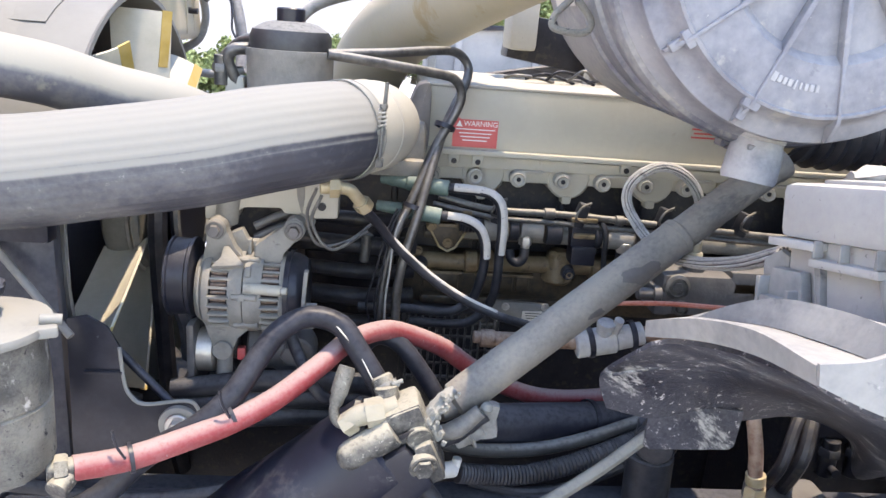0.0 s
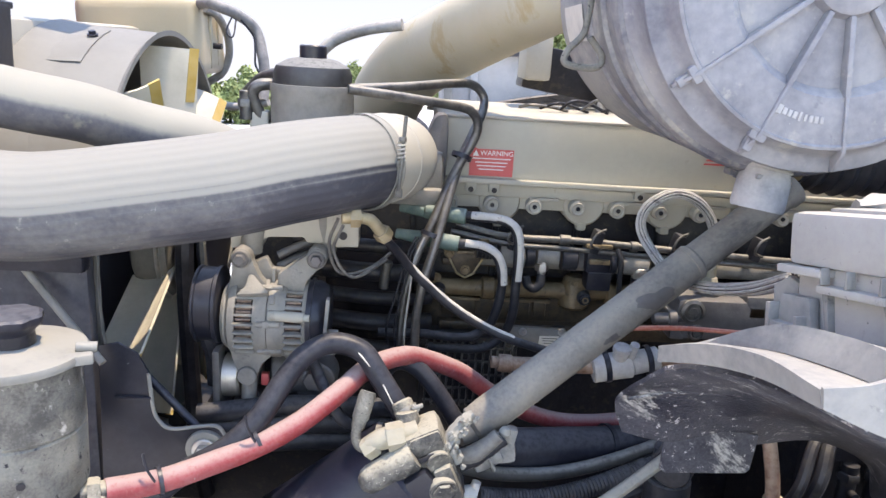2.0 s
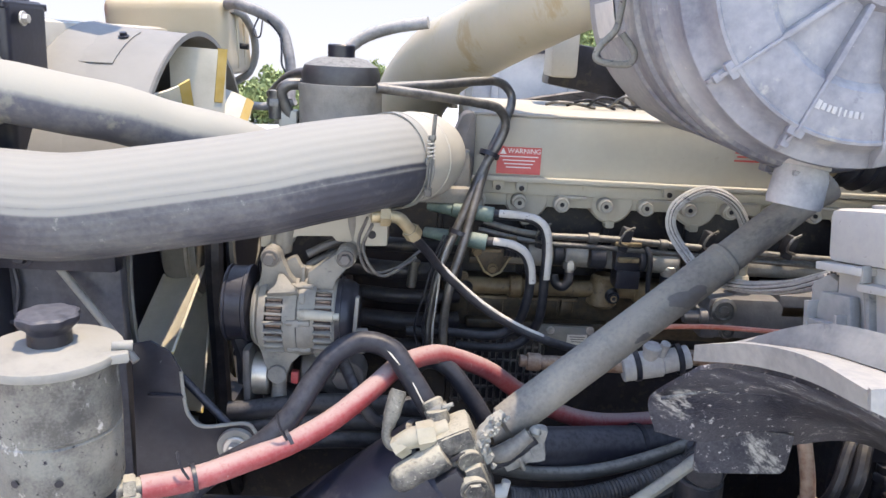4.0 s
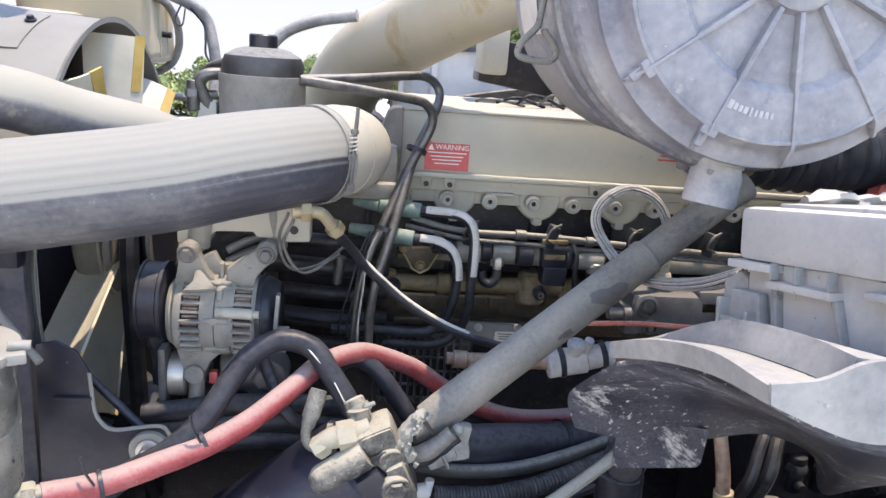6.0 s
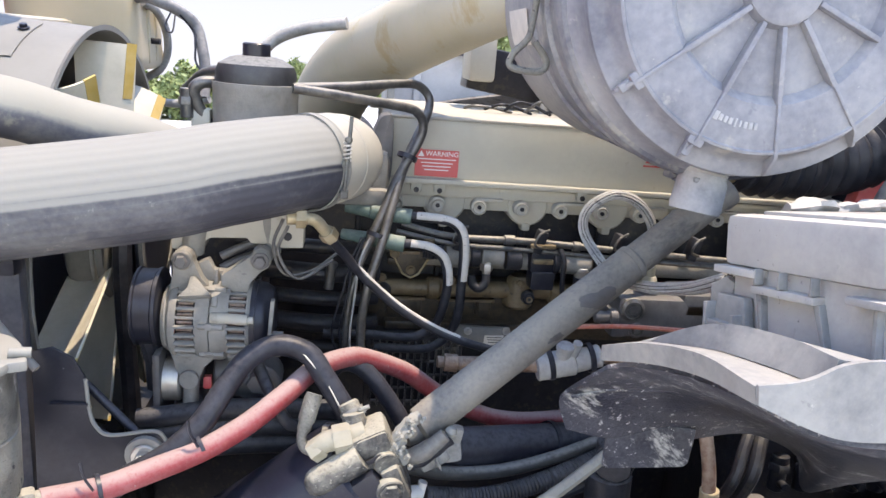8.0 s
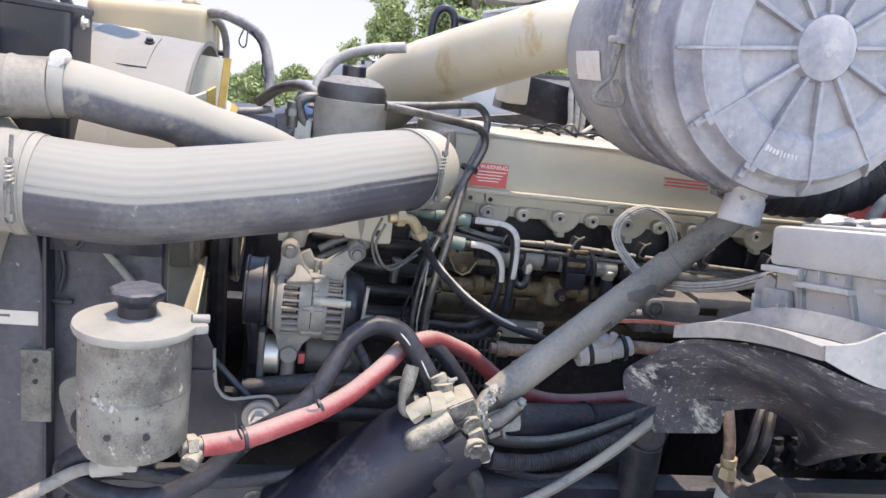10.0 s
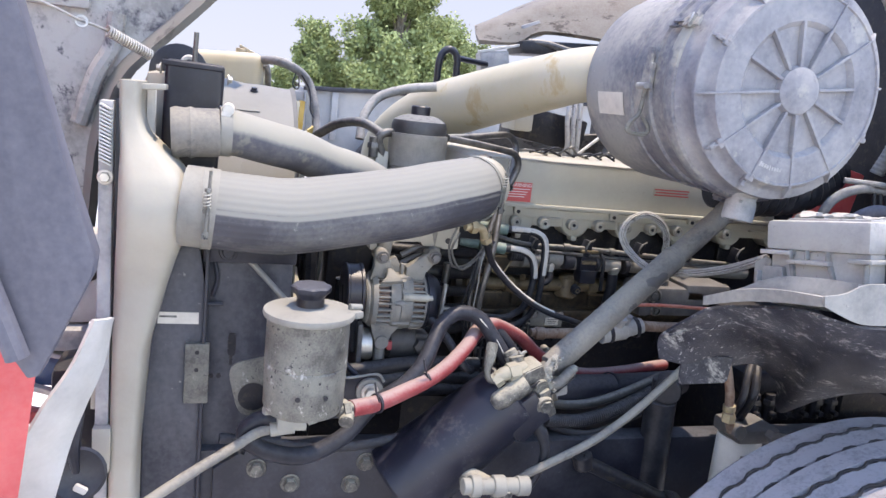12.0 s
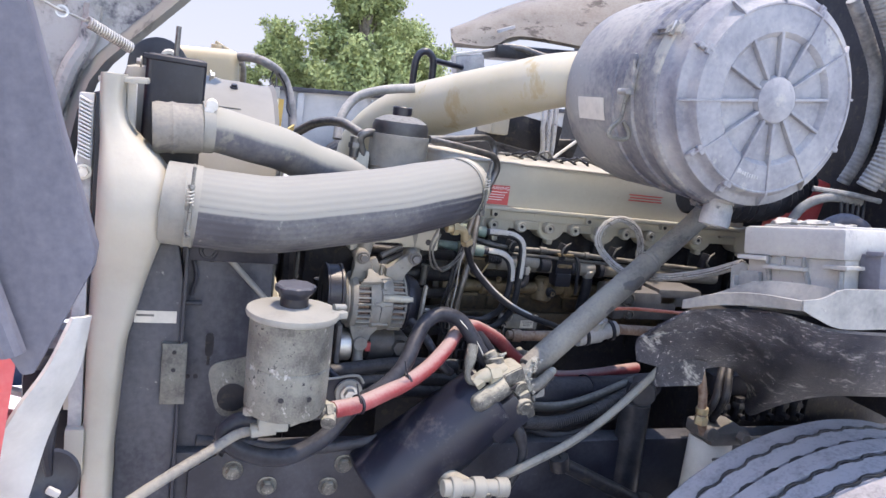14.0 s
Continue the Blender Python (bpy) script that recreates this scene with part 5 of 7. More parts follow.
part("rear_cover", join(lathe([(0, 0), (0.059, 0), (0.059, 0.016), (0.055, 0.024), (0.05, 0.032), (0, 0.034)], AC + Vector((0.068, 0, 0)), (1, 0, 0), 40), lathe([(0.059, 0.004), (0.0625, 0.004), (0.0625, 0.008), (0.059, 0.008)], AC + Vector((0.068, 0, 0)), (1, 0, 0), 40)), "black", alt, "black plastic rear cover")
part("rear_bracket", join(box(AC + Vector((0.100, -0.060, 0.01)), (0.006, 0.014, 0.088), 0.002, (0, 4, 0)), box(AC + Vector((0.108, -0.060, 0.0)), (0.022, 0.012, 0.006), 0.002), box(AC + Vector((0.106, -0.060, -0.030)), (0.02, 0.012, 0.010), 0.002)), "alu", alt)
part("terminal", join(cyl(AC + Vector((0.014, -0.058, 0.022)), AC + Vector((0.052, -0.062, 0.022)), 0.0080), cyl(AC + Vector((0.048, -0.062, 0.022)), AC + Vector((0.068, -0.064, 0.022)), 0.0080), cyl(AC + Vector((0.064, -0.064, 0.022)), AC + Vector((0.076, -0.064, 0.022)), 0.0055)), "cream", alt, "pale terminal stud and nut")
for outline, hx, hz in (([(-0.262, 1.176), (-0.254, 1.211), (-0.2545, 1.236), (-0.248, 1.247), (-0.238, 1.2505), (-0.228, 1.246), (-0.2225, 1.230), (-0.212, 1.206), (-0.200, 1.192), (-0.200, 1.176)], -0.239, 1.234),
                        ([(-0.186, 1.176), (-0.184, 1.212), (-0.141, 1.243), (-0.138, 1.252), (-0.126, 1.257), (-0.114, 1.251), (-0.1095, 1.238), (-0.115, 1.225), (-0.126, 1.218), (-0.141, 1.200), (-0.146, 1.176)], -0.126, 1.238)):
    arm = part("mount_arm", join(plate(outline, (1.082, 1.104), bevel=0.004), cyl((hx, 1.076, hz), (hx, 1.13, hz), 0.0155, seg=24, bevel=0.003)), "alu", alt)
    bolt_parts((hx, 1.075, hz), (0, -1, 0), 0.0090, arm, "alu_dark")
part("top_web", join(plate([(-0.228, 1.176), (-0.226, 1.222), (-0.205, 1.232), (-0.196, 1.214), (-0.176, 1.214), (-0.160, 1.196), (-0.160, 1.176)], (1.098, 1.118), bevel=0.004), box((-0.192, 1.094, 1.200), (0.006, 0.012, 0.036), 0.002)), "alu", alt)
foot = part("lower_lug", join(plate([(-0.257, 1.098), (-0.176, 1.098), (-0.206, 1.068), (-0.214, 1.046), (-0.240, 1.046), (-0.249, 1.068)], (1.066, 1.09), bevel=0.004), cyl((-0.228, 1.060, 1.050), (-0.228, 1.13, 1.050), 0.0150), cyl((-0.228, 1.075, 1.004), (-0.228, 1.085, 1.050), 0.0120)), "alu", alt)
bracket = thing("alternator_bracket", (-0.17, 1.18, 1.26), "pale metal mounting bracket above the alternator", "bracket")
bp = part("bracket", plate([(-0.262, 1.318), (-0.066, 1.326), (-0.066, 1.250), (-0.100, 1.248), (-0.104, 1.252), (-0.146, 1.254), (-0.150, 1.262), (-0.205, 1.260), (-0.212, 1.254), (-0.216, 1.240), (-0.262, 1.240)], (1.112, 1.155), bevel=0.004), "cream", bracket)
part("hole", lathe([(0, 0), (0.0065, 0), (0.0065, 0.003), (0, 0.003)], (-0.090, 1.1105, 1.268), (0, 1, 0), 14), "dirty", bp)
part("boss", cyl((-0.232, 1.118, 1.235), (-0.222, 1.115, 1.300), 0.0175), "alu", bracket)
part("boss", cyl((-0.118, 1.130, 1.235), (-0.122, 1.128, 1.300), 0.0175), "alu", bracket)
for z in (1.245, 1.226):
    part("strut", sweep([(-0.19, 1.12, z - 0.015), (-0.16, 1.125, z), (-0.125, 1.13, z + 0.012)], 0.0065, 10), "alu_dark", bracket)

tens = thing("belt_tensioner", (-0.25, 1.05, 0.95), "belt tensioner with a polished idler wheel", "tensioner")
part("belt", join(sweep([(-0.298, 1.105, 1.165), (-0.296, 1.095, 1.12), (-0.285, 1.10, 1.07), (-0.282, 1.10, 1.02)], 0.017, 10), sweep([(-0.30, 1.21, 1.15), (-0.30, 1.22, 1.0), (-0.30, 1.22, 0.85)], 0.014, 10)), "rubber", tens)
part("idler", lathe([(0, 0), (0.030, 0), (0.034, 0.003), (0.034, 0.032), (0.030, 0.035), (0, 0.036)], (-0.278, 1.10, 1.035), (1, 0, 0), 40), "steel", tens)
part("arm", join(box((-0.275, 1.11, 1.03), (0.012, 0.10, 0.12), 0.01), cyl((-0.245, 1.12, 1.03), (-0.215, 1.12, 1.03), 0.018), cyl((-0.235, 1.10, 0.99), (-0.235, 1.14, 0.99), 0.022)), "alu_dark", tens)
part("housing", join(cyl((-0.20, 1.14, 1.03), (-0.14, 1.14, 1.03), 0.04), cyl((-0.13, 1.11, 1.02), (-0.13, 1.17, 1.02), 0.035), hexagon((-0.13, 1.105, 1.03), (0, -1, 0), 0.018, 0.015), cyl((-0.18, 1.10, 0.97), (-0.10, 1.10, 0.965), 0.02)), "alu_dark", tens)
part("tag", box((-0.205, 1.09, 1.035), (0.012, 0.012, 0.02), 0.002), "red", tens)

# ---- intake pipe and air filter ----
intake = thing("intake_pipe", (0.0, 1.7, 1.2), "cream plastic intake pipe running to the air filter", "pipe")
part("pipe", sweep([(0.46, 1.20, 1.690), (0.38, 1.215, 1.685), (0.30, 1.245, 1.672), (0.23, 1.29, 1.654), (0.165, 1.40, 1.620), (0.09, 1.56, 1.576), (0.005, 1.74, 1.518), (-0.05, 1.87, 1.44), (-0.068, 1.93, 1.36), (-0.07, 1.94, 1.15)], [0.064, 0.064, 0.064, 0.066, 0.070, 0.077, 0.084, 0.088, 0.088, 0.085], 48, 8), "intake", intake)
part("breather", sweep([(-0.02, 1.60, 1.60), (-0.10, 1.62, 1.585), (-0.17, 1.64, 1.555), (-0.21, 1.62, 1.50), (-0.22, 1.60, 1.44)], 0.0125, 12), "pale_sleeve", intake)
part("breather_tube", sweep([(-0.20, 1.40, 1.47), (-0.24, 1.46, 1.49), (-0.29, 1.52, 1.48), (-0.34, 1.58, 1.44)], 0.012, 12), "tube", intake)
part("cross_hose", sweep([(-0.472, 1.740, 1.406), (-0.437, 1.730, 1.405), (-0.390, 1.720, 1.403), (-0.345, 1.710, 1.410), (-0.313, 1.700, 1.419)], 0.009, 12), "pale_sleeve", intake)

air = thing("air_filter", (0.46, 1.06, 1.47), "large round air filter canister caked with pale dust", "air filter")
HC = Vector((0.431, 0.748, 1.652))
AX = Vector((0.0, 1.0, 0.0))
part("canister", lathe([(0.19, 0.085), (0.208, 0.10), (0.209, 0.30), (0.2105, 0.32), (0.2105, 0.40), (0.204, 0.445), (0.190, 0.475), (0.160, 0.497), (0.10, 0.507), (0, 0.508)], HC, AX, 112), "filter_body", air)
part("body_bead", lathe([(0.206, 0.150), (0.2135, 0.154), (0.2145, 0.165), (0.2135, 0.178), (0.206, 0.182)], HC, AX, 112), "filter_body", air)
part("body_bead", lathe([(0.207, 0.224), (0.2125, 0.228), (0.2125, 0.236), (0.207, 0.240)], HC, AX, 112), "filter_body", air)
part("clamp_band", lathe([(0.206, 0.072), (0.2145, 0.076), (0.2178, 0.084), (0.2178, 0.094), (0.2150, 0.104), (0.206, 0.108)], HC, AX, 112), "filter_body", air)
coverp = part("end_cover", lathe([(0, -0.006), (0.036, -0.006), (0.042, -0.003), (0.0445, 0.003), (0.046, 0.007), (0.114, 0.009), (0.119, 0.003), (0.123, 0.000), (0.170, 0.000), (0.1765, 0.002), (0.180, 0.008), (0.1835, 0.016), (0.188, 0.019), (0.198, 0.020), (0.2020, 0.022), (0.2035, 0.026), (0.2025, 0.031), (0.1985, 0.034), (0.2000, 0.050), (0.2035, 0.066), (0.2095, 0.072), (0.2095, 0.078), (0.203, 0.080)], HC, AX, 144), "filter", air, "ribbed end cover thick with dust")
side, upv = Vector((1, 0, 0)), Vector((0, 0, 1))


def on_cover(bm, deg, r, h):
    """Turn a piece built along x (radial), y (inward) and z (round the rim) to its place on the cover."""
    d = side * math.cos(radians(deg)) + upv * math.sin(radians(deg))
    bmesh.ops.transform(bm, matrix=Matrix.Translation(HC + d * r + AX * h) @ Matrix((d, AX, d.cross(AX))).transposed().to_4x4(), verts=bm.verts)
    return bm


for k in range(12):
    deg = k * 30 + 7
    part("rib", on_cover(plate([(-0.040, -0.0030), (0.040, -0.0030), (0.040, 0.0030), (-0.040, 0.0030)], (-0.013, 0.002), bevel=0.0018, axis="y"), deg, 0.083, 0.010), "filter", coverp)
    if k in (1, 2, 6, 7, 8, 9, 10):
        part("outer_rib", on_cover(box((0, 0, 0), (0.060, 0.007, 0.0040), 0.0016), deg, 0.148, 0.0006), "filter", coverp)
    part("shoulder_rib", on_cover(plate([(-0.0035, -0.0045), (0.004, -0.0035), (0.026, 0.0145), (0.026, 0.022), (-0.0035, 0.022)], (-0.0022, 0.0022), bevel=0.001, axis="z"), deg, 0.1755, 0.001), "filter", coverp)
    if k in (2, 5, 7, 8, 11):
        part("cover_lug", on_cover(join(box((0, 0, 0), (0.014, 0.010, 0.020), 0.004), box((0.012, 0.008, 0), (0.016, 0.010, 0.010), 0.003)), deg, 0.1775, 0.004), "filter", coverp)
part("face_bead", lathe([(0.1700, 0.001), (0.1725, -0.0025), (0.1755, -0.0015), (0.1775, 0.004)], HC, AX, 144), "filter", coverp)
# moulded maker's mark, as plain bars
for i, w in enumerate((0.0055, 0.0045, 0.0040, 0.0045, 0.0025, 0.0025, 0.0040, 0.0045, 0.0040)):
    part("moulded_bar", on_cover(box((0, 0, 0), (0.0095 if i in (0, 4) else 0.007, 0.0012, w), 0.0005), 249 + i * 2.3, 0.146, -0.0004), "boot", coverp)
# over-centre clips round the clamp
for deg in (152, 96, 40, 330, 262):
    part("clip", on_cover(join(box((0, 0, 0), (0.006, 0.090, 0.016), 0.002), box((0.006, -0.020, 0), (0.010, 0.018, 0.028), 0.003), box((0.005, 0.028, 0), (0.009, 0.020, 0.022), 0.003), box((0.009, -0.002, 0), (0.004, 0.05, 0.009), 0.0015)), deg, 0.2175, 0.098), "filter_body", air)
    part("clip_wire", on_cover(sweep([(0.010, -0.022, -0.012), (0.014, -0.032, -0.008), (0.014, -0.034, 0.008), (0.010, -0.022, 0.012)], 0.0018, 6), deg, 0.2165, 0.098), "steel", air)
# swinging handle of the front latch
LP = Vector((0.208, 0.905, 1.580))
part("latch_arm", join(box(LP + Vector((0.006, 0.002, 0.075)), (0.010, 0.030, 0.05), 0.003), cyl(LP + Vector((-0.004, -0.014, 0.056)), LP + Vector((-0.004, 0.018, 0.056)), 0.006), box(LP + Vector((0.004, 0.0, 0.105)), (0.008, 0.018, 0.05), 0.003)), "filter_body", air)
handle = part("latch_handle", join(sweep([LP + Vector((0.004, 0, 0.058)), LP + Vector((0.002, 0, 0.04)), LP + Vector((0.0, 0, 0.018)), LP + Vector((-0.004, 0, 0.0)), LP + Vector((-0.021, 0, -0.020)), LP + Vector((-0.020, 0, -0.034)), LP + Vector((0.014, 0, -0.037)), LP + Vector((0.022, 0, -0.024)), LP + Vector((0.005, 0, -0.002))], 0.0042, 10)), "cup", air, "dusty steel over-centre latch handle")
part("paper_label", sector(0.2112, 0.262, 0.372, -21, -8, HC, AX, 0.0008), "paper", air, "aged paper label")
boot = thing("dust_ejector_boot", (0.395, 0.80, 1.405), "grey rubber dust ejector under the filter cover", "rubber boot")
part("sleeve", lathe([(0.0265, 0.075), (0.0270, 0.042), (0.0295, 0.036), (0.0305, 0.006), (0.0290, 0.0), (0.0250, 0.001), (0.0235, 0.03), (0, 0.03)], (0.408, 0.822, 1.397), (0.16, 0.1, 1), 32), "boot", boot)
part("clamp_bead", lathe([(0.0265, 0.045), (0.0285, 0.047), (0.0285, 0.052), (0.0265, 0.054)], (0.408, 0.822, 1.397), (0.16, 0.1, 1), 32), "boot", boot)
snorkel = thing("filter_outlet_hose", (0.72, 1.15, 1.35), "black ribbed rubber hose behind the air filter", "hose")
part("hose", corrugated([(0.60, 1.16, 1.44), (0.68, 1.16, 1.425), (0.78, 1.16, 1.43), (0.88, 1.18, 1.45), (0.96, 1.2, 1.5)], 0.055, 0.022, 0.14, 28), "rubber", snorkel)
part("clamp", lathe([(0.058, -0.008), (0.062, -0.008), (0.062, 0.008), (0.058, 0.008)], (0.615, 1.16, 1.437), (1, 0, -0.1), 32), "brass", snorkel)

# ---- cab front, cowl and firewall ----
cab = thing("cab", (1.3, 1.8, 0.9), "faded red truck cab front with dusty cowl", "cab")
part("firewall", box((1.09, 1.75, 1.55), (0.06, 2.1, 1.2), 0.02), "dirty", cab, "black insulated firewall")
part("firewall_panel", box((0.945, 1.17, 1.41), (0.15, 0.03, 0.20), 0.008, (0, 12, 0)), "red", cab, "red painted bracket panel")
part("door_pillar", box((1.36, 0.84, 1.60), (0.5, 0.06, 1.4), 0.03), "red", cab)
cowl = part("cowl", sheet([[(0.285, 2.22, 1.775), (0.42, 2.20, 1.79), (0.52, 2.18, 1.835), (0.75, 2.10, 1.83), (1.10, 2.0, 1.83)],
                           [(0.283, 2.25, 1.80), (0.42, 2.22, 1.84), (0.55, 2.20, 1.88), (0.80, 2.12, 1.90), (1.10, 2.0, 1.92)],
                           [(0.290, 2.28, 1.825), (0.42, 2.28, 1.885), (0.55, 2.25, 1.94), (0.80, 2.2, 2.00), (1.10, 2.1, 2.05)],
                           [(0.36, 2.40, 1.845), (0.46, 2.40, 1.91), (0.60, 2.38, 1.98), (0.85, 2.3, 2.08), (1.10, 2.2, 2.15)]], 0.02), "cowl", cab, "dusty sun-faded cowl")
part("cowl_strut", box((0.352, 2.17, 1.767), (0.165, 0.02, 0.010), 0.003, (0, -15, 0)), "white", cab)
part("cowl_underside", box((0.72, 2.22, 1.80), (0.60, 0.16, 0.05), 0.015, (0, -4, 0)), "dirty", cab)
part("hinge_box", box((0.335, 2.19, 1.722), (0.11, 0.06, 0.065), 0.010, (0, -10, 0)), "boot", cab)
part("hinge_arm", sweep([(0.45, 2.16, 1.80), (0.52, 2.14, 1.80), (0.60, 2.12, 1.785), (0.68, 2.1, 1.79)], 0.012, 10), "tube", cab)
part("cowl_patch", box((0.475, 2.196, 1.845), (0.07, 0.012, 0.055), 0.004, (0, -22, -4)), "boot", cab)
part("cowl_top", box((1.12, 1.6, 2.05), (0.15, 1.4, 0.12), 0.03), "cowl", cab)
part("far_fender", sheet([[(0.1, 2.60, 1.20), (0.5, 2.60, 1.26), (1.0, 2.6, 1.30)], [(0.1, 2.50, 1.36), (0.5, 2.5, 1.44), (1.0, 2.5, 1.50)]], 0.01), "cowl", cab)
ecm = thing("control_box", (0.39, 1.76, 1.44), "dark dusty control box with wiring looms", "control box")
part("case", box((0.385, 1.78, 1.515), (0.25, 0.10, 0.10), 0.008, (0, 8, 0)), "dirty", ecm)
part("end_cap", box((0.285, 1.75, 1.555), (0.06, 0.12, 0.11), 0.01), "cover", ecm)
for i in range(3):
    part("loom", sweep([(0.43 + i * 0.018, 1.70, 1.60), (0.425 + i * 0.02, 1.69, 1.54), (0.435 + i * 0.016, 1.69, 1.47), (0.43 + i * 0.02, 1.7, 1.42)], 0.008, 8), "braid", ecm)
part("stay", cyl((0.60, 1.68, 1.56), (0.46, 1.66, 1.45), 0.005), "paper", ecm)
for i in range(9):
    x = 0.24 + i * 0.045
    part("wire", sweep([(x, 1.62, 1.445), (x + 0.02 + 0.01 * (i % 2), 1.60, 1.452 + 0.006 * ((i * 5) % 4)), (x + 0.06, 1.61 + 0.01 * (i % 3), 1.450 + 0.005 * ((i * 7) % 3)), (x + 0.11, 1.64, 1.44)], 0.0035, 6), "rubber" if i % 3 else "tube", ecm)
handle2 = thing("lifting_hook", (0.14, 2.07, 1.60), "black bent grab hook on the far side", "hook")
part("hook", sweep([(0.105, 2.07, 1.60), (0.105, 2.07, 1.68), (0.115, 2.07, 1.72), (0.14, 2.07, 1.735), (0.165, 2.07, 1.715), (0.17, 2.07, 1.66), (0.17, 2.07, 1.60)], 0.012, 12), "black", handle2)
part("stay", cyl((0.16, 2.07, 1.71), (0.30, 2.15, 1.705), 0.010), "black", handle2)

# corrugated harnesses by the firewall
for i, (dx, dy, r) in enumerate(((0.045, 0.0, 0.024), (0.105, 0.02, 0.020), (0.075, 0.10, 0.016))):
    h = thing("corrugated_loom", (0.93 + dx, 1.0 + dy, 1.45), "dusty grey corrugated wiring loom on the firewall", "loom", "looms on the firewall")
    part("sheath", corrugated([(0.82 + dx, 0.98 + dy, 1.94), (0.89 + dx, 0.98 + dy, 1.86), (0.945 + dx, 0.98 + dy, 1.78), (0.965 + dx, 0.98 + dy, 1.68), (0.955 + dx, 0.98 + dy, 1.58), (0.94 + dx, 1.0 + dy, 1.50)], r, 0.011, 0.10), "grey_loom", h)
part_pipes = thing("firewall_lines", (0.95, 1.08, 1.38), "blue-grey coolant and air lines by the firewall", "lines")
part("line", sweep([(0.84, 1.08, 1.36), (0.86, 1.06, 1.43), (0.92, 1.04, 1.465), (1.02, 1.04, 1.46)], 0.012, 12), "grey_loom", part_pipes)
part("line", sweep([(0.85, 1.02, 1.36), (0.90, 0.98, 1.415), (0.95, 0.96, 1.41), (1.0, 0.96, 1.37)], 0.016, 12), "flare", part_pipes)
part("line", sweep([(0.88, 1.06, 1.48), (0.96, 1.02, 1.478), (1.04, 1.0, 1.47)], 0.007, 8), "grey_loom", part_pipes)
for i in range(5):
    part("wire", sweep([(0.95 + i * 0.02, 1.04, 1.48), (0.955 + i * 0.018, 1.03, 1.42), (0.94 + i * 0.02, 1.03, 1.36)], 0.006, 8), "rubber", part_pipes)

# ---- fuse box on the fender ----
fuse = thing("fuse_box", (0.55, 0.62, 1.28), "pale dusty plastic fuse box on the fender", "fuse box")
FU = Vector((0.034, -0.192, 0.034)).normalized()
FV = (Vector((1.0, 0.20, 0.0)) - FU * FU.dot(Vector((1.0, 0.20, 0.0)))).normalized()
FBOX = Matrix.Translation((0.396, 0.712, 1.363)) @ Matrix((FU, FV, FU.cross(FV))).transposed().to_4x4()


def on_box(bm):
    """From the box's own axes (along its narrow face, inward, up) to the world."""
    bmesh.ops.transform(bm, matrix=FBOX, verts=bm.verts)
    return bm


def slab(u0, u1, v0, v1, w0, w1, bevel=0.003):
    return box(((u0 + u1) / 2, (v0 + v1) / 2, (w0 + w1) / 2), (u1 - u0, v1 - v0, w1 - w0), bevel)


FL = 0.200
lid_ = part("lid", on_box(join(slab(0.0, FL, 0.0, 0.44, 0.0, 0.054, 0.009), slab(0.02, FL - 0.02, 0.03, 0.42, 0.05, 0.058, 0.003))), "white_box", fuse)
part("base", on_box(slab(0.006, FL - 0.004, 0.010, 0.43, -0.10, 0.002, 0.004)), "white_box", fuse)
part("ledge", on_box(slab(-0.006, 0.056, -0.007, 0.05, -0.008, 0.0, 0.0015)), "white_box", fuse)
part("ledge", on_box(slab(0.048, 0.130, -0.004, 0.02, -0.023, -0.015, 0.002)), "white_box", fuse)
part("ledge", on_box(slab(0.165, 0.208, -0.005, 0.06, -0.015, -0.008, 0.002)), "white_box", fuse)
for u in (0.056, 0.088, 0.128):
    part("gusset", on_box(plate([(u - 0.002, -0.014), (u + 0.002, -0.014), (u + 0.0006, 0.002), (u - 0.0006, 0.002)], (-0.006, 0.004), bevel=0.0005)), "lip", fuse)
for u, lean in ((0.053, 0.004), (0.127, 0.010)):
    part("pocket_wall", on_box(plate([(u - 0.004, -0.022), (u + 0.004, -0.022), (u + 0.004 + lean, -0.06), (u + 0.004 + lean, -0.09), (u - 0.001 + lean, -0.09), (u - 0.001 + lean, -0.06)], (0.002, 0.014), bevel=0.0015)), "lip", fuse)
part("pocket_wall", on_box(slab(0.188, 0.193, 0.002, 0.014, -0.09, -0.016, 0.002)), "lip", fuse)
part("clip", on_box(join(plate([(-0.034, -0.026), (-0.010, -0.014), (0.004, -0.020), (0.004, -0.075), (-0.034, -0.075)], (0.012, 0.020), bevel=0.002), plate([(0.0, -0.030), (0.040, -0.030), (0.046, -0.072), (-0.010, -0.072)], (-0.004, 0.008), bevel=0.002), slab(-0.008, -0.003, -0.016, 0.004, -0.072, -0.040, 0.001), slab(0.034, 0.039, -0.016, 0.004, -0.072, -0.048, 0.001), slab(-0.006, 0.036, -0.014, 0.0, -0.066, -0.058, 0.001))), "lip", fuse, "grey plastic side clip")
part("side_pocket", on_box(join(slab(FL - 0.004, FL + 0.034, 0.045, 0.36, -0.085, 0.014, 0.006), slab(FL + 0.010, FL + 0.040, 0.040, 0.365, 0.010, 0.018, 0.002))), "flare", fuse, "speckled grey side pocket")
part("torn_strip", on_box(sweep([(0.008, 0.07, 0.060), (0.014, 0.10, 0.064), (0.010, 0.14, 0.061), (0.016, 0.19, 0.064), (0.012, 0.25, 0.061), (0.015, 0.32, 0.062)], [0.010, 0.014, 0.009, 0.013, 0.010, 0.006], 9, 6, wave=lambda a, s: 0.35 * math.sin(150 * s + 2 * a) + 0.2 * math.sin(70 * s - 3 * a), flat=0.55)), "pale_sleeve", fuse, "torn pale foam strip")

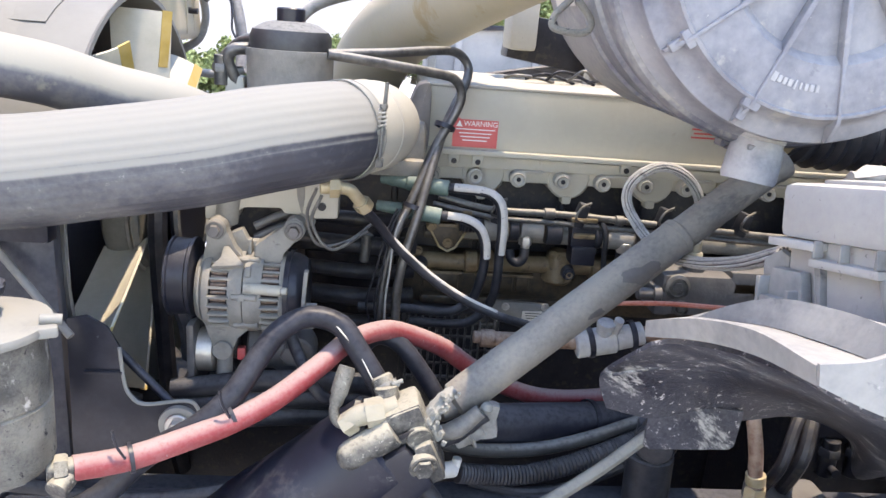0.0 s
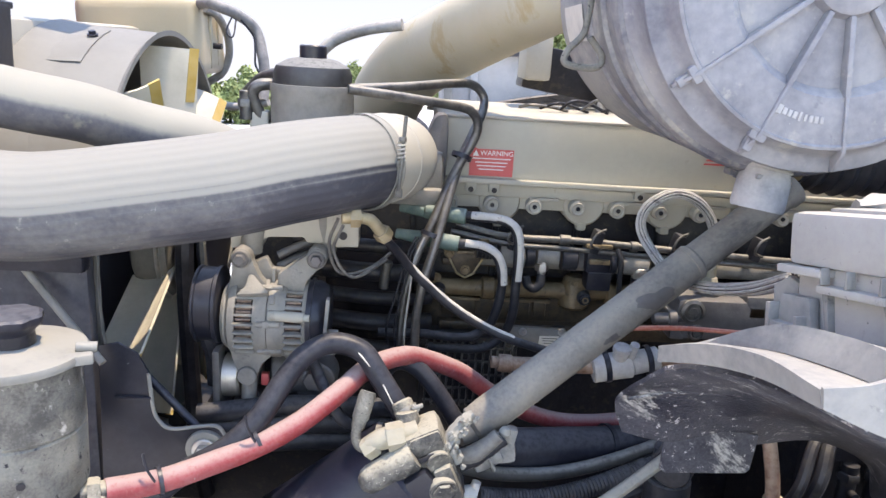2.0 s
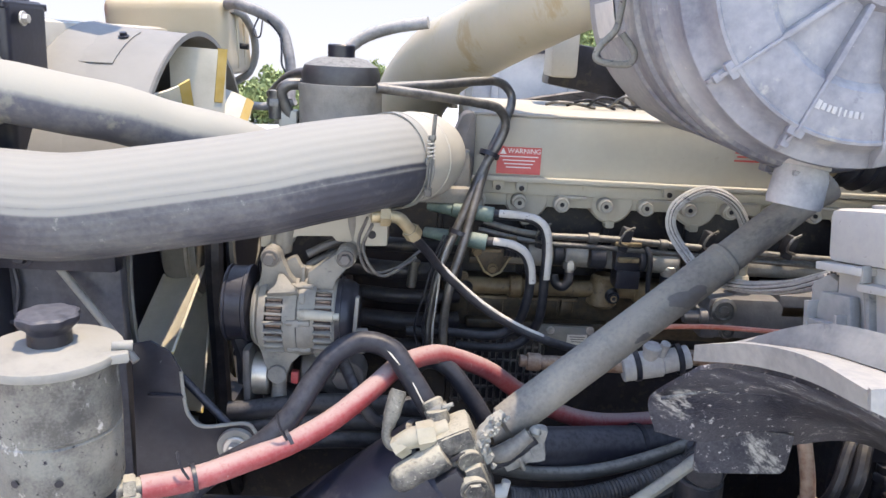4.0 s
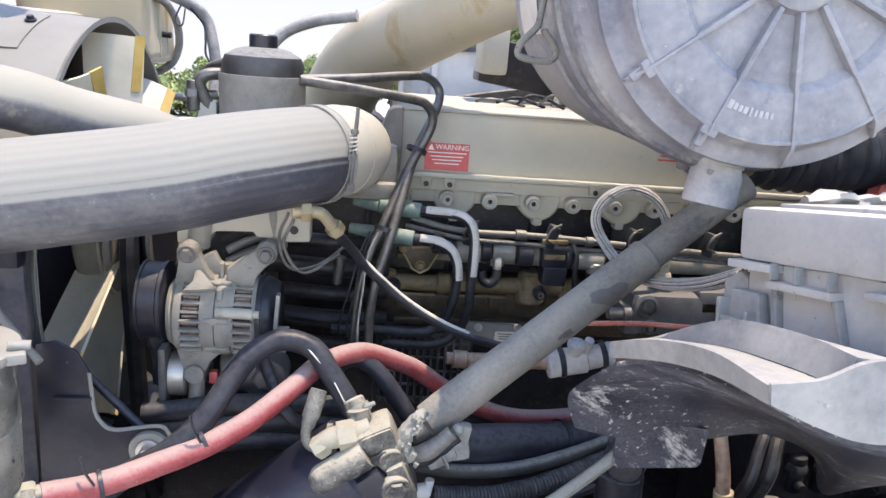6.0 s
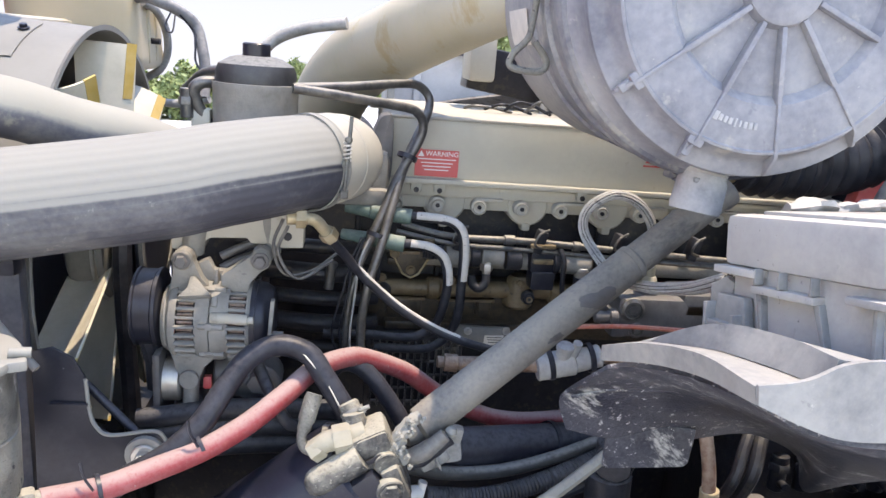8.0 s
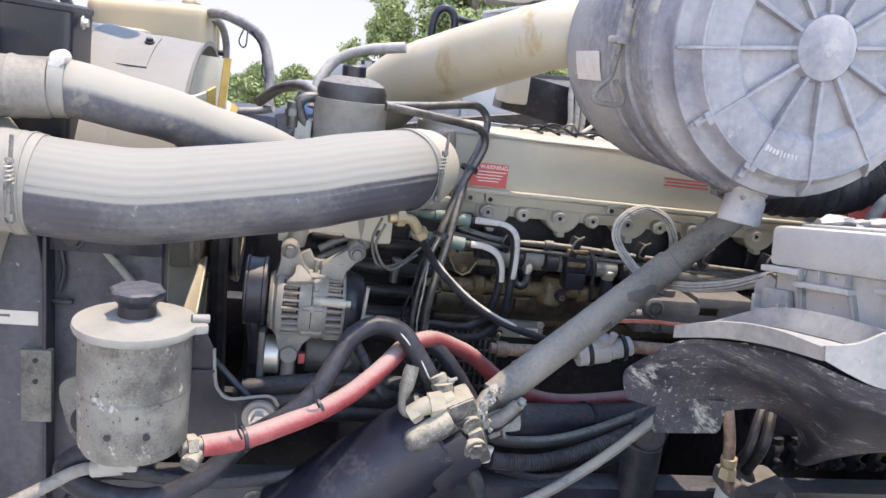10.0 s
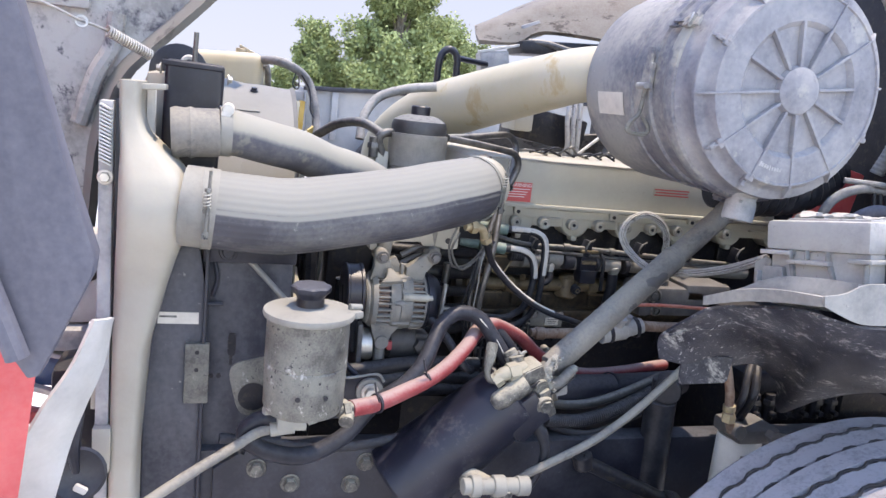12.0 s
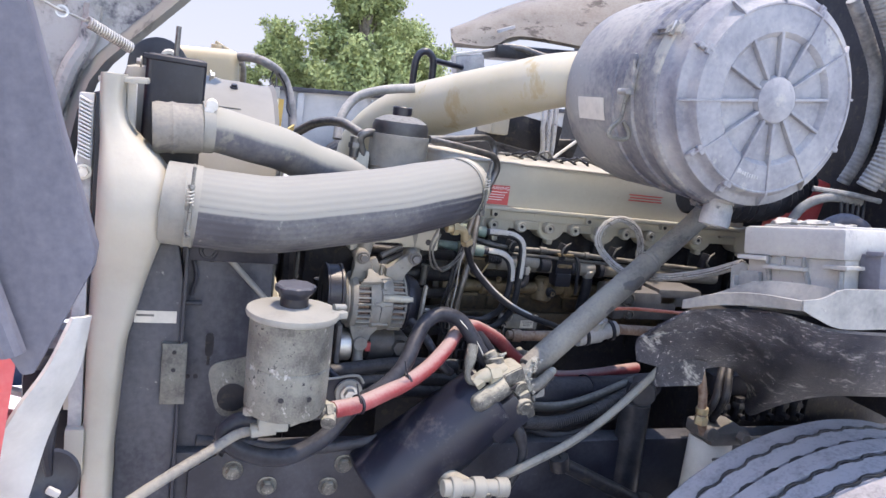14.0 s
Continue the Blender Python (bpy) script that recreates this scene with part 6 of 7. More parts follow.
# ---- fender lip, liner and wheel ----
lip = thing("fender_shelf", (0.36, 0.55, 1.26), "dusty grey plastic fender shelf", "fender panel")
strip_low = [(0.273, 0.694, 1.258), (0.293, 0.62, 1.288), (0.308, 0.55, 1.307), (0.303, 0.456, 1.328)]
strip_top = [(0.272, 0.694, 1.275), (0.287, 0.62, 1.309), (0.304, 0.55, 1.328), (0.299, 0.456, 1.343)]
wall_low = [(0.290, 0.69, 1.278), (0.331, 0.60, 1.312), (0.349, 0.53, 1.326), (0.356, 0.456, 1.340)]
wall_top = [(0.297, 0.672, 1.288), (0.337, 0.60, 1.336), (0.361, 0.53, 1.352), (0.360, 0.456, 1.364)]
part("front_strip", sheet([strip_low, strip_top], 0.004), "lip", lip)
part("shelf", sheet([strip_top, wall_low], 0.003), "lip", lip)
part("back_wall", sheet([wall_low, wall_top], 0.004), "lip", lip)
part("deck", sheet([wall_top, [(0.40, 0.68, 1.280), (0.46, 0.62, 1.30), (0.52, 0.55, 1.315), (0.56, 0.455, 1.335)], [(0.80, 0.70, 1.26), (0.82, 0.64, 1.28), (0.84, 0.56, 1.29), (0.86, 0.455, 1.30)]], 0.003), "lip", lip)
part("outer_apron", sheet([[(0.298, 0.455, 1.329), (0.332, 0.452, 1.315), (0.367, 0.452, 1.304), (0.41, 0.452, 1.302), (0.50, 0.45, 1.304), (0.75, 0.45, 1.29)],
                           [(0.296, 0.456, 1.344), (0.330, 0.453, 1.350), (0.362, 0.453, 1.364), (0.41, 0.453, 1.367), (0.50, 0.451, 1.368), (0.75, 0.451, 1.36)]], 0.004), "lip", lip)

liner = thing("fender_liner", (0.6, 0.85, 0.9), "black rubber fender liner splashed with pale mud", "fender liner")
cols = [[(0.284, 0.820, 1.112), (0.269, 0.81, 1.150), (0.270, 0.79, 1.178), (0.280, 0.70, 1.250)],
        [(0.344, 0.822, 1.099), (0.329, 0.80, 1.153), (0.316, 0.76, 1.205), (0.298, 0.68, 1.262)],
        [(0.454, 0.843, 1.087), (0.420, 0.80, 1.151), (0.380, 0.73, 1.214), (0.324, 0.62, 1.281)],
        [(0.573, 0.880, 1.077), (0.510, 0.80, 1.142), (0.427, 0.68, 1.219), (0.332, 0.53, 1.302)],
        [(0.707, 0.950, 1.001), (0.598, 0.80, 1.104), (0.490, 0.65, 1.197), (0.365, 0.47, 1.299)],
        [(0.778, 1.000, 0.905), (0.708, 0.85, 1.025), (0.565, 0.65, 1.172), (0.415, 0.455, 1.298)],
        [(0.95, 1.05, 0.935), (0.905, 0.90, 1.000), (0.760, 0.70, 1.100), (0.52, 0.455, 1.296)],
        [(1.15, 1.10, 0.96), (1.12, 0.92, 1.02), (1.05, 0.70, 1.08), (0.90, 0.455, 1.29)]]
part("skirt", sheet([list(r) for r in zip(*cols)], 0.005), "liner", liner)
part("flap", plate([(0.340, 1.058), (0.347, 1.053), (0.450, 1.056), (0.456, 1.062), (0.460, 1.11), (0.338, 1.125)], (0.818, 0.824), bevel=0.002), "liner", liner)
part("rib_line", sweep([(0.275, 0.785, 1.170), (0.33, 0.768, 1.190), (0.40, 0.745, 1.198), (0.45, 0.73, 1.20)], 0.0025, 8), "liner", liner)

# ---- steering ----
shaft = thing("steering_shaft", (0.11, 0.95, 1.03), "dusty grey telescoping steering shaft", "steering shaft")
S0, S1 = Vector((0.112, 0.950, 1.037)), Vector((0.585, 1.082, 1.384))
sd = (S1 - S0).normalized()
part("lower_tube", lathe([(0, 0), (0.020, 0.0), (0.0265, 0.006), (0.0275, 0.03), (0.0275, 0.40), (0.0265, 0.405), (0, 0.405)], S0, sd, 36), "shaft", shaft)
def stain(h0, length, turn, spread, seed):
    """A patch lying on the tube with an uneven outline: along it, half length, towards, half width in degrees."""
    shape = random.Random(seed)
    k1, k2 = shape.uniform(0, 6), shape.uniform(0, 6)
    r3, bm = frame_to(sd), bmesh.new()
    rings = []
    for f in (0.0, 0.35, 0.7, 1.0):
        ring = []
        for m in range(28):
            a = 2 * math.pi * m / 28
            out = f * (1 + 0.16 * math.sin(3 * a + k1) + 0.10 * math.sin(5 * a + k2) + 0.05 * math.sin(9 * a))
            b = radians(turn + spread * out * math.sin(a))
            ring.append(bm.verts.new(S0 + r3 @ Vector((0.0278 * math.cos(b), 0.0278 * math.sin(b), h0 + length * out * math.cos(a) + 0.0004 * spread * out * math.sin(a)))))
        rings.append(ring)
    for p, q in zip(rings, rings[1:]):
        for m in range(28):
            bm.faces.new((p[m], p[(m + 1) % 28], q[(m + 1) % 28], q[m]))
    return bm


near = frame_to(sd).transposed() @ Vector((0.0, -1.0, 0.15))
FACING = math.degrees(math.atan2(near.y, near.x))
for h0, length, turn, spread, seed in ((0.322, 0.026, 8, 34, 3), (0.236, 0.012, 26, 14, 5)):
    part("grease_stain", stain(h0, length, FACING + turn, spread, seed), "stain", shaft, "dark uneven patch")
part("collar", lathe([(0.0265, 0.398), (0.0285, 0.40), (0.0285, 0.408), (0.0255, 0.412)], S0, sd, 36), "shaft", shaft)
part("upper_tube", lathe([(0.0245, 0.405), (0.0245, 0.58), (0.027, 0.585), (0.027, 0.60), (0, 0.602)], S0, sd, 36), "shaft", shaft)
joint = part("universal_joint", join(cyl(S0 - sd * 0.020 + Vector((-0.004, -0.010, 0.002)), S0 - sd * 0.002, 0.014, 0.020), sweep([S0 + Vector((-0.022, -0.045, -0.022)), S0 + Vector((0.004, -0.046, -0.014)), S0 + Vector((0.034, -0.042, 0.012))], [0.010, 0.0125, 0.010], 14, 6)), "shaft", shaft, "forked universal joint")
rag = random.Random(8)
yoke = [Vector(p) for p in ((0.108, 0.910, 1.078), (0.093, 0.900, 1.068), (0.080, 0.893, 1.050), (0.079, 0.890, 1.032), (0.090, 0.890, 1.018))]
lumps = [cyl(p, p + Vector((rag.uniform(-0.004, 0.004), rag.uniform(-0.005, 0.001), rag.uniform(0.002, 0.006))), rag.uniform(0.002, 0.0045), rag.uniform(0.0015, 0.003), seg=7) for p in [yoke[k // 10].lerp(yoke[k // 10 + 1], (k % 10) / 10) + Vector((rag.uniform(-0.008, 0.008), rag.uniform(-0.012, -0.006), rag.uniform(-0.007, 0.007))) for k in range(40)]]
part("boot_wrap", join(sweep(yoke, [0.007, 0.009, 0.011, 0.012, 0.010], 16, 10, wave=lambda a, s: 0.12 * math.sin(5 * a + 160 * s) + 0.10 * math.sin(9 * a - 340 * s)), *lumps), "lid", joint, "crumbling grease-caked rubber boot")
part("pinch_bolt", sweep([S0 + Vector((-0.014, -0.036, -0.038)), S0 + Vector((0.006, -0.036, -0.028)), S0 + Vector((0.026, -0.033, -0.014)), S0 + Vector((0.044, -0.030, 0.0))], [0.011, 0.0105, 0.0095, 0.0085], 14, 8, wave=lambda a, s: 0.06 * math.sin(4 * a + 260 * s)), "rubber", joint, "black greasy joint fork")
part("grease_nipple", lathe([(0, -0.009), (0.006, -0.006), (0.009, 0), (0.006, 0.007), (0, 0.009)], S0 + Vector((0.044, -0.030, 0.010)), (0.3, 0, 1), 16), "lid", joint)

gear = thing("steering_gear", (0.0, 0.92, 0.80), "dusty cast steering gear box with hose fittings", "steering gear")
part("gear_case", join(cyl((-0.20, 0.93, 0.79), (0.03, 0.925, 0.992), 0.088, 0.074, seg=40), box((0.055, 0.90, 0.955), (0.05, 0.06, 0.10), 0.012, (0, 40, 0))), "gear_case", gear, "smooth black gear case")
valve = part("valve_body", join(box((0.052, 0.900, 1.022), (0.060, 0.058, 0.095), 0.010, (0, -24, 4)), box((0.046, 0.892, 1.052), (0.044, 0.048, 0.030), 0.008, (0, -24, 4)), cyl((0.060, 0.878, 1.030), (0.064, 0.866, 1.028), 0.016, seg=20), cyl((0.026, 0.900, 1.040), (0.018, 0.912, 1.078), 0.0175, 0.015, seg=20), box((0.078, 0.885, 0.995), (0.026, 0.05, 0.060), 0.007, (0, -24, 4))), "gear", gear, "dust-topped valve body")
part("side_barrel", lathe([(0, -0.004), (0.012, -0.002), (0.0185, 0.006), (0.0205, 0.014), (0.0205, 0.075), (0.018, 0.080), (0, 0.080)], (-0.034, 0.872, 0.990), (0.80, 0.02, 0.55), 28), "gear", gear, "rounded pale relief barrel")
part("cover_plate", box((0.034, 0.880, 0.968), (0.085, 0.050, 0.070), 0.008, (0, -37, 0)), "black", gear)
part("plug", join(cyl((0.069, 0.868, 0.995), (0.072, 0.855, 0.992), 0.019, seg=24), hexagon((0.071, 0.857, 0.993), (0.15, -1, -0.1), 0.014, 0.008)), "gear", gear)
part("notch", box((0.048, 0.866, 1.035), (0.022, 0.004, 0.006), 0.001, (0, -30, 0)), "dirty", gear)
part("elbow_fitting", join(cyl((-0.008, 0.885, 1.050), (0.034, 0.895, 1.060), 0.0145), hexagon((-0.006, 0.884, 1.052), (1, 0.1, 0.2), 0.020, 0.024), sweep([(0.0, 0.884, 1.055), (-0.016, 0.883, 1.050), (-0.030, 0.883, 1.042)], [0.015, 0.014, 0.012], 12), hexagon((-0.034, 0.883, 1.034), (0.75, 0.0, 0.6), 0.0155, 0.018)), "yellow_fit", gear, "yellow passivated elbow")
part("hose_end", join(sweep([(-0.030, 0.883, 1.036), (-0.042, 0.886, 1.038), (-0.048, 0.890, 1.048), (-0.047, 0.894, 1.062)], 0.0068, 12), lathe([(0, 0), (0.0075, 0), (0.0095, 0.005), (0.0095, 0.012), (0.0115, 0.016), (0.0118, 0.045), (0.0105, 0.052), (0, 0.052)], (-0.047, 0.894, 1.058), (0.28, 0.45, 1), 20)), "cup", gear, "grey crimped hose end")
fer = part("hose_ferrule", join(cyl((0.010, 0.935, 1.082), (0.030, 0.915, 1.048), 0.0150, bevel=0.003), cyl((0.024, 0.920, 1.058), (0.040, 0.910, 1.034), 0.013)), "gear", gear)
part("clamp", join(lathe([(0.0150, -0.005), (0.0168, -0.005), (0.0168, 0.005), (0.0150, 0.005)], (0.018, 0.928, 1.070), (0.5, -0.4, -0.8), 24), box((0.030, 0.914, 1.082), (0.012, 0.008, 0.007), 0.002, (0, 30, 0)), cyl((0.026, 0.912, 1.082), (0.040, 0.914, 1.087), 0.003)), "lid", fer)
part("rear_fitting", join(cyl((0.120, 0.995, 0.955), (0.160, 1.005, 0.975), 0.022), box((0.170, 1.006, 0.978), (0.034, 0.03, 0.050), 0.010, (0, -10, 0)), cyl((0.142, 0.99, 0.966), (0.146, 0.991, 0.968), 0.0245), box((0.178, 1.0, 1.0), (0.018, 0.02, 0.025), 0.006, (0, 10, 0))), "pale_sleeve", gear, "pale lit fitting behind the joint")
part("feed_elbow", sweep([(0.075, 0.90, 0.935), (0.09, 0.895, 0.915), (0.10, 0.89, 0.885), (0.095, 0.885, 0.85), (0.07, 0.88, 0.80)], [0.013, 0.014, 0.010, 0.009, 0.009], 12), "rubber", gear)

feed = thing("pressure_hose", (-0.2, 0.9, 0.92), "black pressure hose arching from the steering gear", "hose")
part("hose", sweep([(0.016, 0.945, 1.050), (0.003, 0.95, 1.071), (-0.023, 0.96, 1.108), (-0.048, 0.973, 1.137), (-0.089, 0.975, 1.147), (-0.126, 0.96, 1.133), (-0.153, 0.93, 1.102), (-0.178, 0.90, 1.066), (-0.216, 0.88, 1.032), (-0.278, 0.865, 0.995), (-0.333, 0.835, 0.950), (-0.403, 0.82, 0.922), (-0.475, 0.80, 0.944), (-0.51, 0.80, 0.977), (-0.485, 0.80, 1.002), (-0.452, 0.79, 1.004)], 0.0155, 16), "gloss_hose", feed)
part("print_line", sweep([(-0.06, 0.962, 1.145), (-0.05, 0.959, 1.139), (-0.02, 0.945, 1.107), (0.0, 0.936, 1.075)], 0.0014, 6), "paper", feed)
ret = thing("return_hose", (-0.1, 0.95, 0.93), "red return hose dusted pale, tied with black straps", "hose")
part("hose", sweep([(-0.335, 0.785, 1.026), (-0.281, 0.816, 1.022), (-0.226, 0.85, 1.028), (-0.176, 0.88, 1.037), (-0.126, 0.91, 1.056), (-0.077, 0.95, 1.083), (-0.04, 1.0, 1.099), (0.0, 1.04, 1.101), (0.036, 1.07, 1.090), (0.102, 1.10, 1.055), (0.153, 1.12, 1.013), (0.205, 1.13, 0.979), (0.289, 1.15, 0.946), (0.40, 1.18, 0.935), (0.6, 1.25, 0.93)], 0.0150, 18), "red_hose", ret)
for x, y, z, d in ((-0.176, 0.885, 1.040, (1, 0.5, 0.35)), (-0.281, 0.816, 1.022, (1, 0.5, 0.05))):
    st = part("cable_tie", join(lathe([(0.0155, -0.0025), (0.0185, -0.0025), (0.0185, 0.0025), (0.0155, 0.0025)], (x, y, z), d, 20), sweep([(x, y - 0.018, z + 0.01), (x - 0.008, y - 0.022, z + 0.03), (x - 0.012, y - 0.02, z + 0.048)], 0.0018, 6)), "black", ret)
sec = thing("second_hose", (0.04, 1.03, 0.95), "black rubber hose behind the red one", "hose")
part("hose", sweep([(-0.03, 1.05, 1.06), (0.0, 1.06, 1.085), (0.035, 1.06, 1.075), (0.075, 1.05, 1.03), (0.11, 1.03, 0.98)], 0.014, 14), "gloss_hose", sec)
part("lower_hose", sweep([(-0.05, 0.98, 1.02), (-0.075, 0.96, 1.04), (-0.11, 0.99, 1.09), (-0.13, 1.04, 1.11)], 0.009, 12), "rubber", sec)

# lines that run back along the frame
lines = thing("frame_lines", (0.3, 1.03, 0.88), "dark pipe and cables running along the frame", "lines")
part("pipe", sweep([(0.140, 1.03, 0.956), (0.277, 1.08, 0.936), (0.40, 1.12, 0.922), (0.62, 1.2, 0.90)], 0.033, 24, 6), "post", lines)
part("pipe_clamp", lathe([(0.0335, -0.004), (0.036, -0.004), (0.036, 0.004), (0.0335, 0.004)], (0.36, 1.108, 0.927), (1, 0.3, -0.1), 28), "black", lines)
part("cable", sweep([(0.088, 0.975, 0.962), (0.166, 1.0, 0.933), (0.259, 1.03, 0.919), (0.353, 1.05, 0.932), (0.479, 1.08, 0.965)], 0.011, 12), "top_dusted", lines)
part("corrugated_loom", corrugated([(0.13, 0.97, 0.912), (0.17, 0.985, 0.900), (0.24, 1.0, 0.893), (0.33, 1.02, 0.907), (0.48, 1.06, 0.95)], 0.014, 0.006, 0.14), "rubber", lines)
part("cable", sweep([(0.15, 0.99, 0.885), (0.25, 1.0, 0.86), (0.36, 1.03, 0.87), (0.5, 1.06, 0.92)], 0.008, 10), "rubber", lines)
part("loom_end", join(cyl((0.088, 0.95, 0.925), (0.125, 0.965, 0.922), 0.012), cyl((0.123, 0.963, 0.915), (0.128, 0.965, 0.94), 0.007)), "white", lines)
part("braided_line", sweep([(0.46, 0.96, 1.045), (0.40, 0.935, 1.012), (0.30, 0.90, 0.955), (0.20, 0.875, 0.905), (0.105, 0.865, 0.865), (0.06, 0.875, 0.835), (0.03, 0.90, 0.79)], 0.0088, 18, wave=lambda a, s: 0.05 * math.sin(5 * a)), "shaft", lines)

# ---- power steering reservoir ----
res = thing("steering_fluid_reservoir", (-0.4215, 0.773, 1.02), "dented steel fluid reservoir with pale lid and black cap", "reservoir")
RC = (-0.4215, 0.773, 0)
for a in (-104, -66):
    part("dent", lathe([(0, 0.0), (0.0035, 0.0), (0.0045, 0.0015), (0, 0.0015)], Vector(RC) + Vector((0.0655 * math.cos(radians(a)), 0.0655 * math.sin(radians(a)), 1.078)), (math.cos(radians(a)), math.sin(radians(a)), 0), 12), "dirty", res)
part("can", lathe([(0, 1.031), (0.046, 1.031), (0.060, 1.036), (0.0645, 1.046), (0.0650, 1.09), (0.0655, 1.116), (0.0640, 1.118), (0.0640, 1.120), (0.0658, 1.122), (0.0650, 1.198), (0.067, 1.203), (0, 1.204)], RC, (0, 0, 1), 64, wave=lambda a, h: 0.006 * math.sin(3 * a + 20 * h) * math.sin(9 * h + a)), "cup", res)
lid = part("lid", lathe([(0.066, 1.196), (0.0710, 1.198), (0.0728, 1.203), (0.0715, 1.208), (0.067, 1.209), (0.060, 1.2085), (0.040, 1.213), (0.026, 1.2155), (0, 1.216)], RC, (0, 0, 1), 64), "lid", res)
# neck coloured black to stand for the shadow under the cap
part("neck", lathe([(0.0225, 1.210), (0.0215, 1.238), (0, 1.239)], RC, (0, 0, 1), 32), "dirty", lid)
cap = part("cap", join(lathe([(0, 1.228), (0.0215, 1.228), (0.0235, 1.233), (0.0285, 1.2385), (0.0308, 1.242), (0.0308, 1.248), (0.028, 1.2505), (0.012, 1.2515), (0, 1.2515)], RC, (0, 0, 1), 64, wave=lambda a, h: (0.05 if h > 1.235 else 0.0) * math.cos(8 * a))), "post", lid, "black lobed screw cap")
part("lid_clamp", join(box((-0.352, 0.765, 1.203), (0.03, 0.014, 0.012), 0.003, (0, 0, 25)), cyl((-0.358, 0.775, 1.213), (-0.338, 0.782, 1.211), 0.006)), "lid", res)
brk = part("bracket", join(plate([(-0.405, 1.150), (-0.379, 1.156), (-0.353, 1.141), (-0.338, 1.112), (-0.334, 1.062), (-0.327, 1.041), (-0.308, 1.027), (-0.250, 1.034), (-0.232, 1.019), (-0.236, 0.988), (-0.270, 0.962), (-0.295, 0.941), (-0.41, 0.936)], (0.930, 0.935), bevel=0.0015), box((-0.36, 0.93, 1.075), (0.05, 0.012, 0.004), 0.001)), "black", res, "black stamped steel bracket")
# pale strip paints the light caught on the black bracket's edge
part("edge", sweep([(-0.338, 0.929, 1.112), (-0.334, 0.929, 1.062), (-0.327, 0.929, 1.041), (-0.308, 0.929, 1.028), (-0.250, 0.929, 1.035), (-0.233, 0.929, 1.019)], 0.0028, 8), "lid", brk)
brk.location += Vector((-0.004, 0.035, -0.017))
ear2 = part("mount_ear", plate(rounded([(-0.545, 1.075), (-0.455, 1.095), (-0.445, 0.985), (-0.52, 0.975)]), (0.868, 0.873), bevel=0.0015), "cup", res, "dusty mounting ear with a round hole")
part("hole", lathe([(0, 0), (0.026, 0), (0.026, 0.003), (0, 0.003)], (-0.497, 0.866, 1.015), (0, 1, 0), 28), "dirty", ear2)
part("lug", join(lathe([(0.014, 0), (0.027, 0), (0.028, 0.004), (0.027, 0.012), (0.014, 0.012)], (-0.262, 0.922, 1.000), (0, 1, 0), 32)), "lid", brk)
bolt_parts((-0.262, 0.921, 1.000), (0, -1, 0), 0.0125, brk)
part("outlet", join(cyl((-0.36, 0.775, 1.028), (-0.325, 0.79, 1.027), 0.012), hexagon((-0.352, 0.778, 1.028), (1, 0.4, 0), 0.017, 0.014), cyl((-0.345, 0.76, 1.012), (-0.340, 0.78, 1.018), 0.013)), "gear", res)
part("drain_valve", join(box((-0.435, 0.775, 1.010), (0.05, 0.03, 0.025), 0.005), cyl((-0.41, 0.77, 1.012), (-0.385, 0.775, 1.02), 0.009), hexagon((-0.475, 0.775, 1.025), (0, 0, 1), 0.010, 0.012), cyl((-0.47, 0.775, 0.995), (-0.43, 0.775, 1.0), 0.012)), "lid", res)
widen = Matrix.Translation((-0.4185, 0.773, 0)) @ Matrix.Diagonal((1.04, 1.04, 1, 1)) @ Matrix.Translation((0.4215, -0.773, 0))
for ob in [*res.children, *lid.children]:
    if ob.name.split(".")[0] in ("can", "lid", "cap", "neck", "dent", "lid_clamp"):
        ob.data.transform(widen)
drain = thing("drain_tube", (-0.55, 0.74, 0.9), "grey tube sloping from the reservoir to the bumper", "tube")
part("tube", sweep([(-0.44, 0.785, 0.995), (-0.488, 0.78, 0.988), (-0.525, 0.76, 0.974), (-0.585, 0.72, 0.955), (-0.64, 0.70, 0.926), (-0.70, 0.68, 0.89)], 0.0085, 12), "shaft", drain)
part("loom", corrugated([(-0.42, 0.83, 1.0), (-0.47, 0.84, 0.985), (-0.50, 0.85, 0.955), (-0.52, 0.84, 0.925)], 0.014, 0.007), "rubber", drain)

# ---- frame rail ----
rail = thing("frame_rail", (0.4, 1.0, 0.55), "dusty black steel frame rail with flanged bolts", "frame rail")
part("rail", join(box((0.35, 1.0, 0.72), (2.1, 0.06, 0.28), 0.012), plate([(-0.56, 0.50), (-0.12, 0.50), (-0.12, 0.84), (-0.20, 0.875), (-0.50, 0.868), (-0.56, 0.83)], (0.952, 0.972), bevel=0.004)), "post", rail)
for p in ((-0.478, 0.952, 0.829), (-0.411, 0.952, 0.794), (-0.29, 0.952, 0.787), (-0.263, 0.952, 0.835), (-0.20, 0.952, 0.80)):
    bolt_parts(p, (0, -1, 0), 0.0135, rail, "gear")
hose_top = thing("rail_hose", (-0.35, 0.95, 0.86), "black hose lying along the frame rail", "hose")
part("hose", sweep([(-0.55, 0.94, 0.90), (-0.45, 0.945, 0.885), (-0.36, 0.945, 0.872), (-0.26, 0.945, 0.878), (-0.15, 0.95, 0.90), (-0.05, 0.97, 0.92)], 0.010, 12), "rubber", hose_top)
for i in range(3):
    part("hose", sweep([(-0.30, 1.05, 0.93 + i * 0.03), (-0.15, 1.06, 0.945 + i * 0.03), (0.0, 1.08, 0.935 + i * 0.03)], 0.016, 12), "rubber", hose_top)
drag = thing("drag_link_end", (-0.04, 0.80, 0.83), "pale dusty ball joint of the drag link", "steering link")
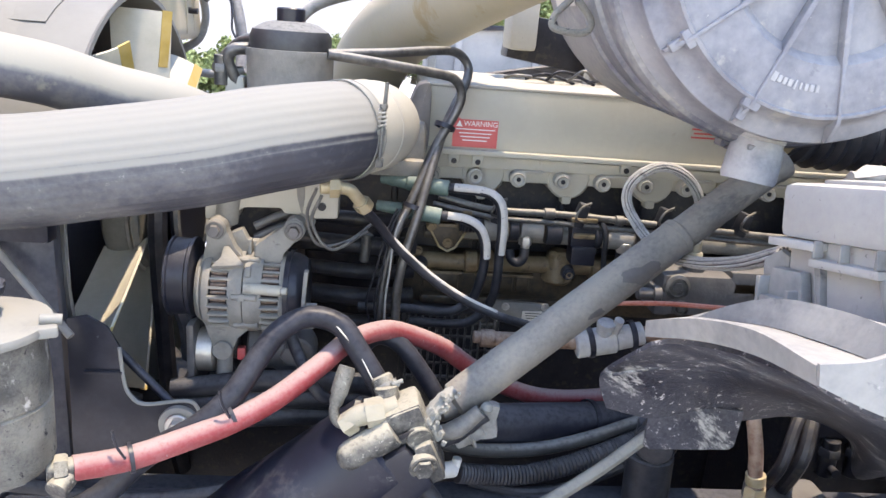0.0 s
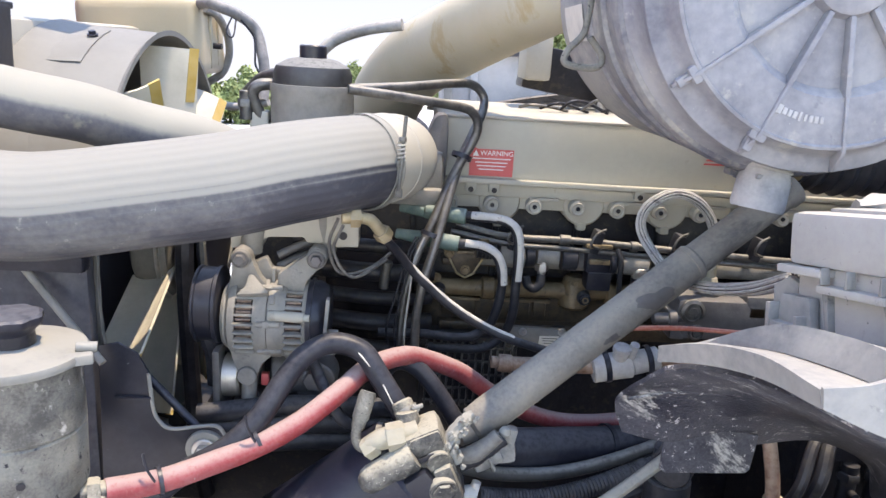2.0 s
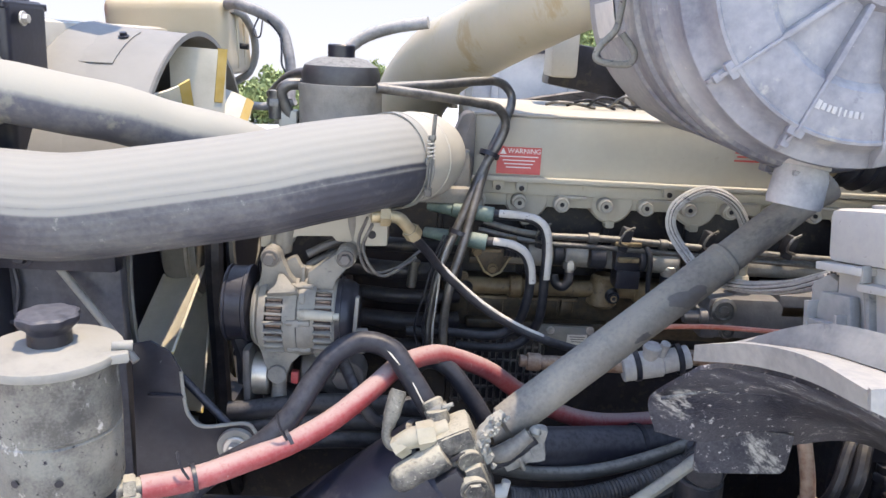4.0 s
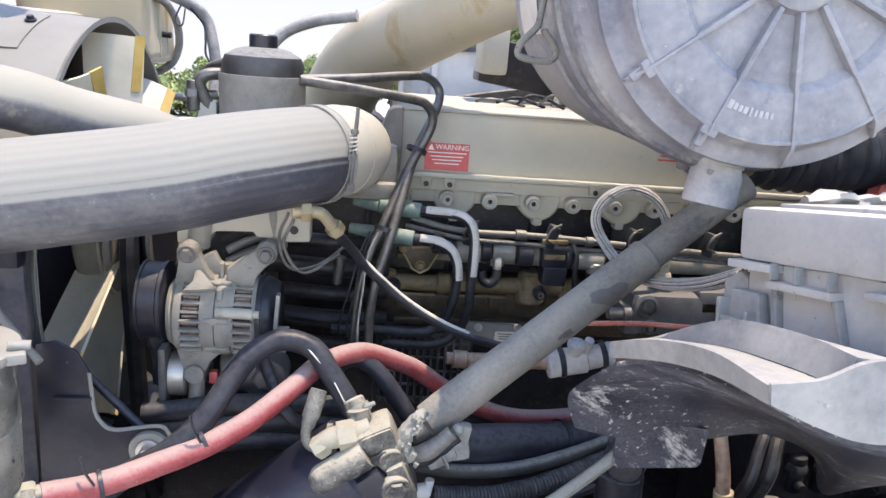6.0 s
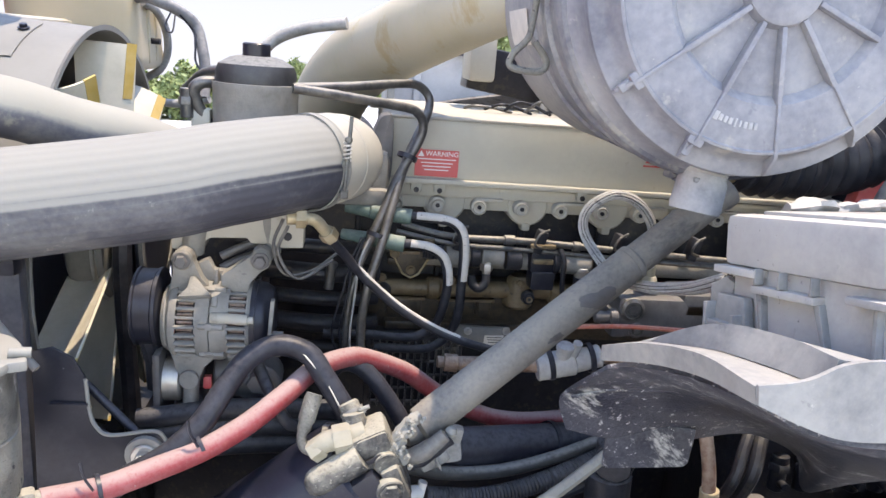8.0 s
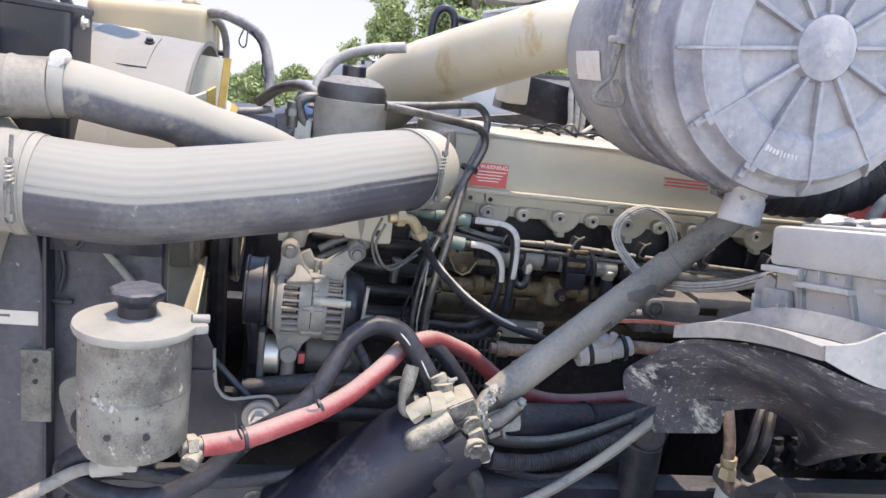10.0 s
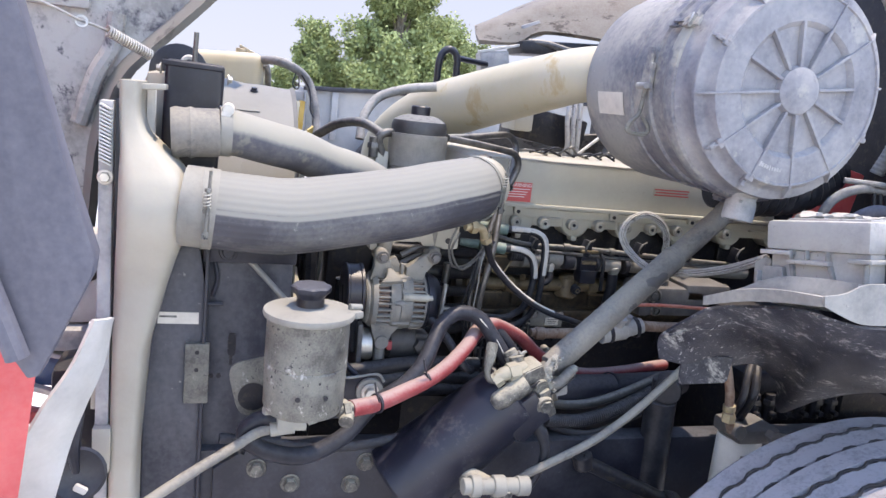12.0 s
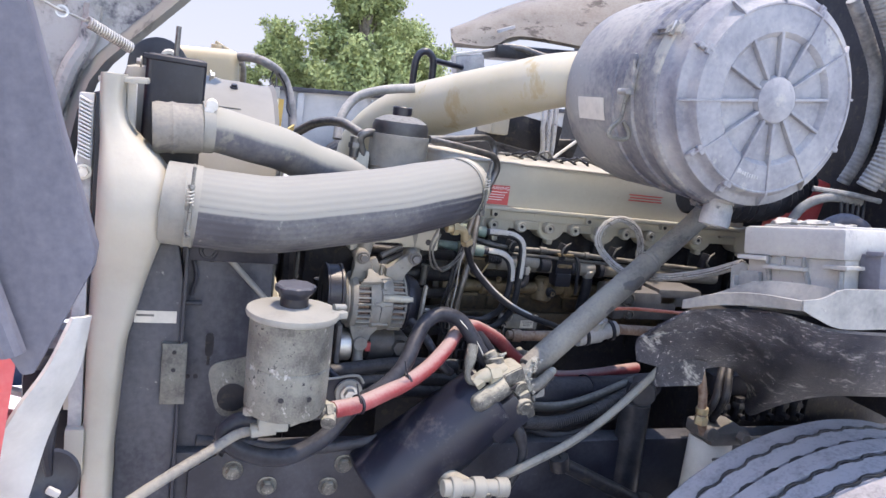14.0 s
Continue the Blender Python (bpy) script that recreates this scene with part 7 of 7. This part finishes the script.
part("socket", join(cyl((-0.105, 0.80, 0.858), (0.025, 0.80, 0.853), 0.016), cyl((-0.09, 0.80, 0.858), (-0.07, 0.80, 0.857), 0.021), cyl((-0.045, 0.80, 0.856), (-0.02, 0.80, 0.855), 0.021), cyl((0.005, 0.80, 0.854), (0.03, 0.80, 0.853), 0.019)), "lid", drag)
part("link", cyl((-0.02, 0.80, 0.855), (-0.02, 0.84, 0.70), 0.02), "gear", drag)
part("pitman_arm", sweep([(-0.03, 0.80, 0.852), (-0.05, 0.83, 0.845), (-0.09, 0.88, 0.85), (-0.10, 0.92, 0.87)], [0.014, 0.018, 0.022, 0.026], 14), "gear", drag)
axle = thing("front_axle", (0.5, 1.3, 0.45), "black front axle with a dusty ribbed tyre", "axle")
part("beam", join(box((0.60, 1.30, 0.47), (0.12, 1.2, 0.12), 0.02)), "dirty", axle)
part("shock", join(cyl((0.42, 0.98, 0.95), (0.43, 0.98, 0.60), 0.035), cyl((0.42, 0.98, 0.90), (0.42, 0.98, 1.0), 0.026), cyl((0.405, 0.94, 0.985), (0.44, 0.99, 0.985), 0.03)), "rubber", axle)
part("stabilizer", join(cyl((0.20, 0.92, 0.84), (0.42, 0.90, 0.74), 0.016), cyl((0.205, 0.92, 0.85), (0.215, 0.92, 0.82), 0.022), cyl((0.415, 0.89, 0.745), (0.44, 0.9, 0.735), 0.024)), "dirty", axle)
part("spring_leaf", box((0.30, 0.86, 0.70), (0.16, 0.09, 0.03), 0.008, (0, 12, 10)), "alu", axle)

WC = Vector((0.655, 0.53, 0.525))
RT = 0.535
prof = [(0.30, -0.125), (0.42, -0.142), (0.49, -0.140), (0.520, -0.130)]
for k in range(5):
    y0 = -0.122 + k * 0.049
    prof += [(RT - 0.004 * (abs(k - 2) - 0.5), y0 + 0.003), (RT - 0.003 * abs(k - 2) + 0.002, y0 + 0.043)]
    if k < 4:
        prof += [(RT - 0.020, y0 + 0.0445), (RT - 0.020, y0 + 0.0475)]
prof += [(0.520, 0.130), (0.49, 0.140), (0.42, 0.142), (0.30, 0.125)]
wheel = part("wheel", lathe(prof, WC, (0, 1, 0), 120), "tyre", axle, "front wheel with a dusty ribbed tyre", angle=25)
for k in range(4):
    zig = []
    for n in range(76):
        a = radians(35 + n * 1.5)
        zig.append(WC + Vector((math.cos(a) * (RT - 0.0015), -0.122 + k * 0.049 + 0.046 + (0.0042 if (n // 2) % 2 else -0.0042), math.sin(a) * (RT - 0.0015))))
    part("groove", sweep(zig, 0.0032, 6, smooth=False), "groove", wheel)
part("rim", lathe([(0.30, -0.12), (0.30, 0.12), (0.27, 0.12), (0.26, 0.02), (0.12, 0.0), (0, 0.0)], WC, (0, 1, 0), 48), "steel", wheel)

# far side of the chassis: dark boxes and walls added to block light and bright ground
far = thing("far_chassis", (0.3, 2.2, 0.3), "far frame rail and dark walls added to shut out light", "chassis")
part("frame_rail", box((0.35, 1.95, 0.72), (2.1, 0.07, 0.28), 0.012), "dirty", far)
part("inner_fender", sheet([[(-0.55, 2.35, 0.25), (0.2, 2.35, 0.3), (1.1, 2.35, 0.3)], [(-0.55, 2.35, 0.8), (0.2, 2.35, 0.9), (1.1, 2.35, 0.9)], [(-0.55, 2.32, 1.18), (0.2, 2.3, 1.25), (1.1, 2.3, 1.3)]], 0.01), "dirty", far)
part("cross_member", box((-0.50, 1.45, 0.62), (0.10, 1.0, 0.16), 0.02), "dirty", far)
part("gearbox", box((1.0, 1.5, 0.75), (0.5, 0.6, 0.7), 0.04), "dirty", far)
part("wheel_house", box((1.32, 1.35, 0.72), (0.5, 0.5, 1.2), 0.03), "dirty", far)
part("splash_panel", box((-0.33, 1.30, 0.62), (0.44, 0.03, 0.50), 0.008), "dirty", far)
part("skid_pan", box((0.0, 1.45, 0.36), (1.2, 0.9, 0.03), 0.01), "dirty", far)

# fuel filter and fittings behind the liner
ff = thing("fuel_filter", (0.655, 1.0, 0.70), "white spin-on fuel filter with cast head", "fuel filter")
part("canister", lathe([(0, 0.68), (0.045, 0.68), (0.05, 0.69), (0.05, 0.835), (0.047, 0.842), (0, 0.842)], (0.66, 1.02, 0), (0, 0, 1), 36), "white", ff)
for i in range(4):
    part("print_bar", box((0.645, 0.969, 0.81 - i * 0.012), (0.03 - 0.004 * (i % 2), 0.002, 0.006), 0), "tube", ff)
part("head", join(box((0.665, 1.01, 0.862), (0.11, 0.10, 0.035), 0.01), cyl((0.61, 1.0, 0.87), (0.61, 0.96, 0.875), 0.016), hexagon((0.69, 0.96, 0.87), (0, -1, 0), 0.016, 0.02)), "alu_dark", ff)
part("feed", sweep([(0.60, 0.98, 0.87), (0.585, 0.98, 0.91), (0.575, 0.98, 0.97), (0.565, 1.0, 1.04)], 0.010, 12), "copper", ff)
part("feed_nut", join(hexagon((0.586, 0.98, 0.895), (0, 0, 1), 0.016, 0.02), cyl((0.584, 0.98, 0.92), (0.582, 0.98, 0.935), 0.014)), "brass", ff)
for i in range(2):
    part("hose", sweep([(0.62 + i * 0.03, 1.02, 0.885), (0.63 + i * 0.028, 1.0, 0.94 + 0.01 * i), (0.66 + i * 0.02, 1.03, 1.0), (0.72, 1.08, 1.02 + 0.01 * i)], 0.009 + 0.002 * (i % 2), 10), "dirty", ff)
ff.location += Vector((-0.04, -0.08, 0.035))
valves = thing("air_valves", (0.88, 1.12, 0.85), "dusty brake valves with pale fittings below the cab", "valves")
for i in range(6):
    part("valve", join(cyl((0.80 + i * 0.05, 1.12, 0.83), (0.80 + i * 0.05, 1.12, 0.90), 0.015), hexagon((0.80 + i * 0.05, 1.12, 0.87), (0, 0, 1), 0.02, 0.015), cyl((0.80 + i * 0.05, 1.09, 0.85), (0.80 + i * 0.05, 1.12, 0.85), 0.008)), "dirty", valves)
part("manifold", box((0.92, 1.15, 0.93), (0.34, 0.06, 0.06), 0.01), "dirty", valves)

# ---- hood, bumper and body panels at the front ----
hood = thing("tilted_hood", (-1.2, 1.3, 0.5), "open tilted hood with a mottled grey fibreglass lining", "hood")
arc = [(-0.50, 1.86), (-0.56, 1.78), (-0.629, 1.703), (-0.675, 1.655), (-0.719, 1.61), (-0.762, 1.563), (-0.79, 1.52), (-0.81, 1.46), (-0.825, 1.38), (-0.84, 1.2), (-0.85, 0.95)]
part("lining", plate(arc + [(-1.7, 0.95), (-1.7, 2.5), (-0.45, 2.5)], (1.31, 1.33), bevel=0), "hood", hood)
bm = bmesh.new()
prev = None
for x, z in arc:
    now = [bm.verts.new((x, 1.27, z)), bm.verts.new((x + 0.012, 1.30, z - 0.004)), bm.verts.new((x - 0.004, 1.36, z + 0.004)), bm.verts.new((x - 0.03, 1.33, z + 0.02))]
    if prev:
        for i in range(4):
            bm.faces.new((prev[i], prev[(i + 1) % 4], now[(i + 1) % 4], now[i]))
    prev = now
part("edge_flange", bm, "shroud", hood)
part("lining_rib", join(sweep([(-0.79, 1.30, 1.67), (-0.80, 1.30, 1.60), (-0.83, 1.30, 1.54), (-0.86, 1.30, 1.44)], 0.018, 10), box((-0.90, 1.30, 1.72), (0.12, 0.02, 0.1), 0.01)), "hood", hood)
part("outer_skin", box((-1.75, 1.3, 1.6), (0.05, 2.0, 1.8), 0.02), "red", hood)
part("fender_flare", plate([(-0.763, 1.879), (-0.721, 1.618), (-0.69, 1.504), (-0.662, 1.41), (-0.664, 1.393), (-0.704, 1.304), (-0.713, 1.302), (-0.763, 1.385), (-0.886, 1.61), (-1.09, 2.001)], (0.245, 0.275), bevel=0.003), "flare", hood, "grey rubber fender flare edge")
part("flare_rib", sweep([(-0.812, 0.238, 1.593), (-0.763, 0.238, 1.455), (-0.718, 0.238, 1.324)], 0.010, 10), "flare", hood)
part("red_panel", sheet([[(-0.775, 0.62, 1.30), (-0.85, 0.60, 1.30), (-1.3, 0.6, 1.35)], [(-0.80, 0.60, 1.05), (-0.90, 0.58, 1.05), (-1.3, 0.55, 1.05)], [(-0.84, 0.60, 0.75), (-0.95, 0.58, 0.75), (-1.3, 0.55, 0.75)]], 0.01), "red", hood, "red outer fender panel")
bump = thing("headlamp_bucket", (-0.80, 0.78, 0.8), "white plastic headlamp housing edge", "headlamp")
part("edge", sheet([[(-0.742, 0.74, 1.195), (-0.768, 0.72, 1.130), (-0.800, 0.70, 1.078), (-0.826, 0.70, 1.027), (-0.862, 0.70, 0.968), (-0.905, 0.70, 0.895)], [(-0.730, 0.76, 1.190), (-0.748, 0.745, 1.120), (-0.772, 0.735, 1.062), (-0.795, 0.73, 1.015), (-0.826, 0.73, 0.960), (-0.862, 0.73, 0.885)], [(-0.725, 0.80, 1.180), (-0.735, 0.78, 1.108), (-0.756, 0.77, 1.050), (-0.774, 0.76, 0.995), (-0.786, 0.75, 0.935), (-0.800, 0.75, 0.870)]], 0.006), "white", bump)
# black boxes stand in for the shade inside the lamp opening
part("cavity", join(box((-0.795, 1.02, 0.80), (0.10, 0.12, 0.46), 0.02), box((-0.86, 1.06, 0.72), (0.12, 0.04, 0.28), 0.02)), "dirty", bump)
part("reflector", join(sweep([(-0.765, 0.80, 1.02), (-0.775, 0.79, 0.97), (-0.77, 0.79, 0.92)], [0.006, 0.012, 0.006], 10, 5), lathe([(0, 0), (0.03, 0.004), (0.045, 0.02), (0.04, 0.022), (0, 0.01)], (-0.775, 0.83, 0.90), (0.2, -1, 0.3), 24)), "black", bump)
# small white block painted as a reflection in the lamp
part("glint", box((-0.765, 0.80, 0.885), (0.022, 0.01, 0.012), 0.004, (0, 30, 0)), "white", bump)
part("loom", corrugated([(-0.80, 0.66, 0.86), (-0.74, 0.68, 0.853), (-0.70, 0.70, 0.852), (-0.665, 0.72, 0.845), (-0.65, 0.73, 0.82)], 0.013, 0.007), "grey_loom", bump)
part("bucket", plate(rounded([(-1.02, 1.035), (-0.99, 1.09), (-0.905, 1.180), (-0.860, 1.222), (-0.78, 1.235), (-0.76, 1.035)]), (1.20, 1.28), bevel=0.014), "white", bump, "white moulded lamp bucket")
part("lamp_hole", lathe([(0, 0), (0.038, 0), (0.040, -0.002), (0.043, 0.0), (0.043, 0.004), (0, 0.004)], (-0.832, 1.197, 1.168), (0, 1, 0), 36), "dirty", bump)
part("lamp_vane", join(box((-0.835, 1.194, 1.163), (0.062, 0.004, 0.008), 0.002, (0, 22, 0)), box((-0.828, 1.193, 1.166), (0.008, 0.004, 0.05), 0.002, (0, -38, 0))), "paper", bump)
part("ledge", box((-0.92, 1.19, 1.010), (0.24, 0.05, 0.046), 0.006), "boot", bump)
bump_bar = part("lamp_glass", plate([(-1.04, 1.015), (-0.825, 0.968), (-0.822, 0.900), (-1.04, 0.905)], (1.195, 1.205), bevel=0.002), "glass_dark", bump, "dark tinted lamp glass")
part("trim_bar", box((-0.93, 1.185, 0.984), (0.225, 0.02, 0.010), 0.003, (0, 12, 0)), "white", bump)
part("trim_bar", box((-0.90, 1.185, 0.896), (0.20, 0.02, 0.012), 0.003, (0, 17, 0)), "paper", bump)
part("side_trim", box((-0.822, 1.188, 0.930), (0.008, 0.02, 0.085), 0.002, (0, -15, 0)), "red", bump)
part("lower_trim", join(box((-0.93, 1.18, 0.845), (0.12, 0.03, 0.030), 0.006, (0, 14, 0)), box((-0.86, 1.185, 0.855), (0.05, 0.03, 0.022), 0.006, (0, -20, 0))), "red", bump, "broken red trim")
